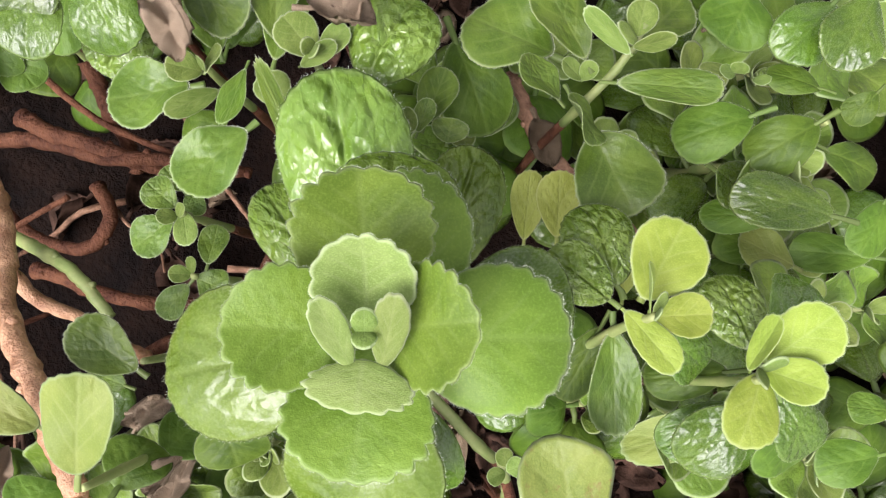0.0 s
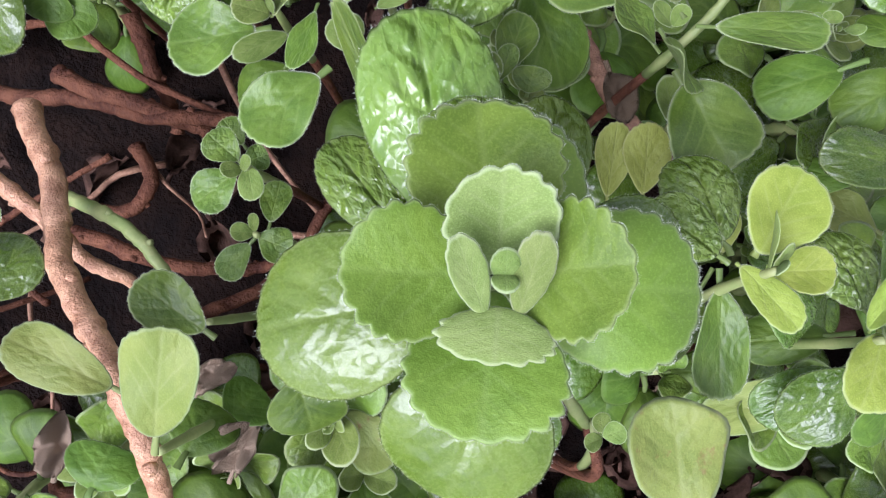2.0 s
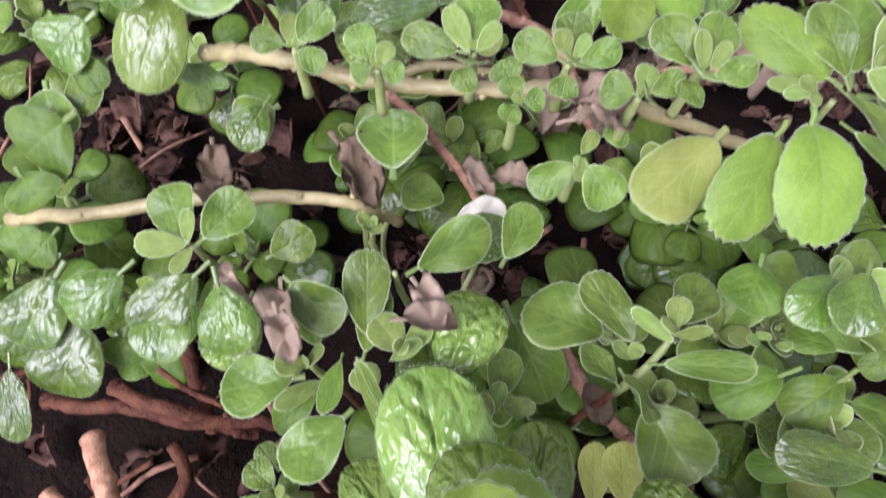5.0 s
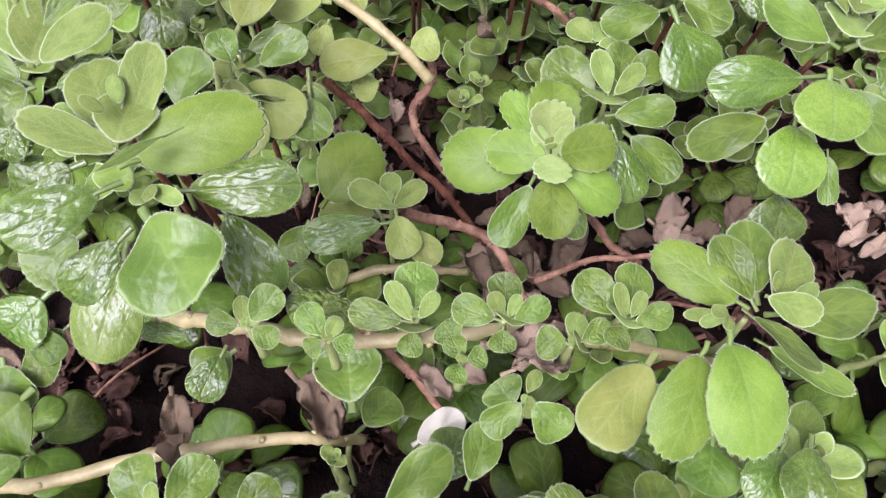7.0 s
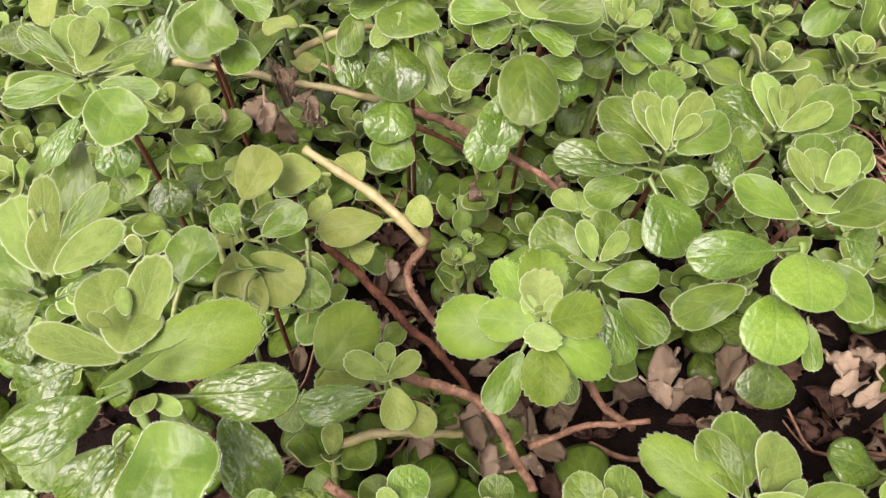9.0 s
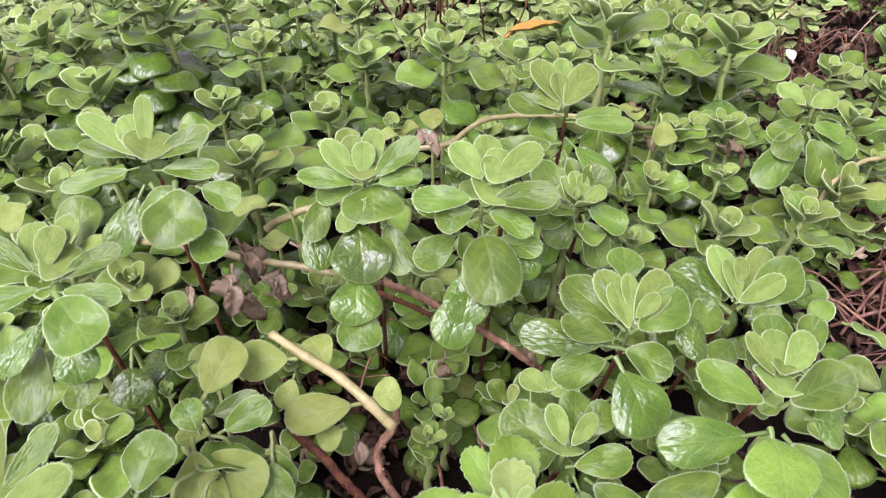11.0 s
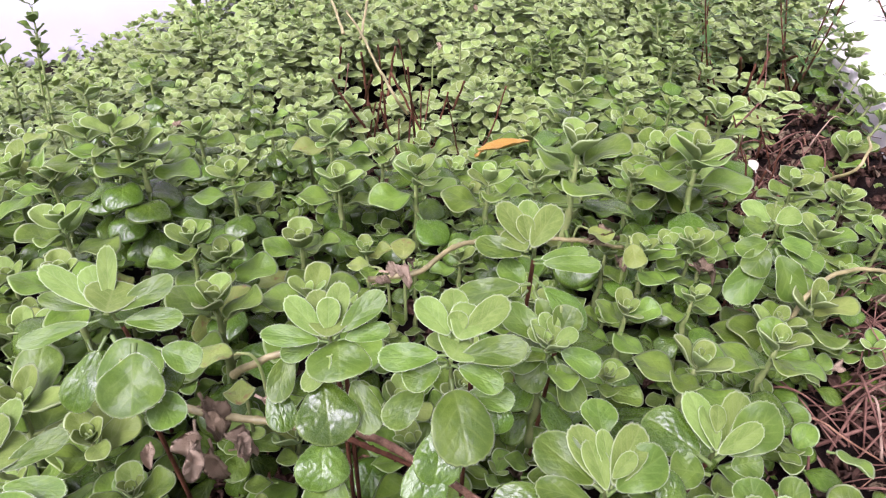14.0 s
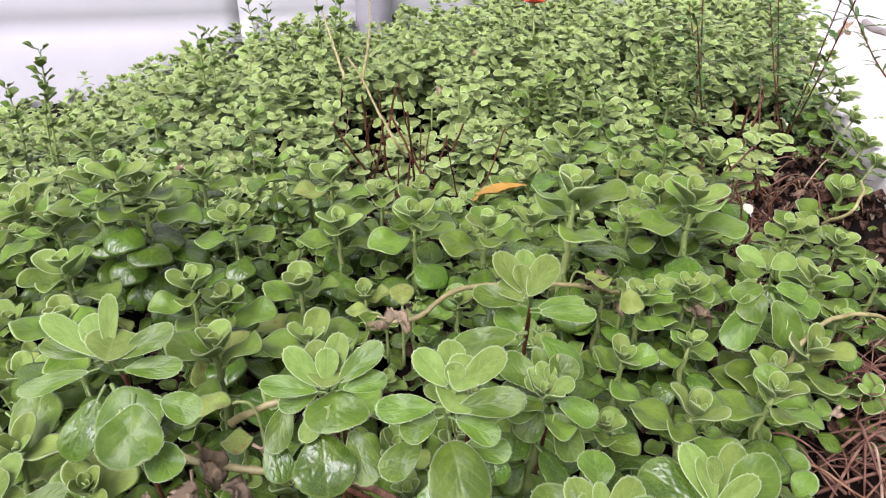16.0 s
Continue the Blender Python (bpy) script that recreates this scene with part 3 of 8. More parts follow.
K0 = Vector((kerb_x(-0.6), -0.6, 0))
KD = Vector((0.60, 1.0, 0)).normalized()
kerb = new("kerb")
tagged(kerb, "pale concrete kerb along the planted bed", "kerb", kind="structure")
for i in range(6):
    bm = bmesh.new()
    oriented_box(bm, K0 + KD * (i * 0.8 + 0.002), K0 + KD * (i * 0.8 + 0.798), 0.0, 0.16, -0.1, 0.15, 0.008)
    part("kerb_stone", bm, kerb_mat, kerb)
paving = new("pavement")
tagged(paving, "sunlit pale pavement slabs beyond the kerb", "pavement", kind="structure")
for i in range(6):
    for j in range(3):
        bm = bmesh.new()
        oriented_box(bm, K0 + KD * (i * 0.8 + 0.002), K0 + KD * (i * 0.8 + 0.798), 0.163 + j * 0.6, 0.16 + j * 0.6 + 0.597, -0.1, 0.146, 0.005)
        part("slab", bm, paving_mat, paving)


# ---- the white wall behind the bed, and a post before it ----
WALL_Y = 2.22


def wall_panel(x0, x1, parent):
    """A smooth white panel with a shallow pressed crease."""
    bm = bmesh.new()
    nx, nz = 40, 60
    front = [[bm.verts.new((x0 + (x1 - x0) * i / nx, WALL_Y + 0.004 * math.sin((x0 + (x1 - x0) * i / nx) * 2.3) - 0.012 * math.exp(-(((j / nz * 2.2 - 0.1) - 0.30) / 0.03) ** 2) + 0.010 * math.exp(-(((j / nz * 2.2 - 0.1) - 0.23) / 0.03) ** 2), j / nz * 2.2 - 0.1)) for j in range(nz + 1)] for i in range(nx + 1)]
    for a, b in zip(front, front[1:]):
        for j in range(nz):
            bm.faces.new((a[j], b[j], b[j + 1], a[j + 1]))
    bmesh.ops.recalc_face_normals(bm, faces=bm.faces)
    bmesh.ops.solidify(bm, geom=bm.faces[:], thickness=0.05)
    part("panel", bm, wall_mat, parent)


wall_north = new("wall_north")
tagged(wall_north, "smooth white panelled wall behind the planted bed", "wall", kind="structure")
for x0, x1 in ((-4.0, -2.0), (-1.999, -0.0605), (-0.0595, 3.9)):
    wall_panel(x0, x1, wall_north)
bm = bmesh.new()
oriented_box(bm, (-4.0, WALL_Y + 0.1, 0), (3.9, WALL_Y + 0.1, 0), -0.02, 0.02, -0.1, 2.1, 0.004)
part("backing", bm, joint_mat, wall_north)


def post(x, y):
    root = new("round_post")
    root.location = (x, y, -0.05)
    tagged(root, "grey round post standing before the white wall", "post")
    bm = bmesh.new()
    tube(bm, [Vector((0, 0, z)) for z in (0, 0.01, 0.4, 0.9, 1.4, 1.49, 1.5)], [0.05, 0.052, 0.052, 0.052, 0.052, 0.05, 0.04], 32)
    part("shaft", bm, post_mat, root)
    bm = bmesh.new()
    tube(bm, [Vector((0, 0, z)) for z in (0, 0.005, 0.05, 0.06)], [0.07, 0.075, 0.075, 0.06], 32)
    part("foot", bm, post_mat, root)


post(0.315, 2.13)


# ---- kinds of small things ----
def twig(name, r, material, points, label, joints=2):
    """A stem or root through points, swollen at its joints."""
    pts = smooth_line(points, 12)
    n = len(pts)
    rr = random.Random(int(abs(points[0][0]) * 9999 + abs(points[-1][1]) * 77777))
    o = pts[0].copy()
    root = new(name)
    root.location = o
    tagged(root, label, "stem")
    bm = bmesh.new()
    rad = []
    for i in range(n):
        k = 1.0 - 0.3 * i / n + rr.uniform(-0.05, 0.05)
        if joints and i % max(2, n // (joints + 1)) == 0:
            k *= 1.18
        rad.append(r * k)
    bow = rr.uniform(0, 50)
    wob = [p - o + noise.noise_vector(p * 55 + Vector((bow, 0, 0))) * r * 0.7 + noise.noise_vector(p * 260) * r * 0.2 for p in pts]
    tube(bm, wob, rad, 10)
    part("stem", bm, material, root)
    if joints:
        for i in range(2, n - 1, max(2, n // (joints + 1))):
            d = (wob[i + 1] - wob[i - 1]).normalized()
            s = d.orthogonal().normalized()
            s = Matrix.Rotation(rr.uniform(0, 6.28), 3, d) @ s
            bm = bmesh.new()
            tube(bm, [wob[i] + s * r * 0.6, wob[i] + s * r * 1.12 + d * r * 0.2], [r * 0.5, r * 0.36], 7)
            part("leaf_scar", bm, material, root)
    return root


def lone_leaf(x, y, z, size, az, el, kind, roll=0.0, label=""):
    """A leaf on its stalk; x, y, z is the middle of its blade."""
    a, e = radians(az), radians(el)
    d = Vector((math.cos(a) * math.cos(e), math.sin(a) * math.cos(e), math.sin(e)))
    up = Vector((0, 0, 1)) - d * d.z + Vector((math.sin(a), -math.cos(a), 0)) * roll
    rr = random.Random(int(abs(x) * 99991 + abs(y) * 7777))
    pool = LEAVES.get(kind + "_fine", LEAVES[kind])
    base = Vector((x, y, z)) - d * size * 0.58
    root = new("leaf_on_stalk")
    root.location = base
    tagged(root, label or ("glossy quilted green leaf on a thin stalk" if kind == "old" else "matt green round leaf on a thin stalk"), "leaf", "single leaves")
    ob = new("leaf", rr.choice(pool))
    ob.parent = root
    ob.matrix_basis = leaf_frame(Vector((0, 0, 0)), d, up) @ Matrix.Diagonal((size * 1.14, size, size, 1))
    bm = bmesh.new()
    hd = Vector((d.x, d.y, 0)) * -0.3
    pts = smooth_line([Vector((0, 0, 0)) + d * size * 0.08, -d * size * 0.25 + Vector((0, 0, -0.002)), hd * size * 1.4 + Vector((0, 0, -0.018)), hd * size * 1.5 + Vector((0, 0, -0.05))], 4)
    tube(bm, pts, [0.0009 + 0.0006 * i / len(pts) for i in range(len(pts))], 6)
    part("stalk", bm, stem_green, root)
    return root


def crisp(name, x, y, z, size, az, el, pool, label, category="dry leaf"):
    rr = random.Random(int(abs(x) * 99991 + abs(y) * 7777))
    a, e = radians(az), radians(el)
    d = Vector((math.cos(a) * math.cos(e), math.sin(a) * math.cos(e), math.sin(e)))
    up = Vector((rr.uniform(-0.5, 0.5), rr.uniform(-0.5, 0.5), 1))
    ob = new(name, rr.choice(pool))
    ob.matrix_basis = leaf_frame(Vector((x, y, z)) - d * size * 0.5, d, up) @ Matrix.Diagonal((size, size, size, 1))
    return tagged(ob, label, category, "dry leaves")


def dry_leaf(x, y, z, size, az, el, dark=False):
    return crisp("dry_leaf", x, y, z, size, az, el, DRYD if dark else DRY, "crumpled dark brown withered leaf" if dark else "curled pinkish-brown dry leaf caught on the shoots")


PALE_DEAD = [mesh_from("bleached_leaf", [blade(rng, width=0.56, petiole=0.12, cup=0.1, bend=0.12, fold=0.1, thick=0.02, crumple=0.08, segs=40)], white_leaf_mat)]
ORANGE = [mesh_from("orange_leaf", [blade(rng, width=0.42, wave=0.01, petiole=0.06, obovate=0.0, tooth=0.0, cup=0.12, fold=0.06, bend=0.12, thick=0.012, crumple=0.04, segs=48, point=0.12)], orange_leaf_mat)]


def pale_dead_leaf(x, y, z, size, az, el):
    return crisp("bleached_leaf", x, y, z, size, az, el, PALE_DEAD, "whitish bleached leaf lying among the shoots")


def orange_leaf(x, y, z, size, az, el):
    return crisp("fallen_leaf", x, y, z, size, az, el, ORANGE, "fallen orange-brown long leaf lying on the shoots", "fallen leaf")


def branch(points, r, leaves, label):
    pts = smooth_line(points, 6)
    o = pts[0].copy()
    root = new("herb_branch")
    root.location = o
    tagged(root, label, "branch")
    bm = bmesh.new()
    tube(bm, [p - o for p in pts], [r * (0.85 + 0.3 * i / len(pts)) * (1.2 if i % 6 == 0 else 1) for i in range(len(pts))], 10)
    part("stem", bm, stem_pale, root)
    for f, az, size, kind, el in leaves:
        p = pts[int(f * (len(pts) - 1))] - o
        a, e = radians(az), radians(el)
        d = Vector((math.cos(a) * math.cos(e), math.sin(a) * math.cos(e), math.sin(e)))
        ob = new("leaf", LEAVES.get(kind + "_fine", LEAVES[kind])[0])
        ob.parent = root
        ob.matrix_basis = leaf_frame(p, d, Vector((0, -0.4, 1))) @ Matrix.Diagonal((size, size, size, 1))
    return root


def garden_hose(points):
    root = new("garden_hose")
    root.location = points[0]
    tagged(root, "grey garden hose lying on the pale pavement", "hose")
    line = [q - Vector(points[0]) for q in smooth_line(points, 8)]
    bm = bmesh.new()
    tube(bm, line, [0.011] * len(line), 12)
    part("hose_pipe", bm, hose_mat, root)

# ---- the large rosette and its neighbours, leaf by leaf ----
FACING = (0, -0.6, 0.8)

rosette = placed_shoot((0.0196, 0.0325, 0.2050), "large symmetrical green rosette with scalloped downy leaves", [(0.0197, 0.0320, 0.2030), (0.0200, 0.0300, 0.1900), (0.0290, 0.0220, 0.1750), (0.0420, 0.0080, 0.1550), (0.0485, 0.0010, 0.1420), (0.0530, -0.0120, 0.1250), (0.0560, -0.0250, 0.0300)])
leaf_at(rosette, "bud", (0.0199, 0.0314, 0.2070), (0.0199, 0.0351, 0.2112), 0.0046)
leaf_at(rosette, "bud", (0.0199, 0.0328, 0.2070), (0.0199, 0.0300, 0.2108), 0.0043)
leaf_at(rosette, "heart", (0.0175, 0.0268, 0.2035), (0.0128, 0.0371, 0.2125), 0.0059)
leaf_at(rosette, "heart", (0.0224, 0.0267, 0.2035), (0.0247, 0.0375, 0.2125), 0.0064)
leaf_at(rosette, "cup", (0.0197, 0.0337, 0.2000), (0.0193, 0.0472, 0.2115), 0.0174)
leaf_at(rosette, "lip", (0.0195, 0.0280, 0.2040), (0.0188, 0.0203, 0.2070), 0.0185)
leaf_at(rosette, "broad", (0.0192, 0.0324, 0.1985), (-0.0025, 0.0329, 0.2060), 0.0218)
leaf_at(rosette, "broad", (0.0205, 0.0324, 0.1985), (0.0359, 0.0338, 0.2130), 0.0216)
leaf_at(rosette, "broad", (0.0197, 0.0332, 0.1945), (0.0169, 0.0608, 0.1982), 0.0268)
leaf_at(rosette, "broad", (0.0197, 0.0312, 0.1945), (0.0177, 0.0086, 0.2005), 0.0269)
leaf_at(rosette, "broadold", (0.0187, 0.0317, 0.1880), (-0.0213, 0.0235, 0.1835), 0.0303)
leaf_at(rosette, "broadmid", (0.0207, 0.0312, 0.1880), (0.0547, 0.0319, 0.1950), 0.0293)
leaf_at(rosette, "broadold", (0.0240, 0.0260, 0.1800), (0.0137, -0.0093, 0.1720), 0.0343)
leaf_at(rosette, "broadmid", (0.0235, 0.0285, 0.1820), (0.0267, 0.0656, 0.1830), 0.0273)
leaf_at(rosette, "quilted", (0.0225, 0.0330, 0.1770), (0.0214, 0.0758, 0.1690), 0.0313)
leaf_at(rosette, "old", (0.0250, 0.0300, 0.1760), (0.0600, 0.0434, 0.1760), 0.0245)
leaf_at(rosette, "quilted", (0.0170, 0.0400, 0.1500), (0.0056, 0.0946, 0.1640), 0.0339)
leaf_at(rosette, "mid", (0.0100, 0.0480, 0.1450), (-0.0129, 0.0983, 0.1560), 0.0100, up=(-0.7500, -0.3500, 0.5500))
leaf_at(rosette, "quilted", (0.0300, 0.0400, 0.1480), (0.0434, 0.0842, 0.1420), 0.0229)
leaf_at(rosette, "quilted", (0.0080, 0.0420, 0.1350), (-0.0174, 0.0743, 0.1300), 0.0205)
leaf_at(rosette, "old", (0.0280, 0.0240, 0.1700), (0.0312, -0.0069, 0.1500), 0.0185)

lime = placed_shoot((0.0775, 0.0385, 0.1760), "small lime-green herb shoot leaning beside the rosette", [(0.0770, 0.0370, 0.1740), (0.0720, 0.0340, 0.1600), (0.0660, 0.0280, 0.1400), (0.0600, 0.0200, 0.1000), (0.0560, 0.0150, 0.0300)])
leaf_at(lime, "bud", (0.0778, 0.0370, 0.1710), (0.0768, 0.0411, 0.1800), 0.0030)
leaf_at(lime, "bud", (0.0776, 0.0368, 0.1710), (0.0760, 0.0375, 0.1800), 0.0030)
leaf_at(lime, "lime", (0.0765, 0.0365, 0.1700), (0.0748, 0.0469, 0.1810), 0.0056, up=(0.8000, -0.1000, 0.3000))
leaf_at(lime, "lime", (0.0773, 0.0369, 0.1690), (0.0894, 0.0376, 0.1730), 0.0103)
leaf_at(lime, "lime", (0.0759, 0.0402, 0.1670), (0.0845, 0.0570, 0.1730), 0.0177)
leaf_at(lime, "lime", (0.0713, 0.0388, 0.1690), (0.0814, 0.0260, 0.1740), 0.0087)
leaf_at(lime, "quilted", (0.0728, 0.0392, 0.1630), (0.0573, 0.0525, 0.1600), 0.0154)
leaf_at(lime, "quilted", (0.0747, 0.0413, 0.1600), (0.0675, 0.0656, 0.1570), 0.0187)
leaf_at(lime, "mid", (0.0720, 0.0385, 0.1600), (0.0729, 0.0106, 0.1570), 0.0133)
leaf_at(lime, "deep", (0.0728, 0.0390, 0.1550), (0.0627, 0.0171, 0.1460), 0.0116)
leaf_at(lime, "old", (0.0811, 0.0357, 0.1580), (0.0989, 0.0248, 0.1500), 0.0146)
leaf_at(lime, "lemon", (0.0771, 0.0407, 0.1500), (0.0804, 0.0574, 0.1460), 0.0084)
leaf_at(lime, "lemon", (0.0561, 0.0563, 0.1300), (0.0570, 0.0768, 0.1390), 0.0101)
leaf_at(lime, "lemon", (0.0650, 0.0570, 0.1320), (0.0647, 0.0766, 0.1400), 0.0128)

lime_b = placed_shoot((0.1017, 0.0268, 0.1710), "bright lime-green herb shoot with open round leaves", [(0.1010, 0.0240, 0.1690), (0.0990, 0.0230, 0.1550), (0.0950, 0.0220, 0.1300), (0.0930, 0.0200, 0.0900), (0.0920, 0.0200, 0.0300)])
leaf_at(lime_b, "bud", (0.1026, 0.0261, 0.1670), (0.1024, 0.0281, 0.1750), 0.0057)
leaf_at(lime_b, "bud", (0.1023, 0.0261, 0.1670), (0.0982, 0.0232, 0.1750), 0.0043)
leaf_at(lime_b, "lime", (0.1002, 0.0254, 0.1650), (0.1010, 0.0369, 0.1770), 0.0074, up=(-0.5000, 0.5000, 0.6000))
leaf_at(lime_b, "lime", (0.1027, 0.0260, 0.1650), (0.0963, 0.0107, 0.1700), 0.0135)
leaf_at(lime_b, "lime", (0.1039, 0.0260, 0.1640), (0.1117, 0.0224, 0.1740), 0.0108)
leaf_at(lime_b, "lime", (0.1045, 0.0278, 0.1630), (0.1155, 0.0375, 0.1740), 0.0151)
leaf_at(lime_b, "quilted", (0.1064, 0.0277, 0.1580), (0.0996, 0.0486, 0.1550), 0.0164)
leaf_at(lime_b, "old", (0.1096, 0.0284, 0.1570), (0.1240, 0.0482, 0.1520), 0.0167)
leaf_at(lime_b, "old", (0.1088, 0.0227, 0.1580), (0.1206, 0.0058, 0.1550), 0.0153)
leaf_at(lime_b, "old", (0.1083, 0.0212, 0.1550), (0.0915, 0.0018, 0.1500), 0.0175)
leaf_at(lime_b, "old", (0.1112, 0.0192, 0.1450), (0.0892, 0.0047, 0.1400), 0.0141)
leaf_at(lime_b, "deep", (0.1167, 0.0166, 0.1450), (0.1223, -0.0022, 0.1380), 0.0167)
leaf_at(lime_b, "deep", (0.1108, 0.0254, 0.1450), (0.0855, 0.0225, 0.1400), 0.0131)
leaf_at(lime_b, "pale", (0.1310, 0.0145, 0.1200), (0.0882, 0.0002, 0.1100), 0.0147)

bright = placed_shoot((-0.0005, 0.1026, 0.1530), "young herb shoot with a dry leaf caught on it")
leaf_at(bright, "bud", (-0.0007, 0.1034, 0.1480), (-0.0013, 0.1040, 0.1550), 0.0048)
leaf_at(bright, "bud", (-0.0013, 0.1033, 0.1480), (0.0022, 0.1020, 0.1550), 0.0042)
leaf_at(bright, "young", (0.0001, 0.1032, 0.1460), (-0.0083, 0.1133, 0.1500), 0.0122)
leaf_at(bright, "young", (0.0008, 0.1032, 0.1460), (0.0079, 0.1108, 0.1500), 0.0076)
leaf_at(bright, "young", (-0.0040, 0.0999, 0.1480), (0.0057, 0.1050, 0.1520), 0.0054, up=(-0.2000, -0.6000, 0.6000))
leaf_at(bright, "quilted", (0.0109, 0.0928, 0.1480), (0.0254, 0.1210, 0.1520), 0.0252)
leaf_at(bright, "mid", (-0.0127, 0.1016, 0.1400), (-0.0075, 0.1265, 0.1420), 0.0121)
leaf_at(bright, "young", (-0.0093, 0.0922, 0.1400), (-0.0127, 0.0990, 0.1460), 0.0103)
leaf_at(bright, "young", (0.0210, 0.0855, 0.1460), (0.0260, 0.0872, 0.1500), 0.0072)
leaf_at(bright, "mid", (0.0261, 0.0836, 0.1430), (0.0296, 0.0945, 0.1430), 0.0059)
leaf_at(bright, "mid", (0.0275, 0.0878, 0.1350), (0.0342, 0.1067, 0.1350), 0.0117)
leaf_at(bright, "mid", (0.0345, 0.0840, 0.1350), (0.0357, 0.0903, 0.1400), 0.0107)

grey_shoot = placed_shoot((-0.0280, 0.1004, 0.1480), "grey-green velvety herb shoot with rounded leaves")
leaf_at(grey_shoot, "bud", (-0.0293, 0.1006, 0.1430), (-0.0286, 0.1013, 0.1500), 0.0035)
leaf_at(grey_shoot, "young", (-0.0293, 0.0995, 0.1430), (-0.0237, 0.1042, 0.1500), 0.0061, roll=-0.6)
leaf_at(grey_shoot, "young", (-0.0296, 0.1002, 0.1420), (-0.0379, 0.1012, 0.1470), 0.0091)
leaf_at(grey_shoot, "young", (-0.0249, 0.0960, 0.1420), (-0.0363, 0.0867, 0.1490), 0.0066, up=(0.1000, -0.5000, 0.8000))
leaf_at(grey_shoot, "mid", (-0.0301, 0.0979, 0.1400), (-0.0559, 0.0937, 0.1390), 0.0198)
leaf_at(grey_shoot, "mid", (-0.0189, 0.1049, 0.1400), (-0.0228, 0.0851, 0.1470), 0.0085, up=(-0.3000, -0.5000, 0.8000))
leaf_at(grey_shoot, "mid", (-0.0266, 0.1057, 0.1370), (-0.0326, 0.1234, 0.1430), 0.0122)
leaf_at(grey_shoot, "deep", (-0.0281, 0.1079, 0.1320), (-0.0240, 0.1309, 0.1320), 0.0127)
leaf_at(grey_shoot, "mid", (-0.0147, 0.0868, 0.1440), (-0.0325, 0.0685, 0.1470), 0.0177)
leaf_at(grey_shoot, "deep", (-0.0269, 0.0992, 0.1200), (-0.0463, 0.0882, 0.1120), 0.0161)
leaf_at(grey_shoot, "quilted", (-0.0490, 0.1266, 0.1380), (-0.0597, 0.1023, 0.1350), 0.0216)
leaf_at(grey_shoot, "old", (-0.0698, 0.1275, 0.1500), (-0.0734, 0.1012, 0.1500), 0.0199)
leaf_at(grey_shoot, "deep", (-0.0730, 0.1364, 0.1300), (-0.0788, 0.1121, 0.1250), 0.0146)
leaf_at(grey_shoot, "deep", (-0.0995, 0.1199, 0.1200), (-0.0873, 0.1045, 0.1200), 0.0150)

tiny = placed_shoot((-0.0365, 0.0646, 0.1350), "tiny bright green sprig with round leaves")
leaf_at(tiny, "young", (-0.0378, 0.0646, 0.1300), (-0.0418, 0.0628, 0.1350), 0.0049)
leaf_at(tiny, "young", (-0.0382, 0.0638, 0.1300), (-0.0352, 0.0662, 0.1360), 0.0036)
leaf_at(tiny, "mid", (-0.0379, 0.0656, 0.1290), (-0.0476, 0.0736, 0.1300), 0.0102)
leaf_at(tiny, "mid", (-0.0379, 0.0651, 0.1290), (-0.0506, 0.0553, 0.1280), 0.0121)
leaf_at(tiny, "young", (-0.0368, 0.0659, 0.1300), (-0.0340, 0.0560, 0.1340), 0.0070)
leaf_at(tiny, "mid", (-0.0397, 0.0669, 0.1250), (-0.0327, 0.0696, 0.1260), 0.0079)
leaf_at(tiny, "mid", (-0.0399, 0.0724, 0.1200), (-0.0470, 0.0806, 0.1200), 0.0082)

tiny_b = placed_shoot((-0.0361, 0.0487, 0.1240), "tiny bright green sprig with round leaves")
leaf_at(tiny_b, "young", (-0.0364, 0.0492, 0.1200), (-0.0419, 0.0491, 0.1240), 0.0054)
leaf_at(tiny_b, "young", (-0.0367, 0.0492, 0.1200), (-0.0363, 0.0538, 0.1240), 0.0032)
leaf_at(tiny_b, "mid", (-0.0374, 0.0489, 0.1180), (-0.0266, 0.0448, 0.1200), 0.0106)
leaf_at(tiny_b, "mid", (-0.0370, 0.0481, 0.1180), (-0.0461, 0.0375, 0.1160), 0.0094)
leaf_at(tiny_b, "mid", (-0.0329, 0.0504, 0.1200), (-0.0305, 0.0638, 0.1200), 0.0091)

tan_leaves = placed_shoot((-0.0437, 0.0252, 0.1350), "sparse side shoot with matt green leaves on a tan stem")
leaf_at(tan_leaves, "mid", (-0.0405, 0.0213, 0.1360), (-0.0576, 0.0341, 0.1430), 0.0147)
leaf_at(tan_leaves, "deep", (-0.0500, 0.0171, 0.1200), (-0.0643, 0.0223, 0.1200), 0.0109)

pale_pair = placed_shoot((-0.0443, -0.0015, 0.1600), "pale yellow-green leaf pair on a tan woody stem")
leaf_at(pale_pair, "pale", (-0.0441, -0.0015, 0.1600), (-0.0386, 0.0235, 0.1760), 0.0166)
leaf_at(pale_pair, "pale", (-0.0505, 0.0097, 0.1580), (-0.0734, 0.0214, 0.1640), 0.0129)
leaf_at(pale_pair, "deep", (-0.0482, -0.0093, 0.1350), (-0.0419, 0.0055, 0.1300), 0.0193)
leaf_at(pale_pair, "deep", (-0.0421, -0.0013, 0.1250), (-0.0322, 0.0085, 0.1200), 0.0162)
leaf_at(pale_pair, "deep", (-0.0687, -0.0174, 0.1350), (-0.0646, -0.0044, 0.1350), 0.0201)
leaf_at(pale_pair, "old", (-0.1038, 0.0255, 0.1350), (-0.0876, 0.0440, 0.1350), 0.0180)
leaf_at(pale_pair, "mid", (-0.1007, 0.0374, 0.1400), (-0.0918, 0.0544, 0.1450), 0.0127)
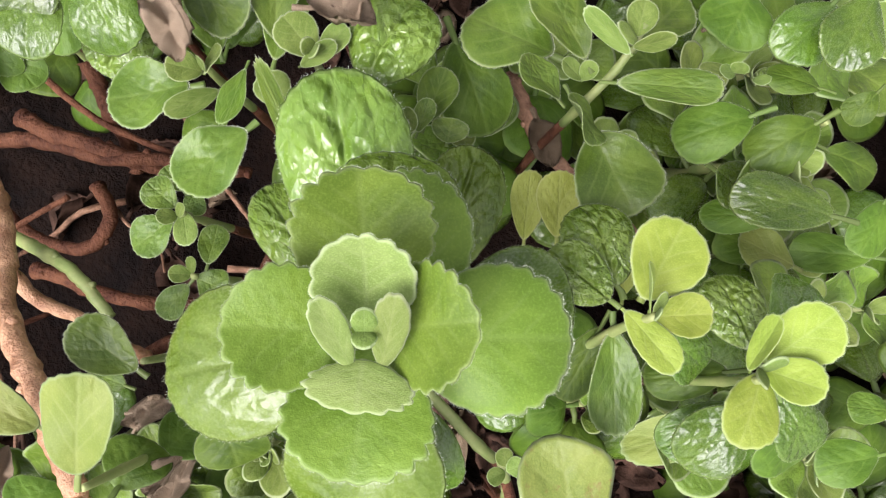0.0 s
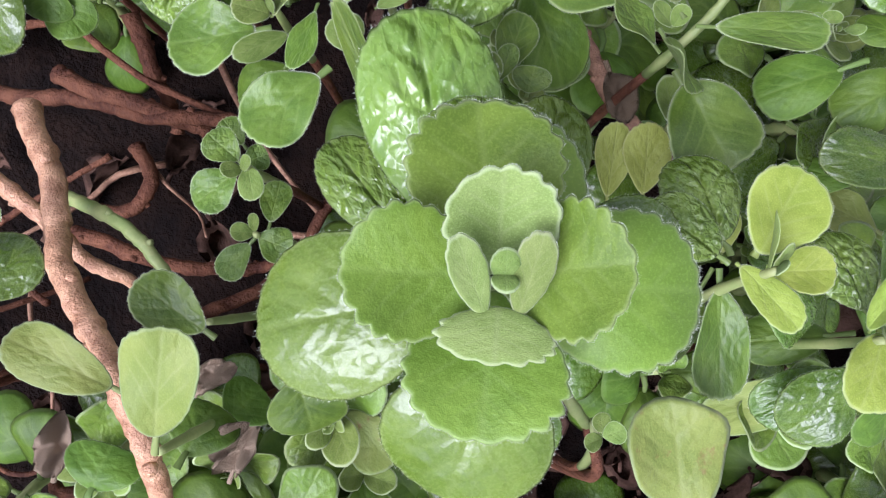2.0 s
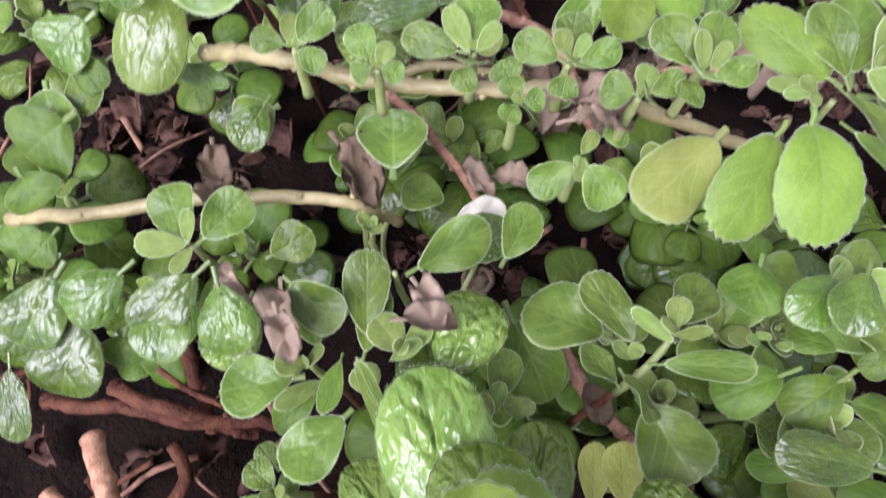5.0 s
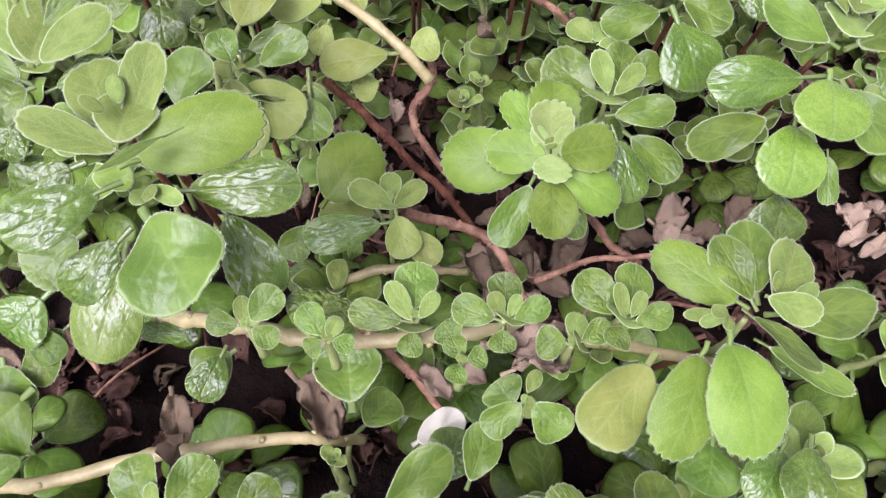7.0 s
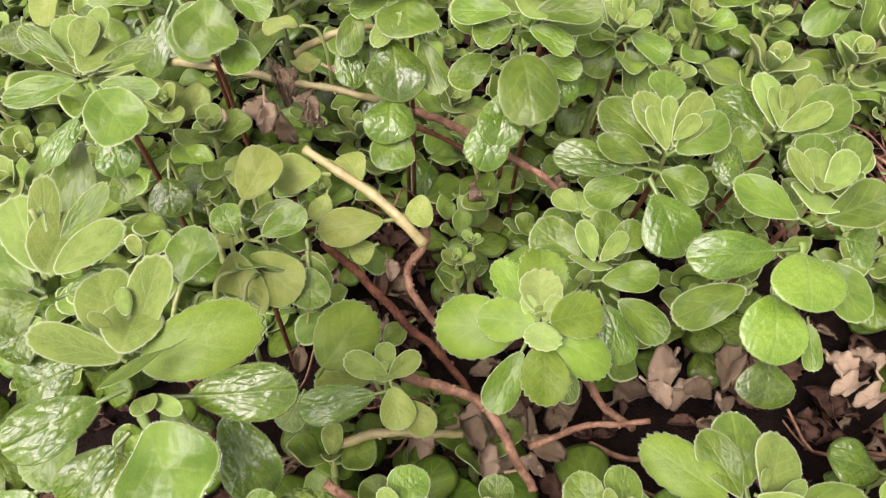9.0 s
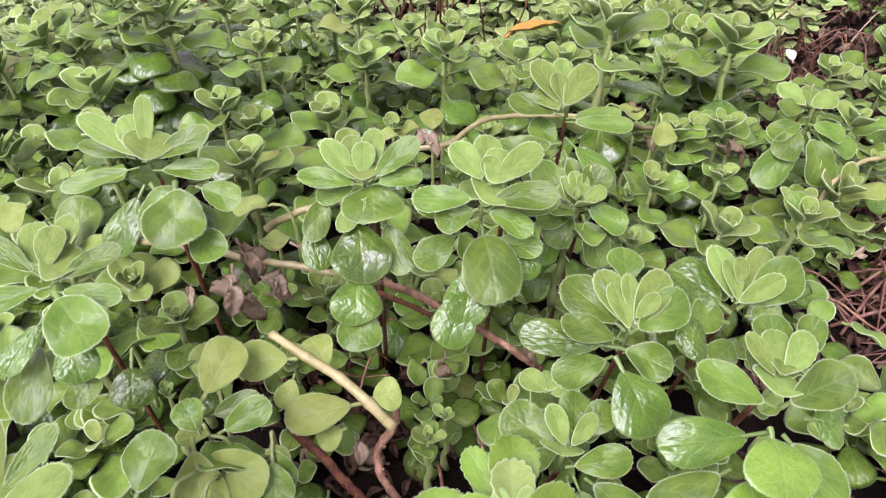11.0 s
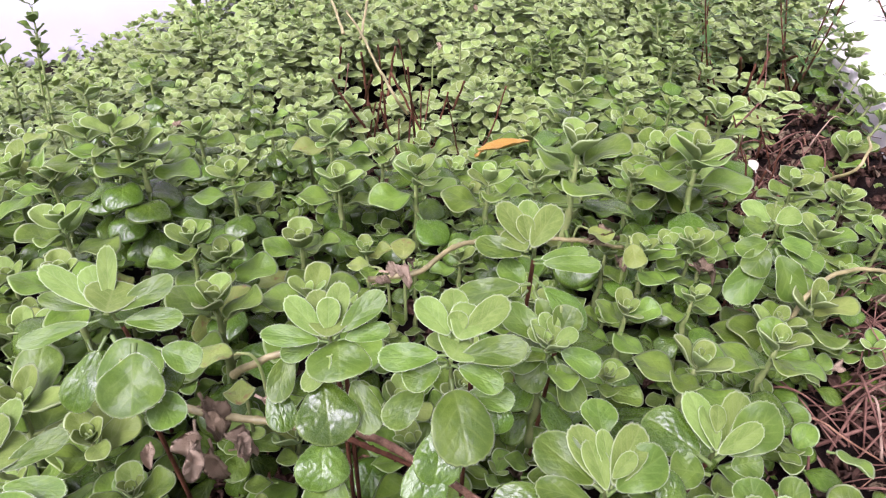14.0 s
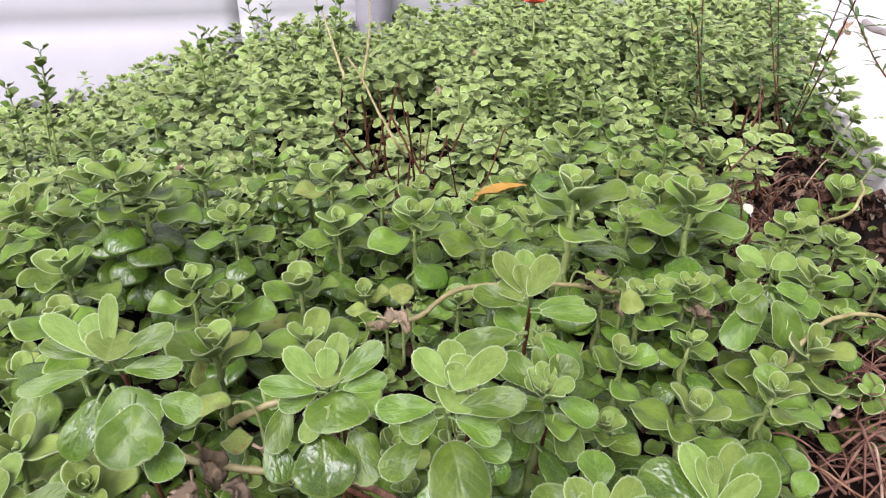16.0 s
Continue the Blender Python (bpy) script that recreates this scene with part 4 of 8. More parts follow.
leaf_at(pale_pair, "deep", (-0.0199, 0.0168, 0.1450), (-0.0158, -0.0009, 0.1400), 0.0197)

browned = placed_shoot((0.0493, 0.0023, 0.1500), "green leaf with a browned tip on a pale stem", [(0.0470, 0.0050, 0.1500), (0.0500, -0.0020, 0.1400), (0.0540, -0.0150, 0.1000), (0.0550, -0.0200, 0.0300)])
leaf_at(browned, "spot", (0.0623, -0.0153, 0.1600), (0.0575, 0.0114, 0.1720), 0.0209)
leaf_at(browned, "young", (0.0486, 0.0019, 0.1520), (0.0527, 0.0040, 0.1550), 0.0054)
leaf_at(browned, "young", (0.0486, 0.0019, 0.1520), (0.0443, 0.0005, 0.1550), 0.0044)
leaf_at(browned, "young", (0.0486, 0.0026, 0.1520), (0.0476, 0.0071, 0.1550), 0.0044)

felted = placed_shoot((0.0798, 0.1051, 0.1600), "grey-green velvety herb shoot with broad felted leaves", [(0.0830, 0.1100, 0.1570), (0.0780, 0.1020, 0.1480), (0.0700, 0.0950, 0.1350), (0.0640, 0.0930, 0.1000), (0.0600, 0.0930, 0.0300)])
leaf_at(felted, "young", (0.0799, 0.1023, 0.1550), (0.0662, 0.1103, 0.1630), 0.0058, up=(-0.5000, -0.5000, 0.6000))
leaf_at(felted, "young", (0.0793, 0.1045, 0.1550), (0.0879, 0.1034, 0.1630), 0.0058, up=(0.1000, -0.7000, 0.6000))
leaf_at(felted, "young", (0.0808, 0.1068, 0.1550), (0.0822, 0.1147, 0.1600), 0.0084)
leaf_at(felted, "bud", (0.0812, 0.1053, 0.1550), (0.0748, 0.1075, 0.1620), 0.0041)
leaf_at(felted, "mid", (0.0640, 0.0965, 0.1500), (0.0721, 0.0804, 0.1520), 0.0156, up=(0.7500, -0.3000, 0.4500))
leaf_at(felted, "mid", (0.0639, 0.0905, 0.1500), (0.0524, 0.1018, 0.1550), 0.0113, up=(0.7500, -0.3000, 0.4500))
leaf_at(felted, "mid", (0.0727, 0.0975, 0.1500), (0.1037, 0.0952, 0.1530), 0.0106)
leaf_at(felted, "mid", (0.0670, 0.1071, 0.1400), (0.0403, 0.1228, 0.1350), 0.0250)
leaf_at(felted, "mid", (0.0731, 0.1028, 0.1430), (0.0593, 0.1287, 0.1450), 0.0151)
leaf_at(felted, "deep", (0.0343, 0.1270, 0.1250), (0.0481, 0.0933, 0.1200), 0.0235)
leaf_at(felted, "mid", (0.0709, 0.0897, 0.1420), (0.0832, 0.0647, 0.1440), 0.0263)
leaf_at(felted, "mid", (0.0850, 0.1109, 0.1400), (0.1005, 0.1280, 0.1400), 0.0171)
leaf_at(felted, "young", (0.0708, 0.1016, 0.1400), (0.0652, 0.1056, 0.1450), 0.0053)
leaf_at(felted, "young", (0.0708, 0.1016, 0.1400), (0.0727, 0.1050, 0.1450), 0.0053)

shaded = placed_shoot((0.1515, 0.0997, 0.1220), "shaded herb shoot with drooping broad leaves")
leaf_at(shaded, "deep", (0.1343, 0.1028, 0.1220), (0.1053, 0.0934, 0.1160), 0.0192)
leaf_at(shaded, "deep", (0.1514, 0.1012, 0.1250), (0.1277, 0.0866, 0.1180), 0.0190)
leaf_at(shaded, "old", (0.1554, 0.0674, 0.1240), (0.1182, 0.0757, 0.1280), 0.0182)
leaf_at(shaded, "deep", (0.1492, 0.0939, 0.1150), (0.1735, 0.0859, 0.1100), 0.0159)
leaf_at(shaded, "old", (0.1548, 0.1384, 0.1280), (0.1353, 0.1171, 0.1280), 0.0194)
leaf_at(shaded, "old", (0.1594, 0.1357, 0.1360), (0.1460, 0.1116, 0.1360), 0.0202)
leaf_at(shaded, "deep", (0.1680, 0.0791, 0.1220), (0.1564, 0.0583, 0.1240), 0.0133)
leaf_at(shaded, "deep", (0.1501, 0.0736, 0.1050), (0.1191, 0.0739, 0.1000), 0.0128)
leaf_at(shaded, "deep", (0.1785, 0.0595, 0.1050), (0.1485, 0.0633, 0.1000), 0.0146)
leaf_at(shaded, "pale", (0.1518, 0.0559, 0.1000), (0.1319, 0.0667, 0.1000), 0.0147)
leaf_at(shaded, "old", (0.1196, 0.0897, 0.1050), (0.1364, 0.0809, 0.1000), 0.0184)
leaf_at(shaded, "deep", (0.1542, 0.1086, 0.1200), (0.1335, 0.1153, 0.1200), 0.0104)
leaf_at(shaded, "young", (0.1204, 0.1118, 0.1250), (0.1206, 0.1123, 0.1300), 0.0058)
leaf_at(shaded, "young", (0.1204, 0.1118, 0.1250), (0.1146, 0.1104, 0.1300), 0.0050)
leaf_at(shaded, "young", (0.1204, 0.1118, 0.1250), (0.1080, 0.1111, 0.1300), 0.0050)
leaf_at(shaded, "young", (0.1255, 0.1102, 0.1250), (0.1281, 0.1078, 0.1300), 0.0046)
leaf_at(shaded, "deep", (0.1317, 0.1459, 0.1200), (0.1217, 0.1250, 0.1200), 0.0246)
leaf_at(shaded, "deep", (0.1663, 0.1096, 0.1250), (0.1571, 0.0996, 0.1200), 0.0102)
leaf_at(shaded, "deep", (0.1636, 0.0024, 0.1200), (0.1412, -0.0025, 0.1200), 0.0144)
leaf_at(shaded, "deep", (0.1598, 0.0142, 0.1300), (0.1450, 0.0155, 0.1300), 0.0092)

# larger shoots beyond, leaf by leaf

stout = placed_shoot((-0.0530, 0.2220, 0.2490), "tall stout herb shoot with large glossy lower leaves", [(-0.0530, 0.2220, 0.2450), (-0.0530, 0.2230, 0.2240), (-0.0500, 0.2340, 0.1940), (-0.0470, 0.2720, 0.0300)])
leaf_at(stout, "bud", (-0.0519, 0.2181, 0.2455), (-0.0537, 0.2257, 0.2496), 0.0051, FACING)
leaf_at(stout, "bud", (-0.0539, 0.2124, 0.2481), (-0.0594, 0.2147, 0.2522), 0.0040, FACING)
leaf_at(stout, "young", (-0.0544, 0.2127, 0.2400), (-0.0632, 0.2350, 0.2487), 0.0182, FACING)
leaf_at(stout, "young", (-0.0540, 0.2083, 0.2400), (-0.0494, 0.2225, 0.2459), 0.0178, FACING)
leaf_at(stout, "young", (-0.0533, 0.2090, 0.2367), (-0.0763, 0.2138, 0.2487), 0.0109, FACING)
leaf_at(stout, "young", (-0.0528, 0.2113, 0.2361), (-0.0430, 0.2336, 0.2533), 0.0130, FACING)
leaf_at(stout, "broadmid", (-0.0553, 0.2065, 0.2339), (-0.0161, 0.2150, 0.2426), 0.0221, FACING)
leaf_at(stout, "mid", (-0.0350, 0.2084, 0.2445), (-0.0565, 0.1963, 0.2435), 0.0057, (0.0000, 0.3000, 0.9000))
leaf_at(stout, "old", (-0.0549, 0.2035, 0.2312), (-0.0839, 0.1886, 0.2319), 0.0168, FACING)
leaf_at(stout, "old", (-0.0456, 0.2014, 0.2278), (-0.0075, 0.1961, 0.2315), 0.0172, FACING)
leaf_at(stout, "mid", (-0.0510, 0.1977, 0.2262), (-0.0364, 0.1686, 0.2231), 0.0304, FACING)
leaf_at(stout, "old", (-0.0561, 0.1970, 0.2192), (-0.0773, 0.1827, 0.2079), 0.0154, FACING)
leaf_at(stout, "old", (-0.0335, 0.2066, 0.2180), (-0.0209, 0.1799, 0.2001), 0.0194, FACING)
leaf_at(stout, "young", (-0.0478, 0.2002, 0.2319), (-0.0496, 0.1933, 0.2334), 0.0053, FACING)
leaf_at(stout, "young", (-0.0478, 0.2002, 0.2319), (-0.0452, 0.1941, 0.2348), 0.0053, FACING)
leaf_at(stout, "young", (-0.0478, 0.2002, 0.2319), (-0.0377, 0.1922, 0.2342), 0.0053, FACING)
leaf_at(stout, "old", (-0.0721, 0.2235, 0.2197), (-0.0953, 0.2173, 0.2158), 0.0192, FACING)
leaf_at(stout, "mid", (-0.0761, 0.2088, 0.2051), (-0.0935, 0.1973, 0.1998), 0.0191, FACING)
leaf_at(stout, "mid", (-0.0272, 0.2223, 0.2117), (-0.0311, 0.2337, 0.2219), 0.0184, FACING)

stout_b = placed_shoot((-0.0810, 0.2530, 0.2620), "stout herb shoot with net-veined downy young leaves", [(-0.0810, 0.2530, 0.2580), (-0.0810, 0.2540, 0.2370), (-0.0780, 0.2650, 0.2070), (-0.0750, 0.3030, 0.0300)])
leaf_at(stout_b, "young", (-0.0778, 0.2355, 0.2459), (-0.0713, 0.2541, 0.2562), 0.0196, FACING)
leaf_at(stout_b, "young", (-0.0795, 0.2384, 0.2442), (-0.0890, 0.2600, 0.2590), 0.0153, FACING)
leaf_at(stout_b, "young", (-0.0764, 0.2359, 0.2465), (-0.0551, 0.2464, 0.2556), 0.0117, FACING)
leaf_at(stout_b, "young", (-0.0782, 0.2394, 0.2440), (-0.0796, 0.2647, 0.2622), 0.0103, FACING)
leaf_at(stout_b, "mid", (-0.0769, 0.2436, 0.2481), (-0.0590, 0.2578, 0.2617), 0.0078, FACING)
leaf_at(stout_b, "mid", (-0.0775, 0.2318, 0.2424), (-0.0929, 0.2250, 0.2419), 0.0155, FACING)
leaf_at(stout_b, "old", (-0.0780, 0.2351, 0.2372), (-0.0584, 0.2383, 0.2433), 0.0103, FACING)
leaf_at(stout_b, "old", (-0.0863, 0.2339, 0.2320), (-0.0941, 0.2227, 0.2257), 0.0137, FACING)
leaf_at(stout_b, "mid", (-0.0802, 0.2354, 0.2399), (-0.1024, 0.2476, 0.2479), 0.0153, FACING)

tall = placed_shoot((-0.0970, 0.3720, 0.2530), "tall herb shoot with long felted side leaves", [(-0.0970, 0.3720, 0.2490), (-0.0970, 0.3730, 0.2280), (-0.0940, 0.3840, 0.1980), (-0.0910, 0.4220, 0.0300)])
leaf_at(tall, "young", (-0.0963, 0.3649, 0.2436), (-0.1034, 0.3854, 0.2564), 0.0151, FACING)
leaf_at(tall, "young", (-0.0943, 0.3632, 0.2450), (-0.0903, 0.3746, 0.2593), 0.0138, FACING)
leaf_at(tall, "young", (-0.0950, 0.3644, 0.2433), (-0.0850, 0.3827, 0.2595), 0.0106, FACING)
leaf_at(tall, "young", (-0.0958, 0.3574, 0.2421), (-0.0835, 0.3725, 0.2501), 0.0173, FACING)
leaf_at(tall, "mid", (-0.0968, 0.3611, 0.2427), (-0.1171, 0.3734, 0.2568), 0.0105, FACING)
leaf_at(tall, "mid", (-0.0925, 0.3573, 0.2397), (-0.1257, 0.3489, 0.2377), 0.0127, FACING)
leaf_at(tall, "mid", (-0.0924, 0.3580, 0.2404), (-0.0645, 0.3685, 0.2492), 0.0111, FACING)
leaf_at(tall, "mid", (-0.0918, 0.3554, 0.2381), (-0.0625, 0.3456, 0.2389), 0.0109, FACING)
leaf_at(tall, "mid", (-0.0918, 0.3558, 0.2384), (-0.0726, 0.3255, 0.2293), 0.0262, FACING)
leaf_at(tall, "old", (-0.0955, 0.3507, 0.2303), (-0.1120, 0.3309, 0.2173), 0.0124, FACING)
leaf_at(tall, "old", (-0.0886, 0.3486, 0.2238), (-0.0835, 0.3281, 0.2107), 0.0204, FACING)
leaf_at(tall, "mid", (-0.1002, 0.3511, 0.2188), (-0.1106, 0.3241, 0.1943), 0.0198, FACING)
leaf_at(tall, "mid", (-0.0906, 0.3385, 0.2056), (-0.0826, 0.3266, 0.1983), 0.0174, FACING)
leaf_at(tall, "mid", (-0.1219, 0.3907, 0.2529), (-0.1275, 0.3779, 0.2428), 0.0148, FACING)
leaf_at(tall, "pale", (-0.1054, 0.3992, 0.2581), (-0.1202, 0.3933, 0.2502), 0.0151, FACING)

compact = placed_shoot((0.0930, 0.2700, 0.1580), "compact herb rosette with scalloped matt leaves", [(0.0930, 0.2700, 0.1540), (0.0930, 0.2710, 0.1330), (0.0960, 0.2820, 0.1030), (0.0990, 0.3200, 0.0300)])
leaf_at(compact, "bud", (0.0913, 0.2678, 0.1557), (0.0913, 0.2716, 0.1592), 0.0062, FACING)
leaf_at(compact, "bud", (0.0907, 0.2663, 0.1569), (0.0907, 0.2669, 0.1602), 0.0061, FACING)
leaf_at(compact, "heart", (0.0896, 0.2653, 0.1530), (0.0852, 0.2765, 0.1616), 0.0087, FACING)
leaf_at(compact, "heart", (0.0921, 0.2649, 0.1530), (0.1004, 0.2742, 0.1617), 0.0087, FACING)
leaf_at(compact, "cup", (0.0912, 0.2691, 0.1541), (0.0950, 0.2880, 0.1643), 0.0219, FACING)
leaf_at(compact, "lip", (0.0912, 0.2643, 0.1551), (0.0880, 0.2516, 0.1536), 0.0186, FACING)
leaf_at(compact, "broad", (0.0897, 0.2658, 0.1535), (0.0631, 0.2718, 0.1551), 0.0215, FACING)
leaf_at(compact, "broad", (0.0932, 0.2653, 0.1535), (0.1209, 0.2667, 0.1564), 0.0237, FACING)
leaf_at(compact, "broad", (0.0924, 0.2724, 0.1518), (0.0995, 0.2992, 0.1673), 0.0260, FACING)
leaf_at(compact, "broad", (0.0914, 0.2611, 0.1466), (0.0873, 0.2336, 0.1364), 0.0243, FACING)
leaf_at(compact, "broadmid", (0.0937, 0.2627, 0.1484), (0.1209, 0.2454, 0.1390), 0.0221, FACING)
leaf_at(compact, "broadmid", (0.0858, 0.2655, 0.1471), (0.0441, 0.2770, 0.1487), 0.0318, FACING)
leaf_at(compact, "mid", (0.0846, 0.2628, 0.1443), (0.0638, 0.2393, 0.1270), 0.0180, FACING)
leaf_at(compact, "broad", (0.0886, 0.2752, 0.1511), (0.0770, 0.2998, 0.1616), 0.0165, FACING)
leaf_at(compact, "mid", (0.0994, 0.2612, 0.1368), (0.1021, 0.2403, 0.1229), 0.0132, FACING)

double = placed_shoot((0.1260, 0.2980, 0.1670), "herb shoot with upright paired young leaves", [(0.1260, 0.2980, 0.1630), (0.1260, 0.2990, 0.1420), (0.1290, 0.3100, 0.1120), (0.1320, 0.3480, 0.0300)])
leaf_at(double, "young", (0.1234, 0.2918, 0.1607), (0.1190, 0.3058, 0.1761), 0.0113, FACING)
leaf_at(double, "young", (0.1255, 0.2915, 0.1607), (0.1412, 0.3009, 0.1694), 0.0098, FACING)
leaf_at(double, "young", (0.1201, 0.2873, 0.1601), (0.1228, 0.2960, 0.1604), 0.0227, FACING)
leaf_at(double, "mid", (0.1207, 0.2926, 0.1583), (0.0982, 0.3129, 0.1685), 0.0235, FACING)
leaf_at(double, "mid", (0.1286, 0.2958, 0.1597), (0.1358, 0.3155, 0.1712), 0.0166, FACING)
leaf_at(double, "mid", (0.1309, 0.2947, 0.1605), (0.1500, 0.3053, 0.1693), 0.0159, FACING)
leaf_at(double, "mid", (0.1214, 0.2856, 0.1545), (0.1529, 0.2817, 0.1585), 0.0162, FACING)
leaf_at(double, "old", (0.1249, 0.2836, 0.1504), (0.1321, 0.2515, 0.1322), 0.0193, FACING)
leaf_at(double, "old", (0.1234, 0.2859, 0.1468), (0.1244, 0.2623, 0.1301), 0.0181, FACING)
leaf_at(double, "mid", (0.1321, 0.2848, 0.1444), (0.1555, 0.2626, 0.1324), 0.0193, FACING)
leaf_at(double, "young", (0.1218, 0.3187, 0.1694), (0.1124, 0.3293, 0.1752), 0.0124, FACING)
leaf_at(double, "young", (0.1226, 0.3186, 0.1694), (0.1278, 0.3280, 0.1736), 0.0113, FACING)
leaf_at(double, "young", (0.1234, 0.3179, 0.1688), (0.1386, 0.3171, 0.1705), 0.0084, FACING)

proud = placed_shoot((0.1730, 0.3400, 0.2020), "stout herb shoot with glossy hanging lower leaves", [(0.1730, 0.3400, 0.1980), (0.1730, 0.3410, 0.1770), (0.1760, 0.3520, 0.1470), (0.1790, 0.3900, 0.0300)])
leaf_at(proud, "young", (0.1663, 0.3287, 0.1930), (0.1656, 0.3519, 0.2066), 0.0134, FACING)
leaf_at(proud, "young", (0.1672, 0.3330, 0.1917), (0.1616, 0.3594, 0.2103), 0.0180, FACING)
leaf_at(proud, "young", (0.1710, 0.3356, 0.1948), (0.1738, 0.3537, 0.2095), 0.0101, FACING)
leaf_at(proud, "young", (0.1690, 0.3311, 0.1929), (0.1928, 0.3503, 0.2106), 0.0184, FACING)
leaf_at(proud, "young", (0.1696, 0.3326, 0.1972), (0.1825, 0.3362, 0.2082), 0.0093, FACING)
leaf_at(proud, "mid", (0.1665, 0.3294, 0.1910), (0.2007, 0.3381, 0.2018), 0.0223, FACING)
leaf_at(proud, "mid", (0.1663, 0.3327, 0.1899), (0.1416, 0.3601, 0.2051), 0.0237, FACING)
leaf_at(proud, "mid", (0.1629, 0.3276, 0.1886), (0.1322, 0.3355, 0.1997), 0.0154, FACING)
leaf_at(proud, "old", (0.1617, 0.3265, 0.1846), (0.1135, 0.3409, 0.1909), 0.0201, FACING)
leaf_at(proud, "old", (0.1577, 0.3229, 0.1834), (0.1651, 0.2864, 0.1666), 0.0316, FACING)
leaf_at(proud, "mid", (0.1615, 0.3285, 0.1838), (0.1842, 0.3127, 0.1778), 0.0207, FACING)
leaf_at(proud, "mid", (0.1588, 0.3268, 0.1789), (0.1259, 0.3219, 0.1747), 0.0180, FACING)
leaf_at(proud, "mid", (0.1758, 0.3553, 0.1975), (0.1800, 0.3741, 0.2105), 0.0204, FACING)
leaf_at(proud, "old", (0.1903, 0.3303, 0.1789), (0.2108, 0.3276, 0.1823), 0.0259, FACING)

shiny = placed_shoot((0.2130, 0.2820, 0.2130), "stout herb shoot with glossy rounded lower leaves", [(0.2130, 0.2820, 0.2090), (0.2130, 0.2830, 0.1880), (0.2160, 0.2940, 0.1580), (0.2190, 0.3320, 0.0300)])
leaf_at(shiny, "young", (0.2106, 0.2771, 0.2065), (0.2154, 0.2940, 0.2179), 0.0156, FACING)
leaf_at(shiny, "young", (0.2090, 0.2750, 0.2085), (0.2151, 0.2861, 0.2117), 0.0150, FACING)
leaf_at(shiny, "young", (0.2074, 0.2762, 0.2067), (0.1992, 0.2905, 0.2217), 0.0096, FACING)
leaf_at(shiny, "young", (0.2120, 0.2768, 0.2065), (0.2302, 0.2883, 0.2175), 0.0146, FACING)
leaf_at(shiny, "young", (0.2046, 0.2687, 0.2032), (0.2117, 0.2802, 0.2069), 0.0256, FACING)
leaf_at(shiny, "mid", (0.2042, 0.2678, 0.1981), (0.1735, 0.2840, 0.2116), 0.0173, FACING)
leaf_at(shiny, "mid", (0.2061, 0.2671, 0.1978), (0.2409, 0.2716, 0.2074), 0.0222, FACING)
leaf_at(shiny, "mid", (0.2135, 0.2809, 0.2051), (0.2183, 0.3033, 0.2174), 0.0209, FACING)
leaf_at(shiny, "mid", (0.2191, 0.2817, 0.2053), (0.2395, 0.2969, 0.2174), 0.0159, FACING)
leaf_at(shiny, "old", (0.2006, 0.2620, 0.1893), (0.1522, 0.2641, 0.1893), 0.0222, FACING)
leaf_at(shiny, "broadold", (0.2005, 0.2624, 0.1924), (0.1943, 0.2342, 0.1841), 0.0343, FACING)
leaf_at(shiny, "broadold", (0.1909, 0.2555, 0.1761), (0.1810, 0.2246, 0.1619), 0.0318, FACING)
leaf_at(shiny, "mid", (0.1842, 0.2576, 0.1742), (0.1436, 0.2487, 0.1679), 0.0187, FACING)
leaf_at(shiny, "old", (0.1896, 0.2398, 0.1499), (0.1817, 0.2171, 0.1382), 0.0280, FACING)
leaf_at(shiny, "mid", (0.2075, 0.2614, 0.1871), (0.2244, 0.2349, 0.1701), 0.0209, FACING)
leaf_at(shiny, "mid", (0.2034, 0.2428, 0.1660), (0.2007, 0.2234, 0.1527), 0.0108, FACING)
leaf_at(shiny, "old", (0.2220, 0.2679, 0.1872), (0.2397, 0.2601, 0.1853), 0.0224, FACING)

rear = placed_shoot((0.2450, 0.3540, 0.2030), "herb shoot with a tight cluster of young leaves", [(0.2450, 0.3540, 0.1990), (0.2450, 0.3550, 0.1780), (0.2480, 0.3660, 0.1480), (0.2510, 0.4040, 0.0300)])
leaf_at(rear, "young", (0.2329, 0.3437, 0.1886), (0.2323, 0.3695, 0.2088), 0.0177, FACING)
leaf_at(rear, "young", (0.2327, 0.3404, 0.1910), (0.2376, 0.3624, 0.2042), 0.0117, FACING)
leaf_at(rear, "young", (0.2365, 0.3436, 0.1904), (0.2614, 0.3617, 0.2073), 0.0188, FACING)
leaf_at(rear, "young", (0.2315, 0.3402, 0.1906), (0.2585, 0.3423, 0.2023), 0.0127, FACING)
leaf_at(rear, "old", (0.2305, 0.3398, 0.1845), (0.2060, 0.3651, 0.2019), 0.0283, FACING)
leaf_at(rear, "mid", (0.2330, 0.3399, 0.1864), (0.2749, 0.3505, 0.2015), 0.0252, FACING)
leaf_at(rear, "mid", (0.2295, 0.3377, 0.1796), (0.2074, 0.3422, 0.1860), 0.0206, FACING)
leaf_at(rear, "mid", (0.2385, 0.3385, 0.1817), (0.2565, 0.3345, 0.1863), 0.0176, FACING)
leaf_at(rear, "young", (0.2364, 0.3483, 0.1963), (0.2423, 0.3581, 0.2065), 0.0099, FACING)
leaf_at(rear, "mid", (0.2302, 0.3296, 0.1747), (0.2110, 0.3194, 0.1704), 0.0175, FACING)
leaf_at(rear, "mid", (0.2341, 0.3284, 0.1714), (0.2416, 0.3134, 0.1640), 0.0147, FACING)

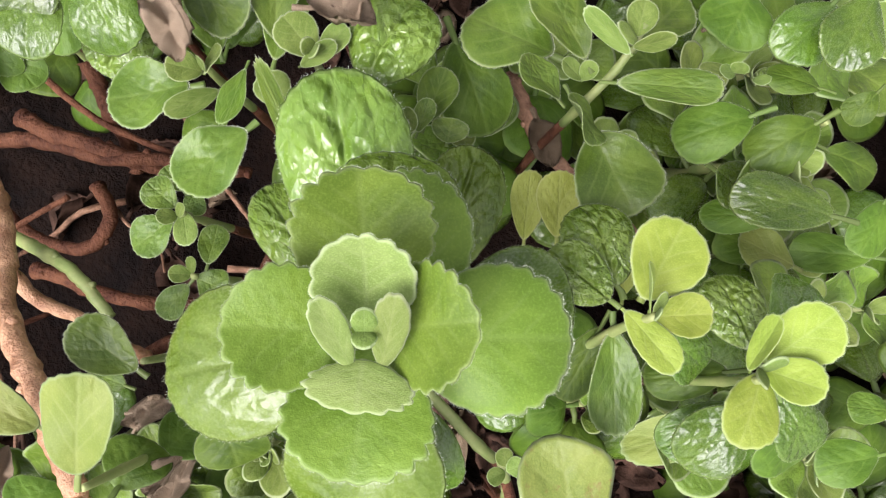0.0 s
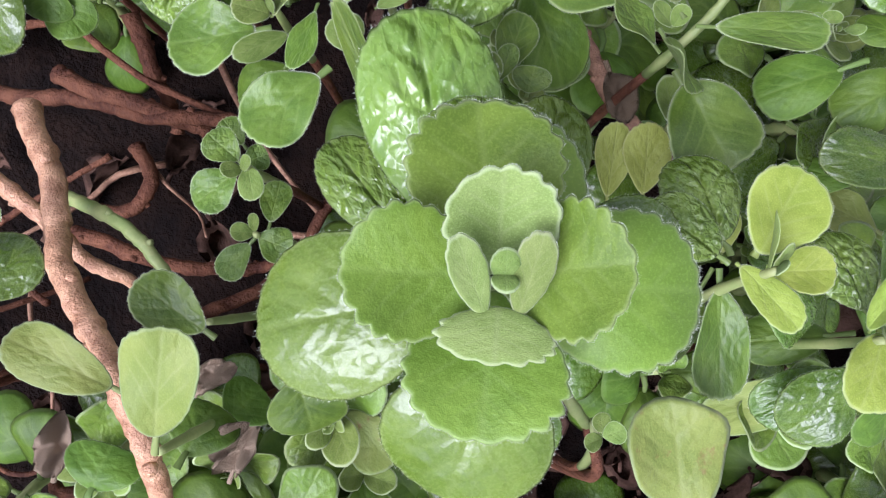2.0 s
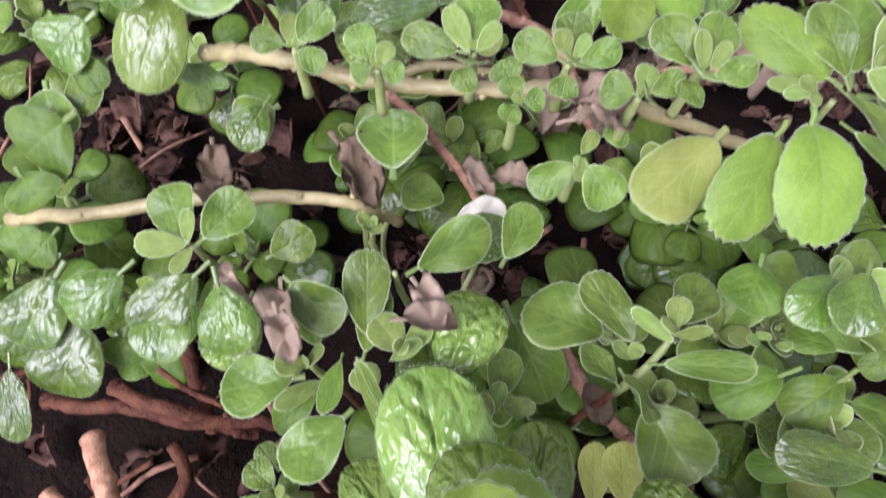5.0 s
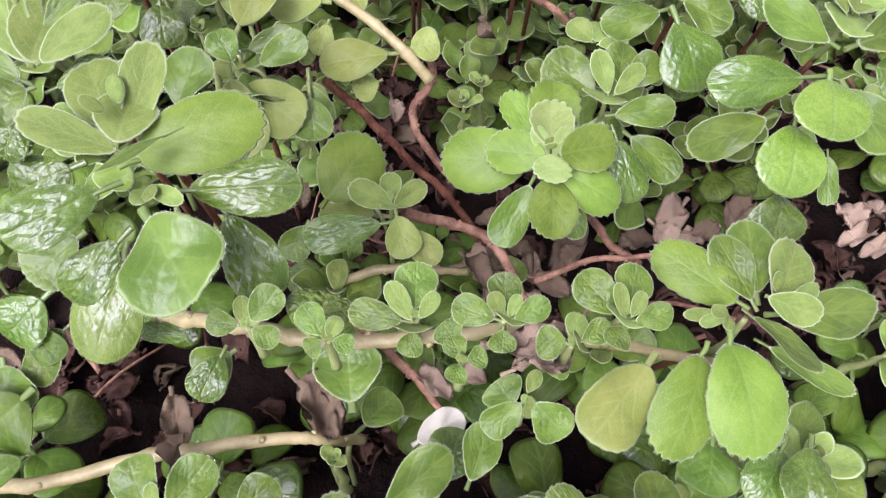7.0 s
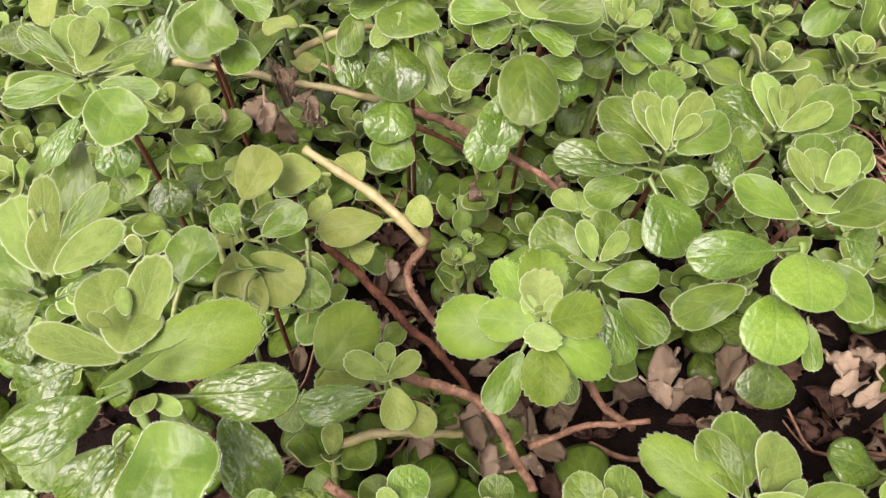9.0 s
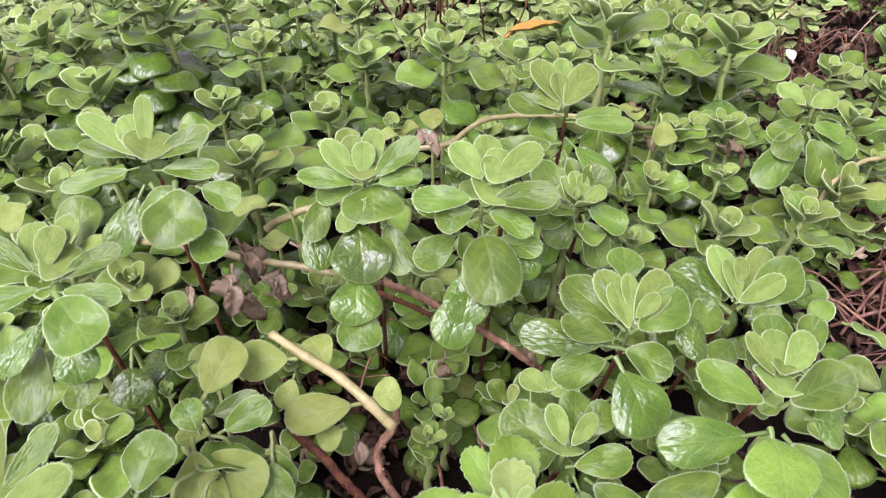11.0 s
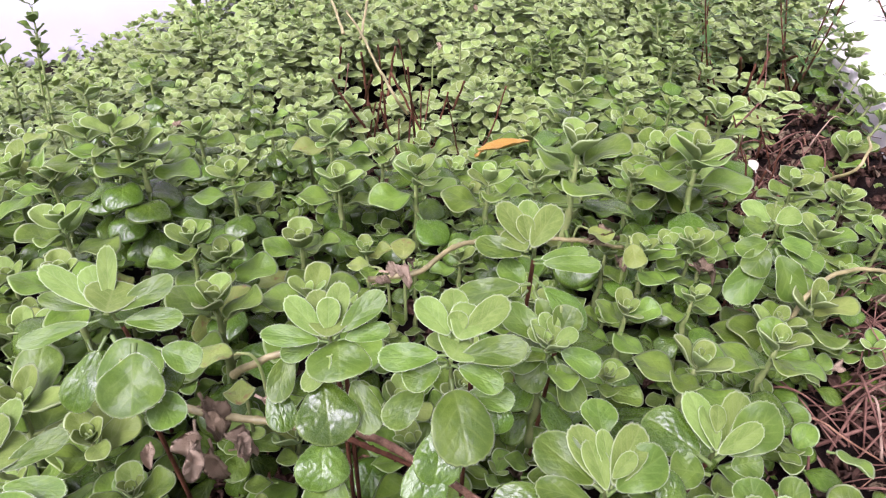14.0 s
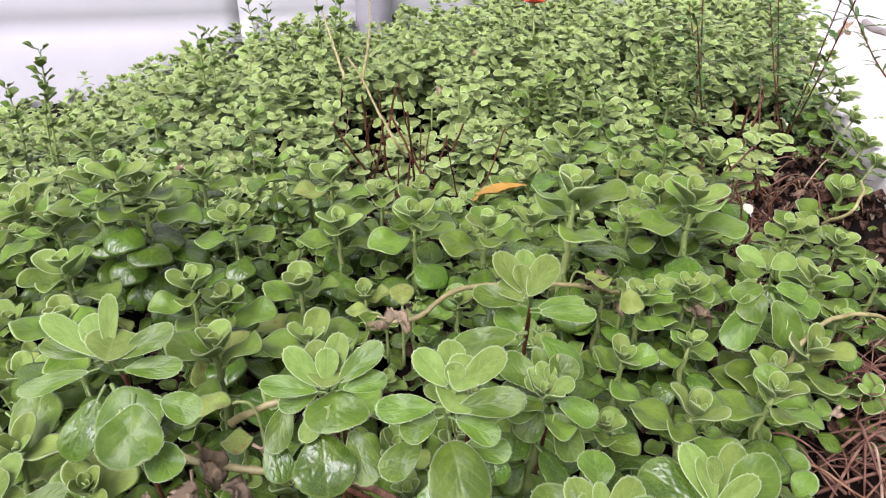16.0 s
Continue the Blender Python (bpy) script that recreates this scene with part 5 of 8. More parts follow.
low = placed_shoot((0.0190, 0.2550, 0.1500), "small green herb shoot with yellowing lower leaves", [(0.0190, 0.2550, 0.1460), (0.0190, 0.2560, 0.1250), (0.0220, 0.2670, 0.0950), (0.0250, 0.3050, 0.0300)])
leaf_at(low, "young", (0.0205, 0.2515, 0.1469), (0.0021, 0.2596, 0.1545), 0.0122, FACING)
leaf_at(low, "young", (0.0192, 0.2513, 0.1465), (0.0342, 0.2569, 0.1541), 0.0103, FACING)
leaf_at(low, "young", (0.0188, 0.2543, 0.1465), (0.0203, 0.2658, 0.1535), 0.0099, FACING)
leaf_at(low, "young", (0.0181, 0.2513, 0.1491), (0.0179, 0.2467, 0.1531), 0.0087, FACING)
leaf_at(low, "bud", (0.0188, 0.2532, 0.1482), (0.0183, 0.2568, 0.1516), 0.0049, FACING)
leaf_at(low, "pale", (0.0204, 0.2508, 0.1462), (0.0233, 0.2305, 0.1385), 0.0160, FACING)
leaf_at(low, "pale", (0.0209, 0.2468, 0.1397), (0.0366, 0.2296, 0.1342), 0.0137, FACING)
leaf_at(low, "old", (0.0219, 0.2484, 0.1414), (-0.0204, 0.2447, 0.1396), 0.0181, FACING)
leaf_at(low, "broadmid", (-0.0120, 0.2622, 0.1381), (0.0140, 0.2857, 0.1561), 0.0308, FACING)
leaf_at(low, "mid", (-0.0176, 0.2590, 0.1342), (-0.0289, 0.2457, 0.1254), 0.0151, FACING)

hanging = placed_shoot((0.0480, 0.4350, 0.2350), "herb shoot with large quilted hanging leaves", [(0.0480, 0.4350, 0.2310), (0.0480, 0.4360, 0.2100), (0.0510, 0.4470, 0.1800), (0.0540, 0.4850, 0.0300)])
leaf_at(hanging, "mid", (0.0514, 0.4325, 0.2331), (0.0500, 0.4066, 0.2223), 0.0362, FACING)
leaf_at(hanging, "old", (0.0414, 0.4246, 0.2186), (0.0415, 0.3875, 0.2000), 0.0353, FACING)
leaf_at(hanging, "old", (0.0381, 0.4025, 0.1971), (0.0345, 0.3737, 0.1831), 0.0294, FACING)
leaf_at(hanging, "mid", (0.0393, 0.3913, 0.1810), (0.0337, 0.3667, 0.1680), 0.0256, FACING)
leaf_at(hanging, "mid", (0.0278, 0.4355, 0.2295), (0.0157, 0.4098, 0.2116), 0.0150, FACING)
leaf_at(hanging, "mid", (0.0560, 0.4197, 0.2162), (0.0641, 0.3916, 0.1963), 0.0182, FACING)
leaf_at(hanging, "old", (0.0139, 0.4281, 0.2148), (0.0194, 0.4019, 0.1991), 0.0170, FACING)

hanging_b = placed_shoot((0.1100, 0.4100, 0.2280), "herb shoot with one broad hanging leaf", [(0.1100, 0.4100, 0.2240), (0.1100, 0.4110, 0.2030), (0.1130, 0.4220, 0.1730), (0.1160, 0.4600, 0.0300)])
leaf_at(hanging_b, "mid", (0.1067, 0.4058, 0.2235), (0.0723, 0.4109, 0.2285), 0.0159, FACING)
leaf_at(hanging_b, "mid", (0.1055, 0.4039, 0.2215), (0.1521, 0.4027, 0.2276), 0.0166, FACING)
leaf_at(hanging_b, "broadmat", (0.1072, 0.3993, 0.2174), (0.1075, 0.3588, 0.1985), 0.0343, FACING)
leaf_at(hanging_b, "old", (0.1028, 0.3936, 0.2003), (0.0899, 0.3637, 0.1809), 0.0270, FACING)
leaf_at(hanging_b, "old", (0.0975, 0.3874, 0.1907), (0.0803, 0.3581, 0.1713), 0.0253, FACING)
leaf_at(hanging_b, "mid", (0.1113, 0.3990, 0.2066), (0.1387, 0.3860, 0.2069), 0.0150, FACING)
leaf_at(hanging_b, "mid", (0.0965, 0.4039, 0.2117), (0.0698, 0.3895, 0.2023), 0.0180, FACING)
leaf_at(hanging_b, "young", (0.1058, 0.4099, 0.2272), (0.1041, 0.4188, 0.2354), 0.0148, FACING)
leaf_at(hanging_b, "old", (0.1302, 0.3974, 0.2025), (0.1300, 0.3805, 0.1921), 0.0183, FACING)

round = placed_shoot((-0.0600, 0.4400, 0.2350), "round flat leaf hanging from a herb shoot", [(-0.0600, 0.4400, 0.2310), (-0.0600, 0.4410, 0.2100), (-0.0570, 0.4520, 0.1800), (-0.0540, 0.4900, 0.0300)])
leaf_at(round, "mid", (-0.0524, 0.4423, 0.2383), (-0.0534, 0.4094, 0.2181), 0.0337, FACING)
leaf_at(round, "mid", (-0.0425, 0.4421, 0.2341), (-0.0197, 0.4301, 0.2291), 0.0178, FACING)
leaf_at(round, "mid", (-0.0457, 0.4330, 0.2167), (-0.0351, 0.4106, 0.2054), 0.0210, FACING)

# crowns farther off

crown = placed_shoot((0.0520, 0.4330, 0.2540), "tall herb shoot with a crown of pale-rimmed leaves", [(0.0520, 0.4330, 0.2500), (0.0520, 0.4340, 0.2290), (0.0550, 0.4450, 0.1990), (0.0580, 0.4830, 0.0300)])
leaf_at(crown, "young", (0.0452, 0.4212, 0.2391), (0.0488, 0.4335, 0.2481), 0.0229, FACING)
leaf_at(crown, "young", (0.0441, 0.4240, 0.2375), (0.0279, 0.4372, 0.2578), 0.0138, FACING)
leaf_at(crown, "young", (0.0456, 0.4265, 0.2381), (0.0431, 0.4429, 0.2568), 0.0152, FACING)
leaf_at(crown, "young", (0.0480, 0.4269, 0.2376), (0.0573, 0.4427, 0.2595), 0.0140, FACING)
leaf_at(crown, "young", (0.0468, 0.4251, 0.2400), (0.0495, 0.4347, 0.2558), 0.0133, FACING)
leaf_at(crown, "mid", (0.0494, 0.4228, 0.2375), (0.0782, 0.4312, 0.2566), 0.0145, FACING)
leaf_at(crown, "mid", (0.0468, 0.4224, 0.2359), (0.0123, 0.4305, 0.2421), 0.0126, FACING)
leaf_at(crown, "mid", (0.0511, 0.4235, 0.2353), (0.0792, 0.4222, 0.2394), 0.0115, FACING)
leaf_at(crown, "mid", (0.0452, 0.4278, 0.2325), (0.0206, 0.4280, 0.2280), 0.0141, FACING)
leaf_at(crown, "young", (0.0479, 0.4202, 0.2292), (0.0305, 0.4092, 0.2175), 0.0120, FACING)

crown_b = placed_shoot((0.1180, 0.3980, 0.2500), "tall herb shoot with spreading pale-rimmed leaves", [(0.1180, 0.3980, 0.2460), (0.1180, 0.3990, 0.2250), (0.1210, 0.4100, 0.1950), (0.1240, 0.4480, 0.0300)])
leaf_at(crown_b, "young", (0.1069, 0.3977, 0.2457), (0.0938, 0.4135, 0.2617), 0.0156, FACING)
leaf_at(crown_b, "young", (0.1091, 0.3945, 0.2453), (0.1227, 0.4065, 0.2573), 0.0214, FACING)
leaf_at(crown_b, "young", (0.1093, 0.4000, 0.2445), (0.1130, 0.4162, 0.2632), 0.0164, FACING)
leaf_at(crown_b, "young", (0.1113, 0.3960, 0.2447), (0.1388, 0.4040, 0.2608), 0.0157, FACING)
leaf_at(crown_b, "young", (0.1092, 0.3975, 0.2461), (0.1127, 0.4038, 0.2571), 0.0116, FACING)
leaf_at(crown_b, "young", (0.1044, 0.3894, 0.2377), (0.1150, 0.3987, 0.2445), 0.0266, FACING)
leaf_at(crown_b, "mid", (0.1045, 0.3934, 0.2383), (0.0693, 0.3981, 0.2391), 0.0161, FACING)
leaf_at(crown_b, "mid", (0.1051, 0.3923, 0.2369), (0.1434, 0.3850, 0.2425), 0.0173, FACING)
leaf_at(crown_b, "mid", (0.1038, 0.3940, 0.2316), (0.0804, 0.3915, 0.2271), 0.0174, FACING)
leaf_at(crown_b, "mid", (0.1065, 0.3951, 0.2304), (0.1299, 0.3802, 0.2230), 0.0146, FACING)

crown_c = placed_shoot((0.1820, 0.4780, 0.2680), "tall herb shoot standing above its neighbours", [(0.1820, 0.4780, 0.2640), (0.1820, 0.4790, 0.2430), (0.1850, 0.4900, 0.2130), (0.1880, 0.5280, 0.0300)])
leaf_at(crown_c, "young", (0.1730, 0.4694, 0.2516), (0.1626, 0.4902, 0.2745), 0.0174, FACING)
leaf_at(crown_c, "young", (0.1747, 0.4737, 0.2532), (0.1808, 0.4894, 0.2739), 0.0154, FACING)
leaf_at(crown_c, "young", (0.1744, 0.4679, 0.2499), (0.1966, 0.4797, 0.2720), 0.0188, FACING)
leaf_at(crown_c, "young", (0.1719, 0.4659, 0.2496), (0.1644, 0.4815, 0.2599), 0.0216, FACING)
leaf_at(crown_c, "young", (0.1743, 0.4704, 0.2537), (0.1736, 0.4801, 0.2683), 0.0125, FACING)
leaf_at(crown_c, "mid", (0.1739, 0.4654, 0.2458), (0.1418, 0.4755, 0.2559), 0.0159, FACING)
leaf_at(crown_c, "mid", (0.1764, 0.4658, 0.2437), (0.2107, 0.4614, 0.2468), 0.0112, FACING)
leaf_at(crown_c, "mid", (0.1755, 0.4631, 0.2429), (0.2150, 0.4515, 0.2424), 0.0131, FACING)
leaf_at(crown_c, "mid", (0.1727, 0.4586, 0.2313), (0.1257, 0.4601, 0.2268), 0.0194, FACING)
leaf_at(crown_c, "old", (0.1758, 0.4616, 0.2333), (0.2028, 0.4355, 0.2098), 0.0195, FACING)
leaf_at(crown_c, "mid", (0.1739, 0.4629, 0.2271), (0.1573, 0.4748, 0.2397), 0.0177, FACING)
leaf_at(crown_c, "mid", (0.1753, 0.4593, 0.2258), (0.1852, 0.4344, 0.1984), 0.0210, FACING)
leaf_at(crown_c, "old", (0.1725, 0.4617, 0.2248), (0.1499, 0.4516, 0.2090), 0.0211, FACING)

crown_d = placed_shoot((0.1870, 0.4420, 0.2270), "small herb shoot with a tight young crown", [(0.1870, 0.4420, 0.2230), (0.1870, 0.4430, 0.2020), (0.1900, 0.4540, 0.1720), (0.1930, 0.4920, 0.0300)])
leaf_at(crown_d, "young", (0.1776, 0.4303, 0.2058), (0.1644, 0.4355, 0.2149), 0.0116, FACING)
leaf_at(crown_d, "young", (0.1788, 0.4312, 0.2058), (0.1762, 0.4433, 0.2197), 0.0110, FACING)
leaf_at(crown_d, "mid", (0.1800, 0.4306, 0.2052), (0.1943, 0.4416, 0.2215), 0.0206, FACING)
leaf_at(crown_d, "mid", (0.1762, 0.4315, 0.2034), (0.1537, 0.4520, 0.2215), 0.0213, FACING)
leaf_at(crown_d, "young", (0.1781, 0.4279, 0.2060), (0.1912, 0.4271, 0.2149), 0.0108, FACING)
leaf_at(crown_d, "mid", (0.1775, 0.4295, 0.2008), (0.1493, 0.4270, 0.1966), 0.0170, FACING)
leaf_at(crown_d, "mid", (0.1786, 0.4282, 0.2029), (0.2020, 0.4126, 0.1944), 0.0183, FACING)
leaf_at(crown_d, "mid", (0.1795, 0.4289, 0.1968), (0.1876, 0.4059, 0.1718), 0.0206, FACING)
leaf_at(crown_d, "mid", (0.1768, 0.4311, 0.1956), (0.1565, 0.4220, 0.1820), 0.0207, FACING)
leaf_at(crown_d, "young", (0.1788, 0.4323, 0.2092), (0.1808, 0.4384, 0.2193), 0.0089, FACING)

crown_e = placed_shoot((-0.0840, 0.5220, 0.2330), "broad herb shoot with one round hanging leaf", [(-0.0840, 0.5220, 0.2290), (-0.0840, 0.5230, 0.2080), (-0.0810, 0.5340, 0.1780), (-0.0780, 0.5720, 0.0300)])
leaf_at(crown_e, "young", (-0.0828, 0.5080, 0.2175), (-0.0775, 0.5241, 0.2329), 0.0345, FACING)
leaf_at(crown_e, "young", (-0.0848, 0.5151, 0.2184), (-0.0937, 0.5344, 0.2394), 0.0199, FACING)
leaf_at(crown_e, "young", (-0.0818, 0.5154, 0.2199), (-0.0811, 0.5384, 0.2499), 0.0128, FACING)
leaf_at(crown_e, "young", (-0.0844, 0.5123, 0.2180), (-0.1225, 0.5390, 0.2403), 0.0162, FACING)
leaf_at(crown_e, "mid", (-0.0812, 0.5103, 0.2159), (-0.0413, 0.5151, 0.2334), 0.0176, FACING)
leaf_at(crown_e, "mid", (-0.0874, 0.5101, 0.2135), (-0.1361, 0.5086, 0.2038), 0.0133, FACING)
leaf_at(crown_e, "mid", (-0.0891, 0.5151, 0.2169), (-0.1242, 0.5282, 0.2249), 0.0127, FACING)
leaf_at(crown_e, "broadmat", (-0.0817, 0.5034, 0.2052), (-0.0637, 0.4712, 0.1842), 0.0409, FACING)
leaf_at(crown_e, "mid", (-0.0801, 0.5110, 0.2099), (-0.0383, 0.5026, 0.2115), 0.0163, FACING)
leaf_at(crown_e, "old", (-0.0869, 0.5093, 0.2013), (-0.1128, 0.4848, 0.1660), 0.0248, FACING)
leaf_at(crown_e, "old", (-0.0797, 0.5091, 0.1960), (-0.0471, 0.4828, 0.1742), 0.0287, FACING)

edge_shoot = placed_shoot((0.4650, 0.6000, 0.1950), "dense green herb shoot with drooping lower leaves", [(0.4650, 0.6000, 0.1910), (0.4650, 0.6010, 0.1700), (0.4680, 0.6120, 0.1400), (0.4710, 0.6500, 0.0300)])
leaf_at(edge_shoot, "young", (0.4557, 0.5891, 0.1750), (0.4350, 0.6072, 0.1901), 0.0215, FACING)
leaf_at(edge_shoot, "young", (0.4582, 0.5909, 0.1750), (0.4656, 0.6005, 0.1885), 0.0205, FACING)
leaf_at(edge_shoot, "young", (0.4582, 0.5885, 0.1750), (0.4858, 0.5899, 0.1828), 0.0204, FACING)
leaf_at(edge_shoot, "mid", (0.4548, 0.5852, 0.1725), (0.4265, 0.5881, 0.1785), 0.0182, FACING)
leaf_at(edge_shoot, "mid", (0.4539, 0.5811, 0.1621), (0.4178, 0.5799, 0.1553), 0.0203, FACING)
leaf_at(edge_shoot, "mid", (0.4564, 0.5805, 0.1621), (0.4845, 0.5645, 0.1546), 0.0214, FACING)
leaf_at(edge_shoot, "mid", (0.4508, 0.5790, 0.1578), (0.4228, 0.5641, 0.1402), 0.0284, FACING)
leaf_at(edge_shoot, "mid", (0.4555, 0.5765, 0.1557), (0.4602, 0.5402, 0.1201), 0.0364, FACING)
leaf_at(edge_shoot, "mid", (0.4519, 0.5791, 0.1547), (0.4051, 0.5577, 0.1168), 0.0316, FACING)
leaf_at(edge_shoot, "mid", (0.4611, 0.5803, 0.1560), (0.4958, 0.5577, 0.1406), 0.0256, FACING)

corner = placed_shoot((0.1150, 0.1540, 0.2050), "large herb shoot with broad pale hanging lower leaves", [(0.1150, 0.1540, 0.2010), (0.1150, 0.1550, 0.1800), (0.1180, 0.1660, 0.1500), (0.1210, 0.2040, 0.0300)])
leaf_at(corner, "mid", (0.1195, 0.1570, 0.2027), (0.1220, 0.1805, 0.2128), 0.0167, FACING)
leaf_at(corner, "mid", (0.1170, 0.1539, 0.2051), (0.1093, 0.1749, 0.2147), 0.0126, FACING)
leaf_at(corner, "young", (0.1215, 0.1545, 0.2061), (0.1341, 0.1700, 0.2140), 0.0162, FACING)
leaf_at(corner, "young", (0.1173, 0.1555, 0.2113), (0.1302, 0.1464, 0.2112), 0.0099, (0.2000, -0.7000, 0.5000))
leaf_at(corner, "bud", (0.1217, 0.1564, 0.2100), (0.1234, 0.1612, 0.2137), 0.0039, FACING)
leaf_at(corner, "young", (0.1244, 0.1547, 0.2091), (0.1354, 0.1566, 0.2093), 0.0055, FACING)
leaf_at(corner, "mid", (0.1189, 0.1528, 0.2046), (0.1540, 0.1503, 0.2019), 0.0156, FACING)
leaf_at(corner, "broadmid", (0.1147, 0.1548, 0.2055), (0.0920, 0.1748, 0.2126), 0.0162, FACING)
leaf_at(corner, "mid", (0.1105, 0.1535, 0.2091), (0.1275, 0.1342, 0.2044), 0.0089, (0.6000, -0.5000, 0.5000))
leaf_at(corner, "mid", (0.1153, 0.1477, 0.2004), (0.1426, 0.1309, 0.1913), 0.0075, FACING)
leaf_at(corner, "broadmid", (0.1084, 0.1515, 0.2024), (0.1085, 0.1164, 0.1942), 0.0247, FACING)
leaf_at(corner, "broadmid", (0.1032, 0.1498, 0.1980), (0.0859, 0.1203, 0.1894), 0.0212, FACING)
leaf_at(corner, "pale", (0.0888, 0.1501, 0.1941), (0.0646, 0.1289, 0.1882), 0.0222, FACING)
leaf_at(corner, "young", (0.1078, 0.1533, 0.2061), (0.0940, 0.1540, 0.2088), 0.0042, FACING)
leaf_at(corner, "young", (0.1078, 0.1533, 0.2061), (0.0981, 0.1514, 0.2074), 0.0042, FACING)
leaf_at(corner, "young", (0.1078, 0.1533, 0.2061), (0.1021, 0.1541, 0.2098), 0.0042, FACING)
leaf_at(corner, "young", (0.1078, 0.1533, 0.2061), (0.1058, 0.1489, 0.2064), 0.0042, FACING)

side = placed_shoot((-0.0268, 0.1697, 0.2060), "bright young side shoot on a lying pale stem", [(-0.0268, 0.1697, 0.2030), (-0.0268, 0.1707, 0.1960), (-0.0268, 0.1717, 0.1820)])
leaf_at(side, "bud", (-0.0270, 0.1687, 0.2052), (-0.0276, 0.1709, 0.2068), 0.0026, FACING)
leaf_at(side, "bud", (-0.0270, 0.1687, 0.2052), (-0.0255, 0.1700, 0.2064), 0.0026, FACING)
leaf_at(side, "young", (-0.0275, 0.1691, 0.2054), (-0.0275, 0.1758, 0.2104), 0.0054, FACING)
leaf_at(side, "mid", (-0.0266, 0.1689, 0.2054), (-0.0171, 0.1763, 0.2119), 0.0099, FACING)
leaf_at(side, "mid", (-0.0275, 0.1691, 0.2054), (-0.0381, 0.1717, 0.2061), 0.0080, FACING)
leaf_at(side, "mid", (-0.0266, 0.1687, 0.2052), (-0.0186, 0.1641, 0.2028), 0.0074, FACING)
leaf_at(side, "young", (-0.0272, 0.1694, 0.2057), (-0.0231, 0.1707, 0.2072), 0.0035, FACING)

side = placed_shoot((-0.0047, 0.1616, 0.2080), "bright young side shoot on a lying pale stem", [(-0.0047, 0.1616, 0.2050), (-0.0047, 0.1626, 0.1980), (-0.0047, 0.1636, 0.1840)])
leaf_at(side, "bud", (-0.0048, 0.1606, 0.2073), (-0.0055, 0.1627, 0.2087), 0.0025, FACING)
leaf_at(side, "bud", (-0.0048, 0.1606, 0.2073), (-0.0034, 0.1619, 0.2084), 0.0025, FACING)
leaf_at(side, "mid", (-0.0051, 0.1609, 0.2074), (-0.0105, 0.1691, 0.2128), 0.0087, FACING)
leaf_at(side, "young", (-0.0045, 0.1608, 0.2074), (-0.0010, 0.1651, 0.2110), 0.0053, FACING)
leaf_at(side, "mid", (-0.0055, 0.1607, 0.2073), (-0.0111, 0.1590, 0.2054), 0.0066, FACING)
leaf_at(side, "mid", (-0.0042, 0.1605, 0.2073), (0.0024, 0.1582, 0.2064), 0.0062, FACING)
leaf_at(side, "quilted", (-0.0106, 0.1639, 0.1990), (-0.0040, 0.1791, 0.2034), 0.0222, FACING)

side = placed_shoot((0.0199, 0.1616, 0.2140), "bright young side shoot on a lying pale stem", [(0.0199, 0.1616, 0.2110), (0.0199, 0.1626, 0.2040), (0.0199, 0.1636, 0.1900)])
leaf_at(side, "bud", (0.0197, 0.1607, 0.2133), (0.0191, 0.1628, 0.2147), 0.0025, FACING)
leaf_at(side, "bud", (0.0197, 0.1607, 0.2133), (0.0212, 0.1619, 0.2144), 0.0025, FACING)
leaf_at(side, "mid", (0.0194, 0.1620, 0.2117), (0.0220, 0.1760, 0.2173), 0.0126, FACING)
leaf_at(side, "mid", (0.0182, 0.1600, 0.2126), (0.0021, 0.1650, 0.2144), 0.0092, FACING)
leaf_at(side, "young", (0.0188, 0.1599, 0.2126), (0.0134, 0.1695, 0.2190), 0.0065, FACING)
leaf_at(side, "young", (0.0204, 0.1603, 0.2131), (0.0262, 0.1653, 0.2174), 0.0049, FACING)
leaf_at(side, "young", (0.0176, 0.1561, 0.2134), (0.0182, 0.1619, 0.2102), 0.0129, FACING)
leaf_at(side, "mid", (0.0195, 0.1595, 0.2099), (0.0162, 0.1528, 0.2071), 0.0077, FACING)

side = placed_shoot((0.0435, 0.1581, 0.2140), "bright young side shoot on a lying pale stem", [(0.0435, 0.1581, 0.2110), (0.0435, 0.1591, 0.2040), (0.0435, 0.1601, 0.1900)])
leaf_at(side, "bud", (0.0433, 0.1571, 0.2133), (0.0427, 0.1592, 0.2147), 0.0025, FACING)
leaf_at(side, "bud", (0.0433, 0.1571, 0.2133), (0.0448, 0.1584, 0.2144), 0.0025, FACING)
leaf_at(side, "mid", (0.0437, 0.1581, 0.2115), (0.0456, 0.1702, 0.2157), 0.0104, FACING)
leaf_at(side, "mid", (0.0422, 0.1569, 0.2130), (0.0298, 0.1623, 0.2155), 0.0093, FACING)
leaf_at(side, "young", (0.0426, 0.1576, 0.2135), (0.0408, 0.1634, 0.2176), 0.0052, FACING)
leaf_at(side, "young", (0.0442, 0.1573, 0.2135), (0.0479, 0.1618, 0.2172), 0.0040, FACING)
leaf_at(side, "mid", (0.0442, 0.1566, 0.2130), (0.0558, 0.1588, 0.2160), 0.0077, FACING)
leaf_at(side, "young", (0.0438, 0.1541, 0.2148), (0.0457, 0.1603, 0.2121), 0.0108, FACING)
leaf_at(side, "mid", (0.0431, 0.1565, 0.2103), (0.0415, 0.1500, 0.2078), 0.0084, FACING)

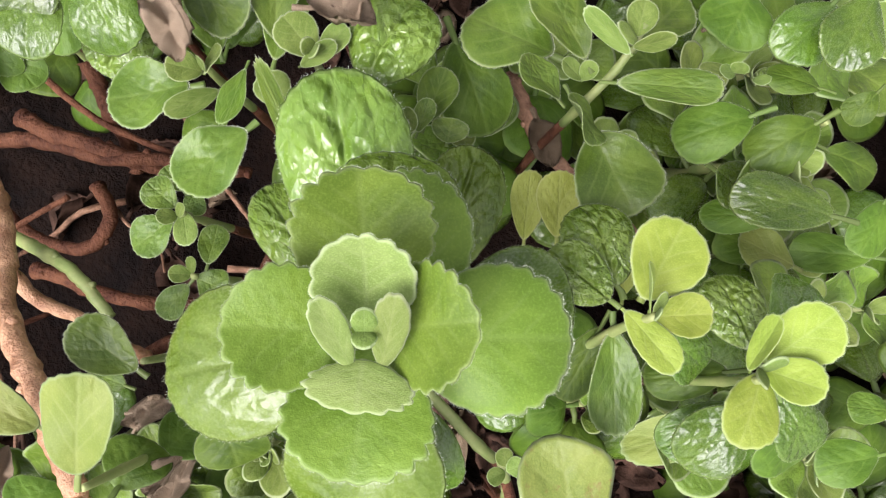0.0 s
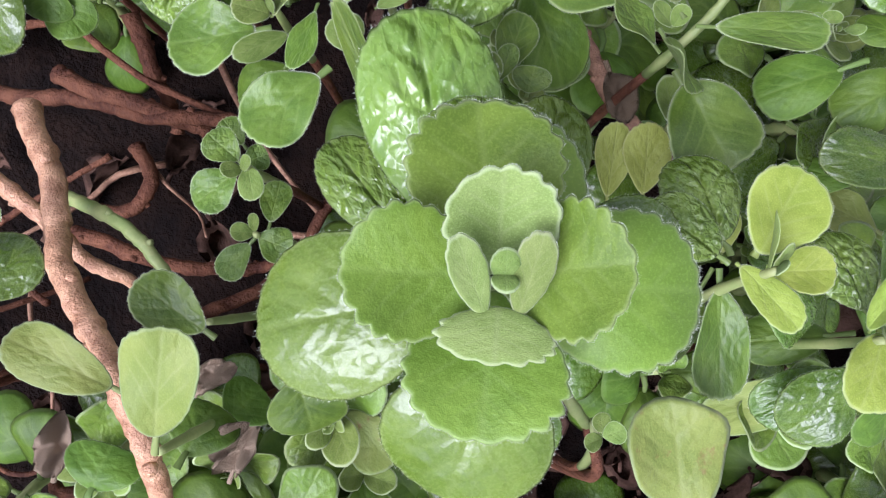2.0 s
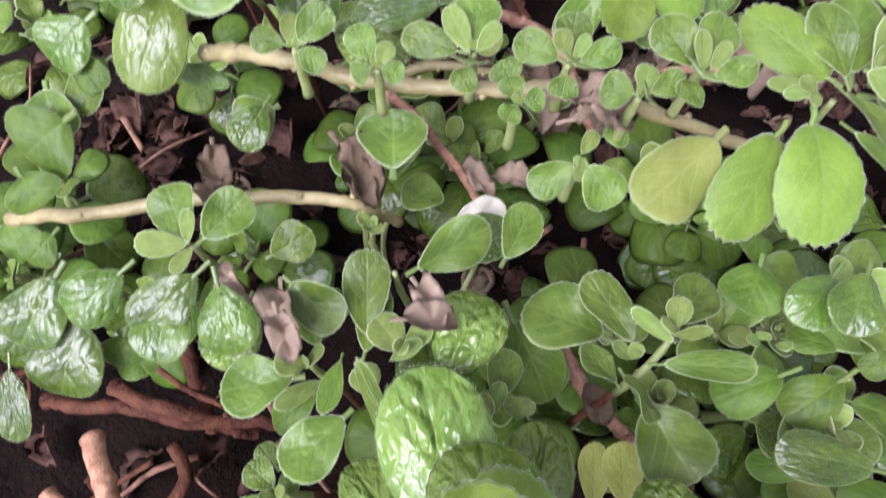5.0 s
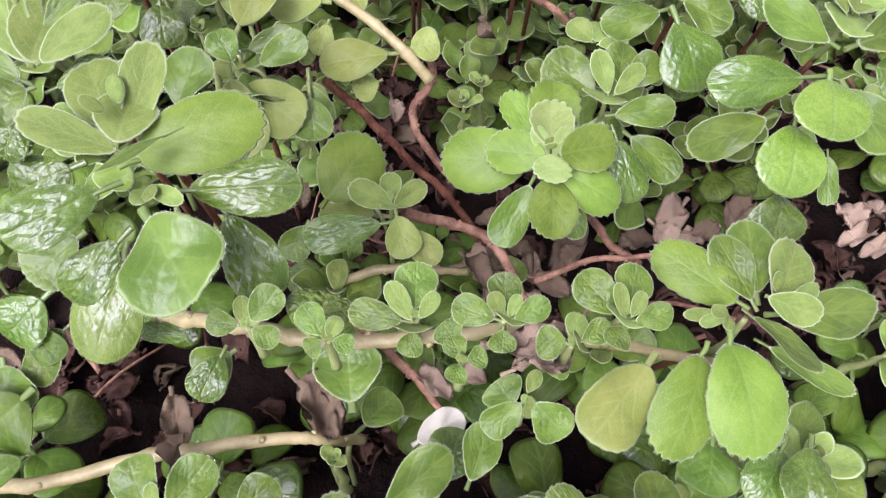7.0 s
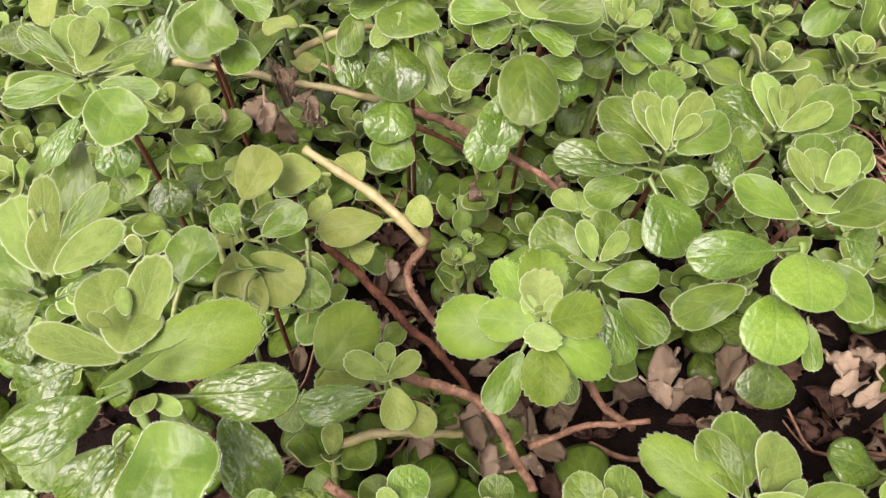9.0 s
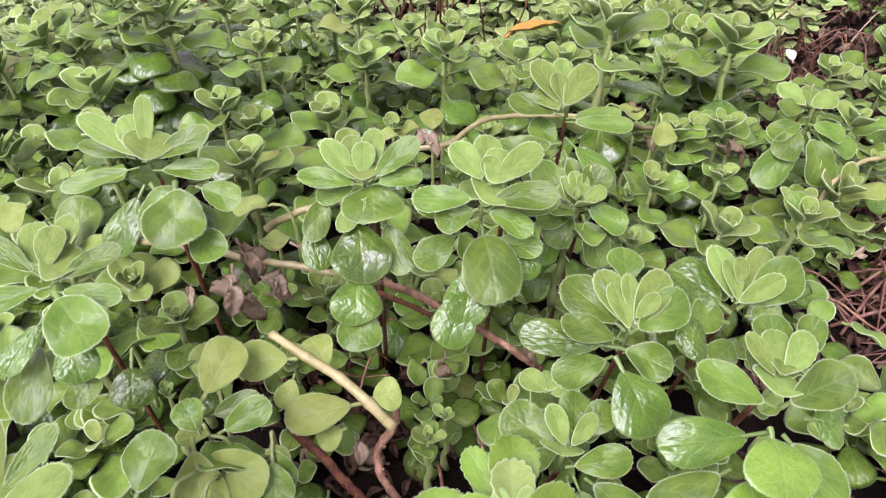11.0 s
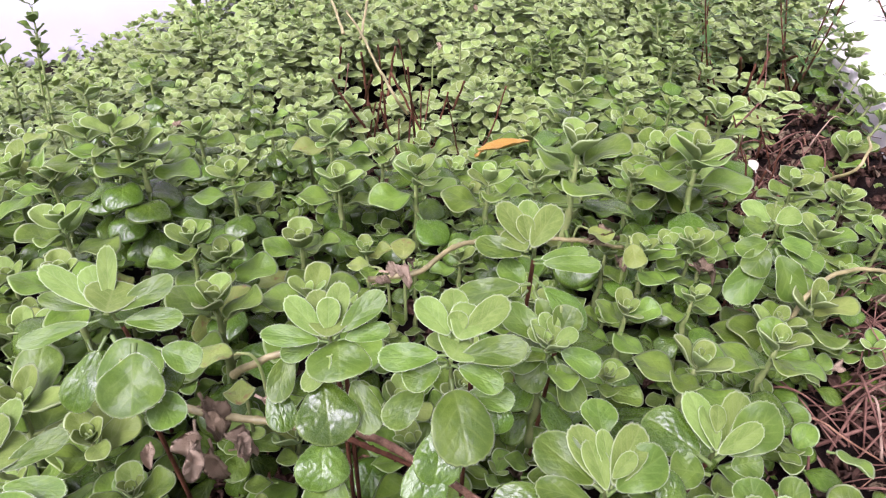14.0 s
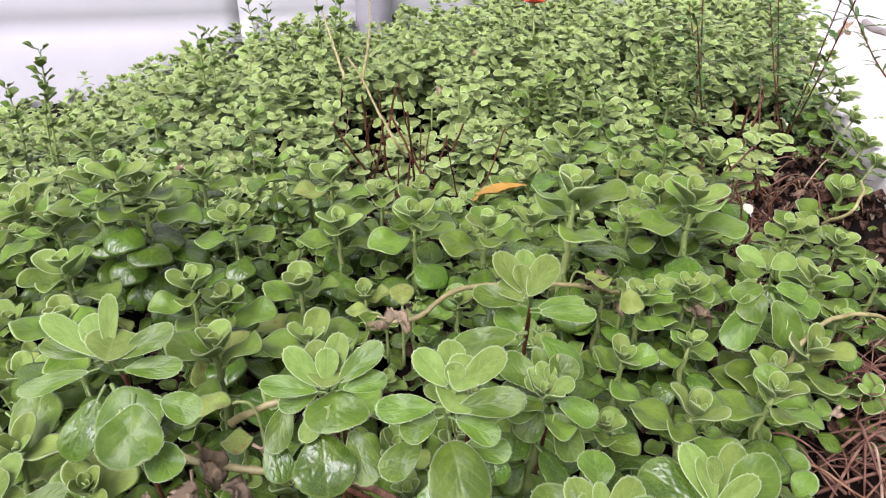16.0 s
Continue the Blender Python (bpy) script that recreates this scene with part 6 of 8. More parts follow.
side = placed_shoot((0.0745, 0.1530, 0.2180), "bright young side shoot on a lying pale stem", [(0.0745, 0.1530, 0.2150), (0.0745, 0.1540, 0.2080), (0.0745, 0.1550, 0.1940)])
leaf_at(side, "bud", (0.0744, 0.1521, 0.2173), (0.0738, 0.1541, 0.2187), 0.0024, FACING)
leaf_at(side, "bud", (0.0744, 0.1521, 0.2173), (0.0758, 0.1533, 0.2184), 0.0024, FACING)
leaf_at(side, "mid", (0.0752, 0.1518, 0.2147), (0.0809, 0.1653, 0.2203), 0.0115, FACING)
leaf_at(side, "mid", (0.0737, 0.1520, 0.2146), (0.0645, 0.1644, 0.2202), 0.0117, FACING)
leaf_at(side, "young", (0.0739, 0.1507, 0.2162), (0.0736, 0.1590, 0.2222), 0.0045, FACING)
leaf_at(side, "young", (0.0755, 0.1510, 0.2167), (0.0799, 0.1561, 0.2209), 0.0045, FACING)
leaf_at(side, "young", (0.0729, 0.1479, 0.2178), (0.0756, 0.1546, 0.2156), 0.0124, FACING)
leaf_at(side, "mid", (0.0751, 0.1504, 0.2161), (0.0870, 0.1505, 0.2176), 0.0079, FACING)
leaf_at(side, "mid", (0.0744, 0.1513, 0.2130), (0.0704, 0.1457, 0.2121), 0.0092, FACING)

side = placed_shoot((0.0604, 0.1492, 0.2120), "bright young side shoot on a lying pale stem", [(0.0604, 0.1492, 0.2090), (0.0604, 0.1502, 0.2020), (0.0604, 0.1512, 0.1880)])
leaf_at(side, "bud", (0.0603, 0.1482, 0.2113), (0.0597, 0.1503, 0.2127), 0.0024, FACING)
leaf_at(side, "bud", (0.0603, 0.1482, 0.2113), (0.0617, 0.1495, 0.2124), 0.0024, FACING)
leaf_at(side, "young", (0.0611, 0.1490, 0.2094), (0.0634, 0.1568, 0.2129), 0.0068, FACING)
leaf_at(side, "mid", (0.0597, 0.1483, 0.2113), (0.0504, 0.1503, 0.2116), 0.0101, FACING)
leaf_at(side, "mid", (0.0612, 0.1481, 0.2113), (0.0706, 0.1511, 0.2146), 0.0073, FACING)
leaf_at(side, "young", (0.0605, 0.1457, 0.2132), (0.0635, 0.1506, 0.2096), 0.0076, FACING)

side = placed_shoot((0.0307, 0.1499, 0.2080), "bright young side shoot on a lying pale stem", [(0.0307, 0.1499, 0.2050), (0.0307, 0.1509, 0.1980), (0.0307, 0.1519, 0.1840)])
leaf_at(side, "bud", (0.0305, 0.1489, 0.2073), (0.0299, 0.1510, 0.2087), 0.0025, FACING)
leaf_at(side, "bud", (0.0305, 0.1489, 0.2073), (0.0320, 0.1502, 0.2084), 0.0025, FACING)
leaf_at(side, "mid", (0.0309, 0.1493, 0.2063), (0.0286, 0.1563, 0.2087), 0.0071, FACING)
leaf_at(side, "mid", (0.0312, 0.1491, 0.2075), (0.0374, 0.1496, 0.2086), 0.0067, FACING)
leaf_at(side, "mid", (0.0302, 0.1490, 0.2073), (0.0274, 0.1434, 0.2078), 0.0067, FACING)
leaf_at(side, "mid", (0.0306, 0.1544, 0.2063), (0.0267, 0.1600, 0.2100), 0.0094, FACING)

side = placed_shoot((0.0490, 0.1430, 0.1900), "young side shoot hanging below a lying pale stem", [(0.0490, 0.1430, 0.1870), (0.0490, 0.1440, 0.1800), (0.0490, 0.1450, 0.1660)])
leaf_at(side, "bud", (0.0488, 0.1420, 0.1892), (0.0482, 0.1442, 0.1908), 0.0026, FACING)
leaf_at(side, "bud", (0.0488, 0.1420, 0.1892), (0.0504, 0.1433, 0.1904), 0.0026, FACING)
leaf_at(side, "mid", (0.0490, 0.1430, 0.1900), (0.0359, 0.1371, 0.1841), 0.0108, FACING)
leaf_at(side, "mid", (0.0500, 0.1434, 0.1904), (0.0587, 0.1325, 0.1834), 0.0131, FACING)
leaf_at(side, "young", (0.0492, 0.1443, 0.1910), (0.0532, 0.1490, 0.1949), 0.0049, FACING)
leaf_at(side, "young", (0.0493, 0.1430, 0.1900), (0.0499, 0.1382, 0.1866), 0.0049, FACING)
leaf_at(side, "mid", (0.0553, 0.1511, 0.1892), (0.0632, 0.1526, 0.1912), 0.0101, FACING)

glossy_low = placed_shoot((-0.0530, 0.2220, 0.2000), "glossy lower leaves of a stout herb shoot", [(-0.0530, 0.2220, 0.1960), (-0.0530, 0.2230, 0.1750), (-0.0500, 0.2340, 0.1450), (-0.0470, 0.2720, 0.0300)])
leaf_at(glossy_low, "broadold", (-0.0691, 0.2136, 0.1919), (-0.0828, 0.1793, 0.1752), 0.0244, FACING)
leaf_at(glossy_low, "old", (-0.0975, 0.2069, 0.1788), (-0.1143, 0.1938, 0.1721), 0.0209, FACING)
leaf_at(glossy_low, "old", (-0.0960, 0.2001, 0.1664), (-0.1058, 0.1916, 0.1641), 0.0117, FACING)
leaf_at(glossy_low, "old", (-0.0664, 0.2015, 0.1635), (-0.0689, 0.1929, 0.1593), 0.0201, FACING)
leaf_at(glossy_low, "mid", (-0.1122, 0.1978, 0.1629), (-0.1011, 0.1826, 0.1605), 0.0136, FACING)
leaf_at(glossy_low, "mid", (-0.1184, 0.1923, 0.1631), (-0.1137, 0.1723, 0.1565), 0.0210, FACING)
leaf_at(glossy_low, "mid", (-0.0429, 0.1898, 0.1527), (-0.0571, 0.1821, 0.1503), 0.0183, FACING)

spread = placed_shoot((-0.0627, 0.1333, 0.1620), "open herb shoot with glossy rounded leaves")
leaf_at(spread, "young", (-0.0635, 0.1326, 0.1617), (-0.0627, 0.1409, 0.1686), 0.0049, FACING)
leaf_at(spread, "young", (-0.0627, 0.1329, 0.1618), (-0.0788, 0.1321, 0.1633), 0.0089, FACING)
leaf_at(spread, "mid", (-0.0635, 0.1323, 0.1615), (-0.0713, 0.1502, 0.1669), 0.0167, FACING)
leaf_at(spread, "mid", (-0.0608, 0.1322, 0.1616), (-0.0465, 0.1472, 0.1662), 0.0147, FACING)
leaf_at(spread, "old", (-0.0575, 0.1288, 0.1580), (-0.0801, 0.1081, 0.1506), 0.0183, FACING)
leaf_at(spread, "old", (-0.0567, 0.1273, 0.1573), (-0.0502, 0.1020, 0.1487), 0.0193, FACING)
leaf_at(spread, "mid", (-0.0442, 0.1347, 0.1456), (-0.0295, 0.1419, 0.1512), 0.0143, FACING)
leaf_at(spread, "mid", (-0.0375, 0.1273, 0.1491), (-0.0191, 0.1121, 0.1451), 0.0167, FACING)
leaf_at(spread, "young", (-0.0611, 0.1313, 0.1634), (-0.0669, 0.1233, 0.1619), 0.0049, FACING)

spread_b = placed_shoot((-0.1005, 0.1310, 0.1450), "shaded herb shoot with dark glossy leaves")
leaf_at(spread_b, "old", (-0.0854, 0.1342, 0.1467), (-0.1057, 0.1158, 0.1426), 0.0183, FACING)
leaf_at(spread_b, "old", (-0.1076, 0.1344, 0.1463), (-0.1211, 0.1085, 0.1391), 0.0225, FACING)
leaf_at(spread_b, "old", (-0.1026, 0.1244, 0.1377), (-0.1123, 0.0950, 0.1269), 0.0263, FACING)
leaf_at(spread_b, "deep", (-0.1116, 0.1461, 0.1469), (-0.1213, 0.1353, 0.1442), 0.0144, FACING)
leaf_at(spread_b, "old", (-0.1254, 0.1084, 0.1346), (-0.1236, 0.0815, 0.1230), 0.0124, FACING)
leaf_at(spread_b, "deep", (-0.0945, 0.1194, 0.1248), (-0.0973, 0.1067, 0.1214), 0.0151, FACING)
leaf_at(spread_b, "deep", (-0.1041, 0.1783, 0.1654), (-0.1218, 0.1654, 0.1594), 0.0284, FACING)
leaf_at(spread_b, "deep", (-0.1236, 0.1622, 0.1580), (-0.1165, 0.1507, 0.1532), 0.0213, FACING)
leaf_at(spread_b, "deep", (-0.1091, 0.2007, 0.1685), (-0.0989, 0.1875, 0.1652), 0.0127, FACING)

spread_c = placed_shoot((-0.0027, 0.1288, 0.1500), "matt green herb leaves beside a dry leaf")
leaf_at(spread_c, "mid", (-0.0114, 0.1061, 0.1399), (-0.0118, 0.1364, 0.1487), 0.0162, FACING)
leaf_at(spread_c, "mid", (0.0007, 0.1285, 0.1456), (0.0280, 0.1434, 0.1505), 0.0172, FACING)
leaf_at(spread_c, "mid", (-0.0034, 0.1620, 0.1491), (-0.0039, 0.1855, 0.1549), 0.0256, FACING)
leaf_at(spread_c, "old", (-0.0444, 0.1884, 0.1596), (-0.0545, 0.1711, 0.1562), 0.0148, FACING)
leaf_at(spread_c, "mid", (0.0317, 0.1326, 0.1416), (0.0430, 0.1520, 0.1481), 0.0147, FACING)
leaf_at(spread_c, "mid", (0.0539, 0.1577, 0.1421), (0.0485, 0.1685, 0.1445), 0.0173, FACING)

# shoots round the first rosette
sprig(-0.0120, 0.1520, 0.1380, 0.011, (0, 0, 1), 45, 4, down=0.04, label='tiny bright green sprig with five round leaves')
sprig(0.1474, 0.0863, 0.1200, 0.0286, (0.4, -0.2, 1), 30, 7, down=0.09)
sprig(0.1729, 0.1338, 0.1200, 0.0308, (0.1, -0.1, 1), 60, 7, down=0.09)
sprig(0.1458, 0.1238, 0.1000, 0.0242, (0.2, -0.3, 1), 0, 6, down=0.08)
sprig(0.1460, 0.0399, 0.1300, 0.022, (0.3, 0, 1), 40, 6, down=0.08)
sprig(0.1122, 0.0046, 0.1200, 0.0242, (0.1, -0.2, 1), 30, 6, down=0.08)
sprig(-0.0180, -0.0050, 0.1100, 0.0242, (-0.1, -0.3, 1), 50, 6, down=0.08)
sprig(-0.0821, -0.0193, 0.1100, 0.0242, (-0.1, -0.3, 1), 80, 6, down=0.08)
sprig(-0.0475, -0.0226, 0.1000, 0.0242, (0.1, -0.3, 1), 20, 6, down=0.08)
sprig(0.1582, -0.0092, 0.1000, 0.022, (0.1, -0.3, 1), 20, 6, down=0.08)
sprig(0.0524, 0.1205, 0.1000, 0.0286, (0.1, 0.2, 1), 20, 6, down=0.08)
sprig(0.1019, 0.1047, 0.0800, 0.0286, (0.1, 0.2, 1), 50, 6, down=0.06)
sprig(0.1464, 0.1090, 0.0700, 0.0264, (0.1, 0.2, 1), 50, 6, down=0.06)
sprig(0.1653, 0.0829, 0.0900, 0.0264, (0.3, 0, 1), 10, 6, down=0.06)

# shoots along the lying straw-coloured stem

# larger shoots beyond
sprig(-0.0630, 0.3610, 0.1680, 0.0132, (0, 0, 1), 35, 4, down=0.05)
sprig(-0.0570, 0.3910, 0.1950, 0.0264, (0, -0.05, 1), 10, 6, down=0.09)
sprig(0.0800, 0.3610, 0.1180, 0.0145, (0, 0, 1), 35, 4, down=0.05)
sprig(0.0670, 0.3460, 0.1200, 0.0185, (0, 0, 1), 70, 5, down=0.05)
sprig(0.1750, 0.4290, 0.2170, 0.0291, (0.05, -0.1, 1), 25, 7, down=0.09)
sprig(0.2240, 0.4380, 0.1740, 0.0264, (0.05, -0.1, 1), 55, 6, down=0.08)
sprig(0.2800, 0.4240, 0.1900, 0.0395, (0.1, -0.1, 1), 35, 7, down=0.09)
sprig(0.3540, 0.4390, 0.1800, 0.0364, (0.1, -0.1, 1), 65, 7, down=0.09)
sprig(0.2710, 0.5040, 0.1770, 0.0322, (0.05, -0.1, 1), -8, 6, down=0.08)
sprig(0.3470, 0.5310, 0.1580, 0.0274, (0.05, -0.1, 1), 104, 6, down=0.08)
sprig(-0.0280, 0.5650, 0.2000, 0.0482, (0, -0.1, 1), -16, 7, down=0.1)
sprig(-0.0310, 0.6640, 0.1810, 0.0444, (0, -0.1, 1), 90, 7, down=0.1)
sprig(0.0370, 0.7150, 0.1620, 0.0482, (0, -0.1, 1), -4, 7, down=0.1)
sprig(0.1600, 0.7550, 0.2080, 0.0482, (0, -0.1, 1), 104, 7, down=0.1)
sprig(0.2230, 0.7050, 0.2110, 0.0444, (0.02, -0.1, 1), 83, 7, down=0.1)
sprig(0.2970, 0.6660, 0.2600, 0.0611, (0.05, -0.05, 1), -7, 8, down=0.12)
sprig(0.4610, 0.7160, 0.2200, 0.0611, (0.05, -0.05, 1), 74, 8, down=0.12)
sprig(0.5400, 0.6140, 0.1580, 0.0444, (0.05, -0.05, 1), -6, 7, down=0.1)
sprig(0.3150, 0.6270, 0.1560, 0.0290, (0.05, -0.05, 1), 3, 6, down=0.07)
sprig(0.3380, 0.5970, 0.1710, 0.0322, (0.05, -0.05, 1), 1, 6, down=0.08)
sprig(0.3960, 0.5960, 0.1450, 0.0290, (0.05, -0.05, 1), 98, 6, down=0.08)
sprig(0.5300, 0.5660, 0.1360, 0.0290, (0.05, -0.05, 1), 99, 6, down=0.08)
sprig(0.1350, 0.6430, 0.1500, 0.0212, (0, -0.05, 1), 15, 6, down=0.08)
sprig(0.1790, 0.6500, 0.1560, 0.0290, (0, -0.05, 1), 82, 6, down=0.08)
sprig(0.0840, 0.8000, 0.1880, 0.0482, (0, -0.05, 1), 80, 7, down=0.1)
sprig(0.1000, 0.7200, 0.1360, 0.0322, (0, -0.05, 1), -8, 6, down=0.08)
sprig(-0.1270, 0.7990, 0.2710, 0.0477, (0, -0.12, 1), 87, 11, down=0.13, alpha=(8, 20, 34, 48, 62, 76, 90, 102, 112, 120, 126), node=(0.0, 0.06, 0.16, 0.32, 0.55, 0.85, 1.2, 1.55, 1.9, 2.25, 2.6), label='tall leafy herb shoot with many narrow downy leaves')
sprig(-0.1056, 0.7924, 0.2510, 0.0476, (0, -0.12, 1), 101, 11, down=0.13, alpha=(8, 20, 34, 48, 62, 76, 90, 102, 112, 120, 126), node=(0.0, 0.06, 0.16, 0.32, 0.55, 0.85, 1.2, 1.55, 1.9, 2.25, 2.6), label='tall leafy herb shoot with many narrow downy leaves')
sprig(-0.1592, 0.8295, 0.2560, 0.0476, (0, -0.12, 1), 100, 11, down=0.13, alpha=(8, 20, 34, 48, 62, 76, 90, 102, 112, 120, 126), node=(0.0, 0.06, 0.16, 0.32, 0.55, 0.85, 1.2, 1.55, 1.9, 2.25, 2.6), label='tall leafy herb shoot with many narrow downy leaves')
sprig(-0.1871, 0.9645, 0.2600, 0.0390, (0, -0.12, 1), 75, 11, down=0.13, alpha=(8, 20, 34, 48, 62, 76, 90, 102, 112, 120, 126), node=(0.0, 0.06, 0.16, 0.32, 0.55, 0.85, 1.2, 1.55, 1.9, 2.25, 2.6), label='tall leafy herb shoot with many narrow downy leaves')
sprig(-0.0239, 0.7898, 0.2060, 0.0395, (0, -0.12, 1), 96, 11, down=0.13)
sprig(-0.0632, 0.9121, 0.2160, 0.0368, (0, -0.12, 1), 88, 11, down=0.13)
sprig(0.0156, 0.9883, 0.2000, 0.0302, (0, -0.12, 1), 9, 11, down=0.13)
sprig(0.0605, 0.9569, 0.2000, 0.0281, (0, -0.12, 1), 45, 11, down=0.13)
sprig(-0.1619, 0.7057, 0.2110, 0.0448, (0, -0.12, 1), 75, 11, down=0.13)
sprig(-0.0540, 0.6660, 0.2010, 0.0409, (0, -0.12, 1), 84, 11, down=0.13)
sprig(0.0837, 0.8737, 0.2160, 0.0461, (0, -0.12, 1), 80, 11, down=0.13)
sprig(0.1874, 0.8462, 0.1960, 0.0409, (0, -0.12, 1), 1, 11, down=0.13)
sprig(0.1414, 0.8666, 0.1910, 0.0395, (0, -0.12, 1), 81, 11, down=0.13)
sprig(-0.1412, 0.6177, 0.2060, 0.0448, (0, -0.12, 1), 14, 11, down=0.13)
sprig(-0.1296, 0.7020, 0.1700, 0.0173, (0, -0.12, 1), 45, 11, down=0.13)
sprig(0.5640, 0.6896, 0.1760, 0.0382, (0, -0.12, 1), 79, 11, down=0.13)
sprig(0.4151, 0.9408, 0.2260, 0.0475, (0, -0.12, 1), 78, 11, down=0.13)
sprig(0.5035, 0.9607, 0.1900, 0.0335, (0, -0.12, 1), 0, 11, down=0.13)
sprig(0.5797, 0.9712, 0.1800, 0.0335, (0, -0.12, 1), 12, 11, down=0.13)
sprig(0.6533, 1.0976, 0.2200, 0.0378, (0, -0.12, 1), 63, 11, down=0.13)
sprig(0.6260, 0.6784, 0.1560, 0.0368, (0, -0.12, 1), 83, 11, down=0.13)
sprig(0.6223, 0.6137, 0.1460, 0.0368, (0, -0.12, 1), 2, 11, down=0.13)
sprig(0.3869, 0.6000, 0.1710, 0.0382, (0, -0.12, 1), 100, 11, down=0.13)
sprig(0.3652, 0.6073, 0.1660, 0.0356, (0, -0.12, 1), -14, 11, down=0.13)
sprig(0.4007, 0.7433, 0.1760, 0.0356, (0, -0.12, 1), 8, 11, down=0.13)
sprig(0.5507, 1.1250, 0.2200, 0.0335, (0, -0.12, 1), 47, 11, down=0.13)
sprig(0.4719, 1.2579, 0.2100, 0.0324, (0, -0.12, 1), 60, 11, down=0.13)
sprig(-0.2031, 0.8331, 0.2060, 0.0395, (0, -0.12, 1), 91, 11, down=0.13)
sprig(-0.1226, 0.8887, 0.1760, 0.0343, (0, -0.12, 1), -14, 11, down=0.13)
sprig(-0.1557, 1.1967, 0.2300, 0.0324, (0, -0.12, 1), 0, 11, down=0.13)
sprig(-0.0129, 1.1667, 0.2200, 0.0324, (0, -0.12, 1), 30, 11, down=0.13)
sprig(0.9000, 0.9300, 0.1750, 0.0340, (0.35, -0.2, 1), 10, 9, down=0.12, label='herb shoot leaning over the concrete kerb')
sprig(0.9550, 1.0200, 0.1850, 0.0320, (0.35, -0.2, 1), 50, 9, down=0.12, label='herb shoot leaning over the concrete kerb')
sprig(1.0000, 1.1000, 0.2000, 0.0340, (0.35, -0.2, 1), 30, 9, down=0.12, label='herb shoot leaning over the concrete kerb')
sprig(0.8600, 0.8700, 0.1650, 0.0300, (0.35, -0.2, 1), 70, 9, down=0.12, label='herb shoot leaning over the concrete kerb')
sprig(1.0400, 1.1600, 0.2100, 0.0320, (0.35, -0.2, 1), 20, 9, down=0.12, label='herb shoot leaning over the concrete kerb')
sprig(0.9300, 0.9800, 0.1650, 0.0280, (0.35, -0.2, 1), 80, 9, down=0.12, label='herb shoot leaning over the concrete kerb')

# stems
twig('lying_branch', 0.0027, stem_pale, [(-0.0641, 0.1979, 0.1700), (-0.0458, 0.1844, 0.1850), (-0.0219, 0.1735, 0.1900), (0.0020, 0.1670, 0.1920), (0.0258, 0.1644, 0.1920), (0.0570, 0.1629, 0.1920), (0.1250, 0.1500, 0.1700)], 'thick straw-yellow stem lying across with leaf scars', joints=7)
twig('lying_branch', 0.0027, stem_pale, [(-0.1459, 0.1636, 0.1200), (-0.1104, 0.1576, 0.1350), (-0.0579, 0.1595, 0.1420), (-0.0277, 0.1578, 0.1420), (-0.0128, 0.1585, 0.1350), (-0.0042, 0.1656, 0.1100)], 'brown and green stem lying under the shoots', joints=5)
twig('woody_branch', 0.0035, stem_tan, [(-0.1051, 0.0846, 0.1100), (-0.0936, 0.0665, 0.1180), (-0.0847, 0.0438, 0.1280), (-0.0716, 0.0281, 0.1400), (-0.0563, 0.0123, 0.1500), (-0.0478, -0.0026, 0.1520), (-0.0496, -0.0183, 0.1400)], 'reddish-brown woody stem with short stiff hairs', joints=6)
twig('woody_branch', 0.0027, stem_tan, [(-0.1225, 0.0685, 0.1000), (-0.1073, 0.0594, 0.1050), (-0.0909, 0.0441, 0.1000), (-0.0781, 0.0351, 0.0900), (-0.0669, 0.0252, 0.0700)], 'pale brown woody stem near the soil', joints=4)
twig('green_runner', 0.0022, stem_green, [(-0.0998, 0.0624, 0.1000), (-0.0798, 0.0551, 0.1150), (-0.0665, 0.0469, 0.1200), (-0.0584, 0.0366, 0.1200)], 'arched pale green runner')
twig('woody_branch', 0.0032, stem_wood, [(-0.1588, 0.1101, 0.0500), (-0.1199, 0.1056, 0.0600), (-0.0892, 0.0987, 0.0650), (-0.0587, 0.0972, 0.0600), (-0.0401, 0.0966, 0.0500)], 'brown woody stem lying on the soil', joints=4)
twig('woody_branch', 0.0034, stem_wood, [(-0.1254, 0.1131, 0.0600), (-0.0985, 0.1022, 0.0650), (-0.0772, 0.0976, 0.0600), (-0.0656, 0.0960, 0.0500)], 'brown woody stem lying on the soil', joints=4)
twig('woody_branch', 0.0032, stem_wood, [(-0.0936, 0.1291, 0.0800), (-0.0892, 0.1206, 0.0750), (-0.0877, 0.1085, 0.0600), (-0.0857, 0.0979, 0.0500)], 'brown woody stem lying on the soil', joints=3)
twig('woody_branch', 0.003, stem_wood, [(-0.1211, 0.0566, 0.0500), (-0.0922, 0.0480, 0.0550), (-0.0620, 0.0446, 0.0500), (-0.0429, 0.0492, 0.0500)], 'brown woody stem lying on the soil', joints=3)
twig('woody_branch', 0.003, stem_wood, [(-0.1029, 0.0918, 0.0450), (-0.0938, 0.0772, 0.0500), (-0.1026, 0.0658, 0.0500), (-0.1253, 0.0706, 0.0450), (-0.1341, 0.0786, 0.0500)], 'brown curved root over the soil', joints=2)
twig('woody_branch', 0.003, stem_rust, [(0.0571, 0.1207, 0.1000), (0.0636, 0.1032, 0.1000), (0.0729, 0.0899, 0.1000), (0.0884, 0.0792, 0.0900), (0.1083, 0.0691, 0.0700)], 'orange-brown woody stem among leaves', joints=4)
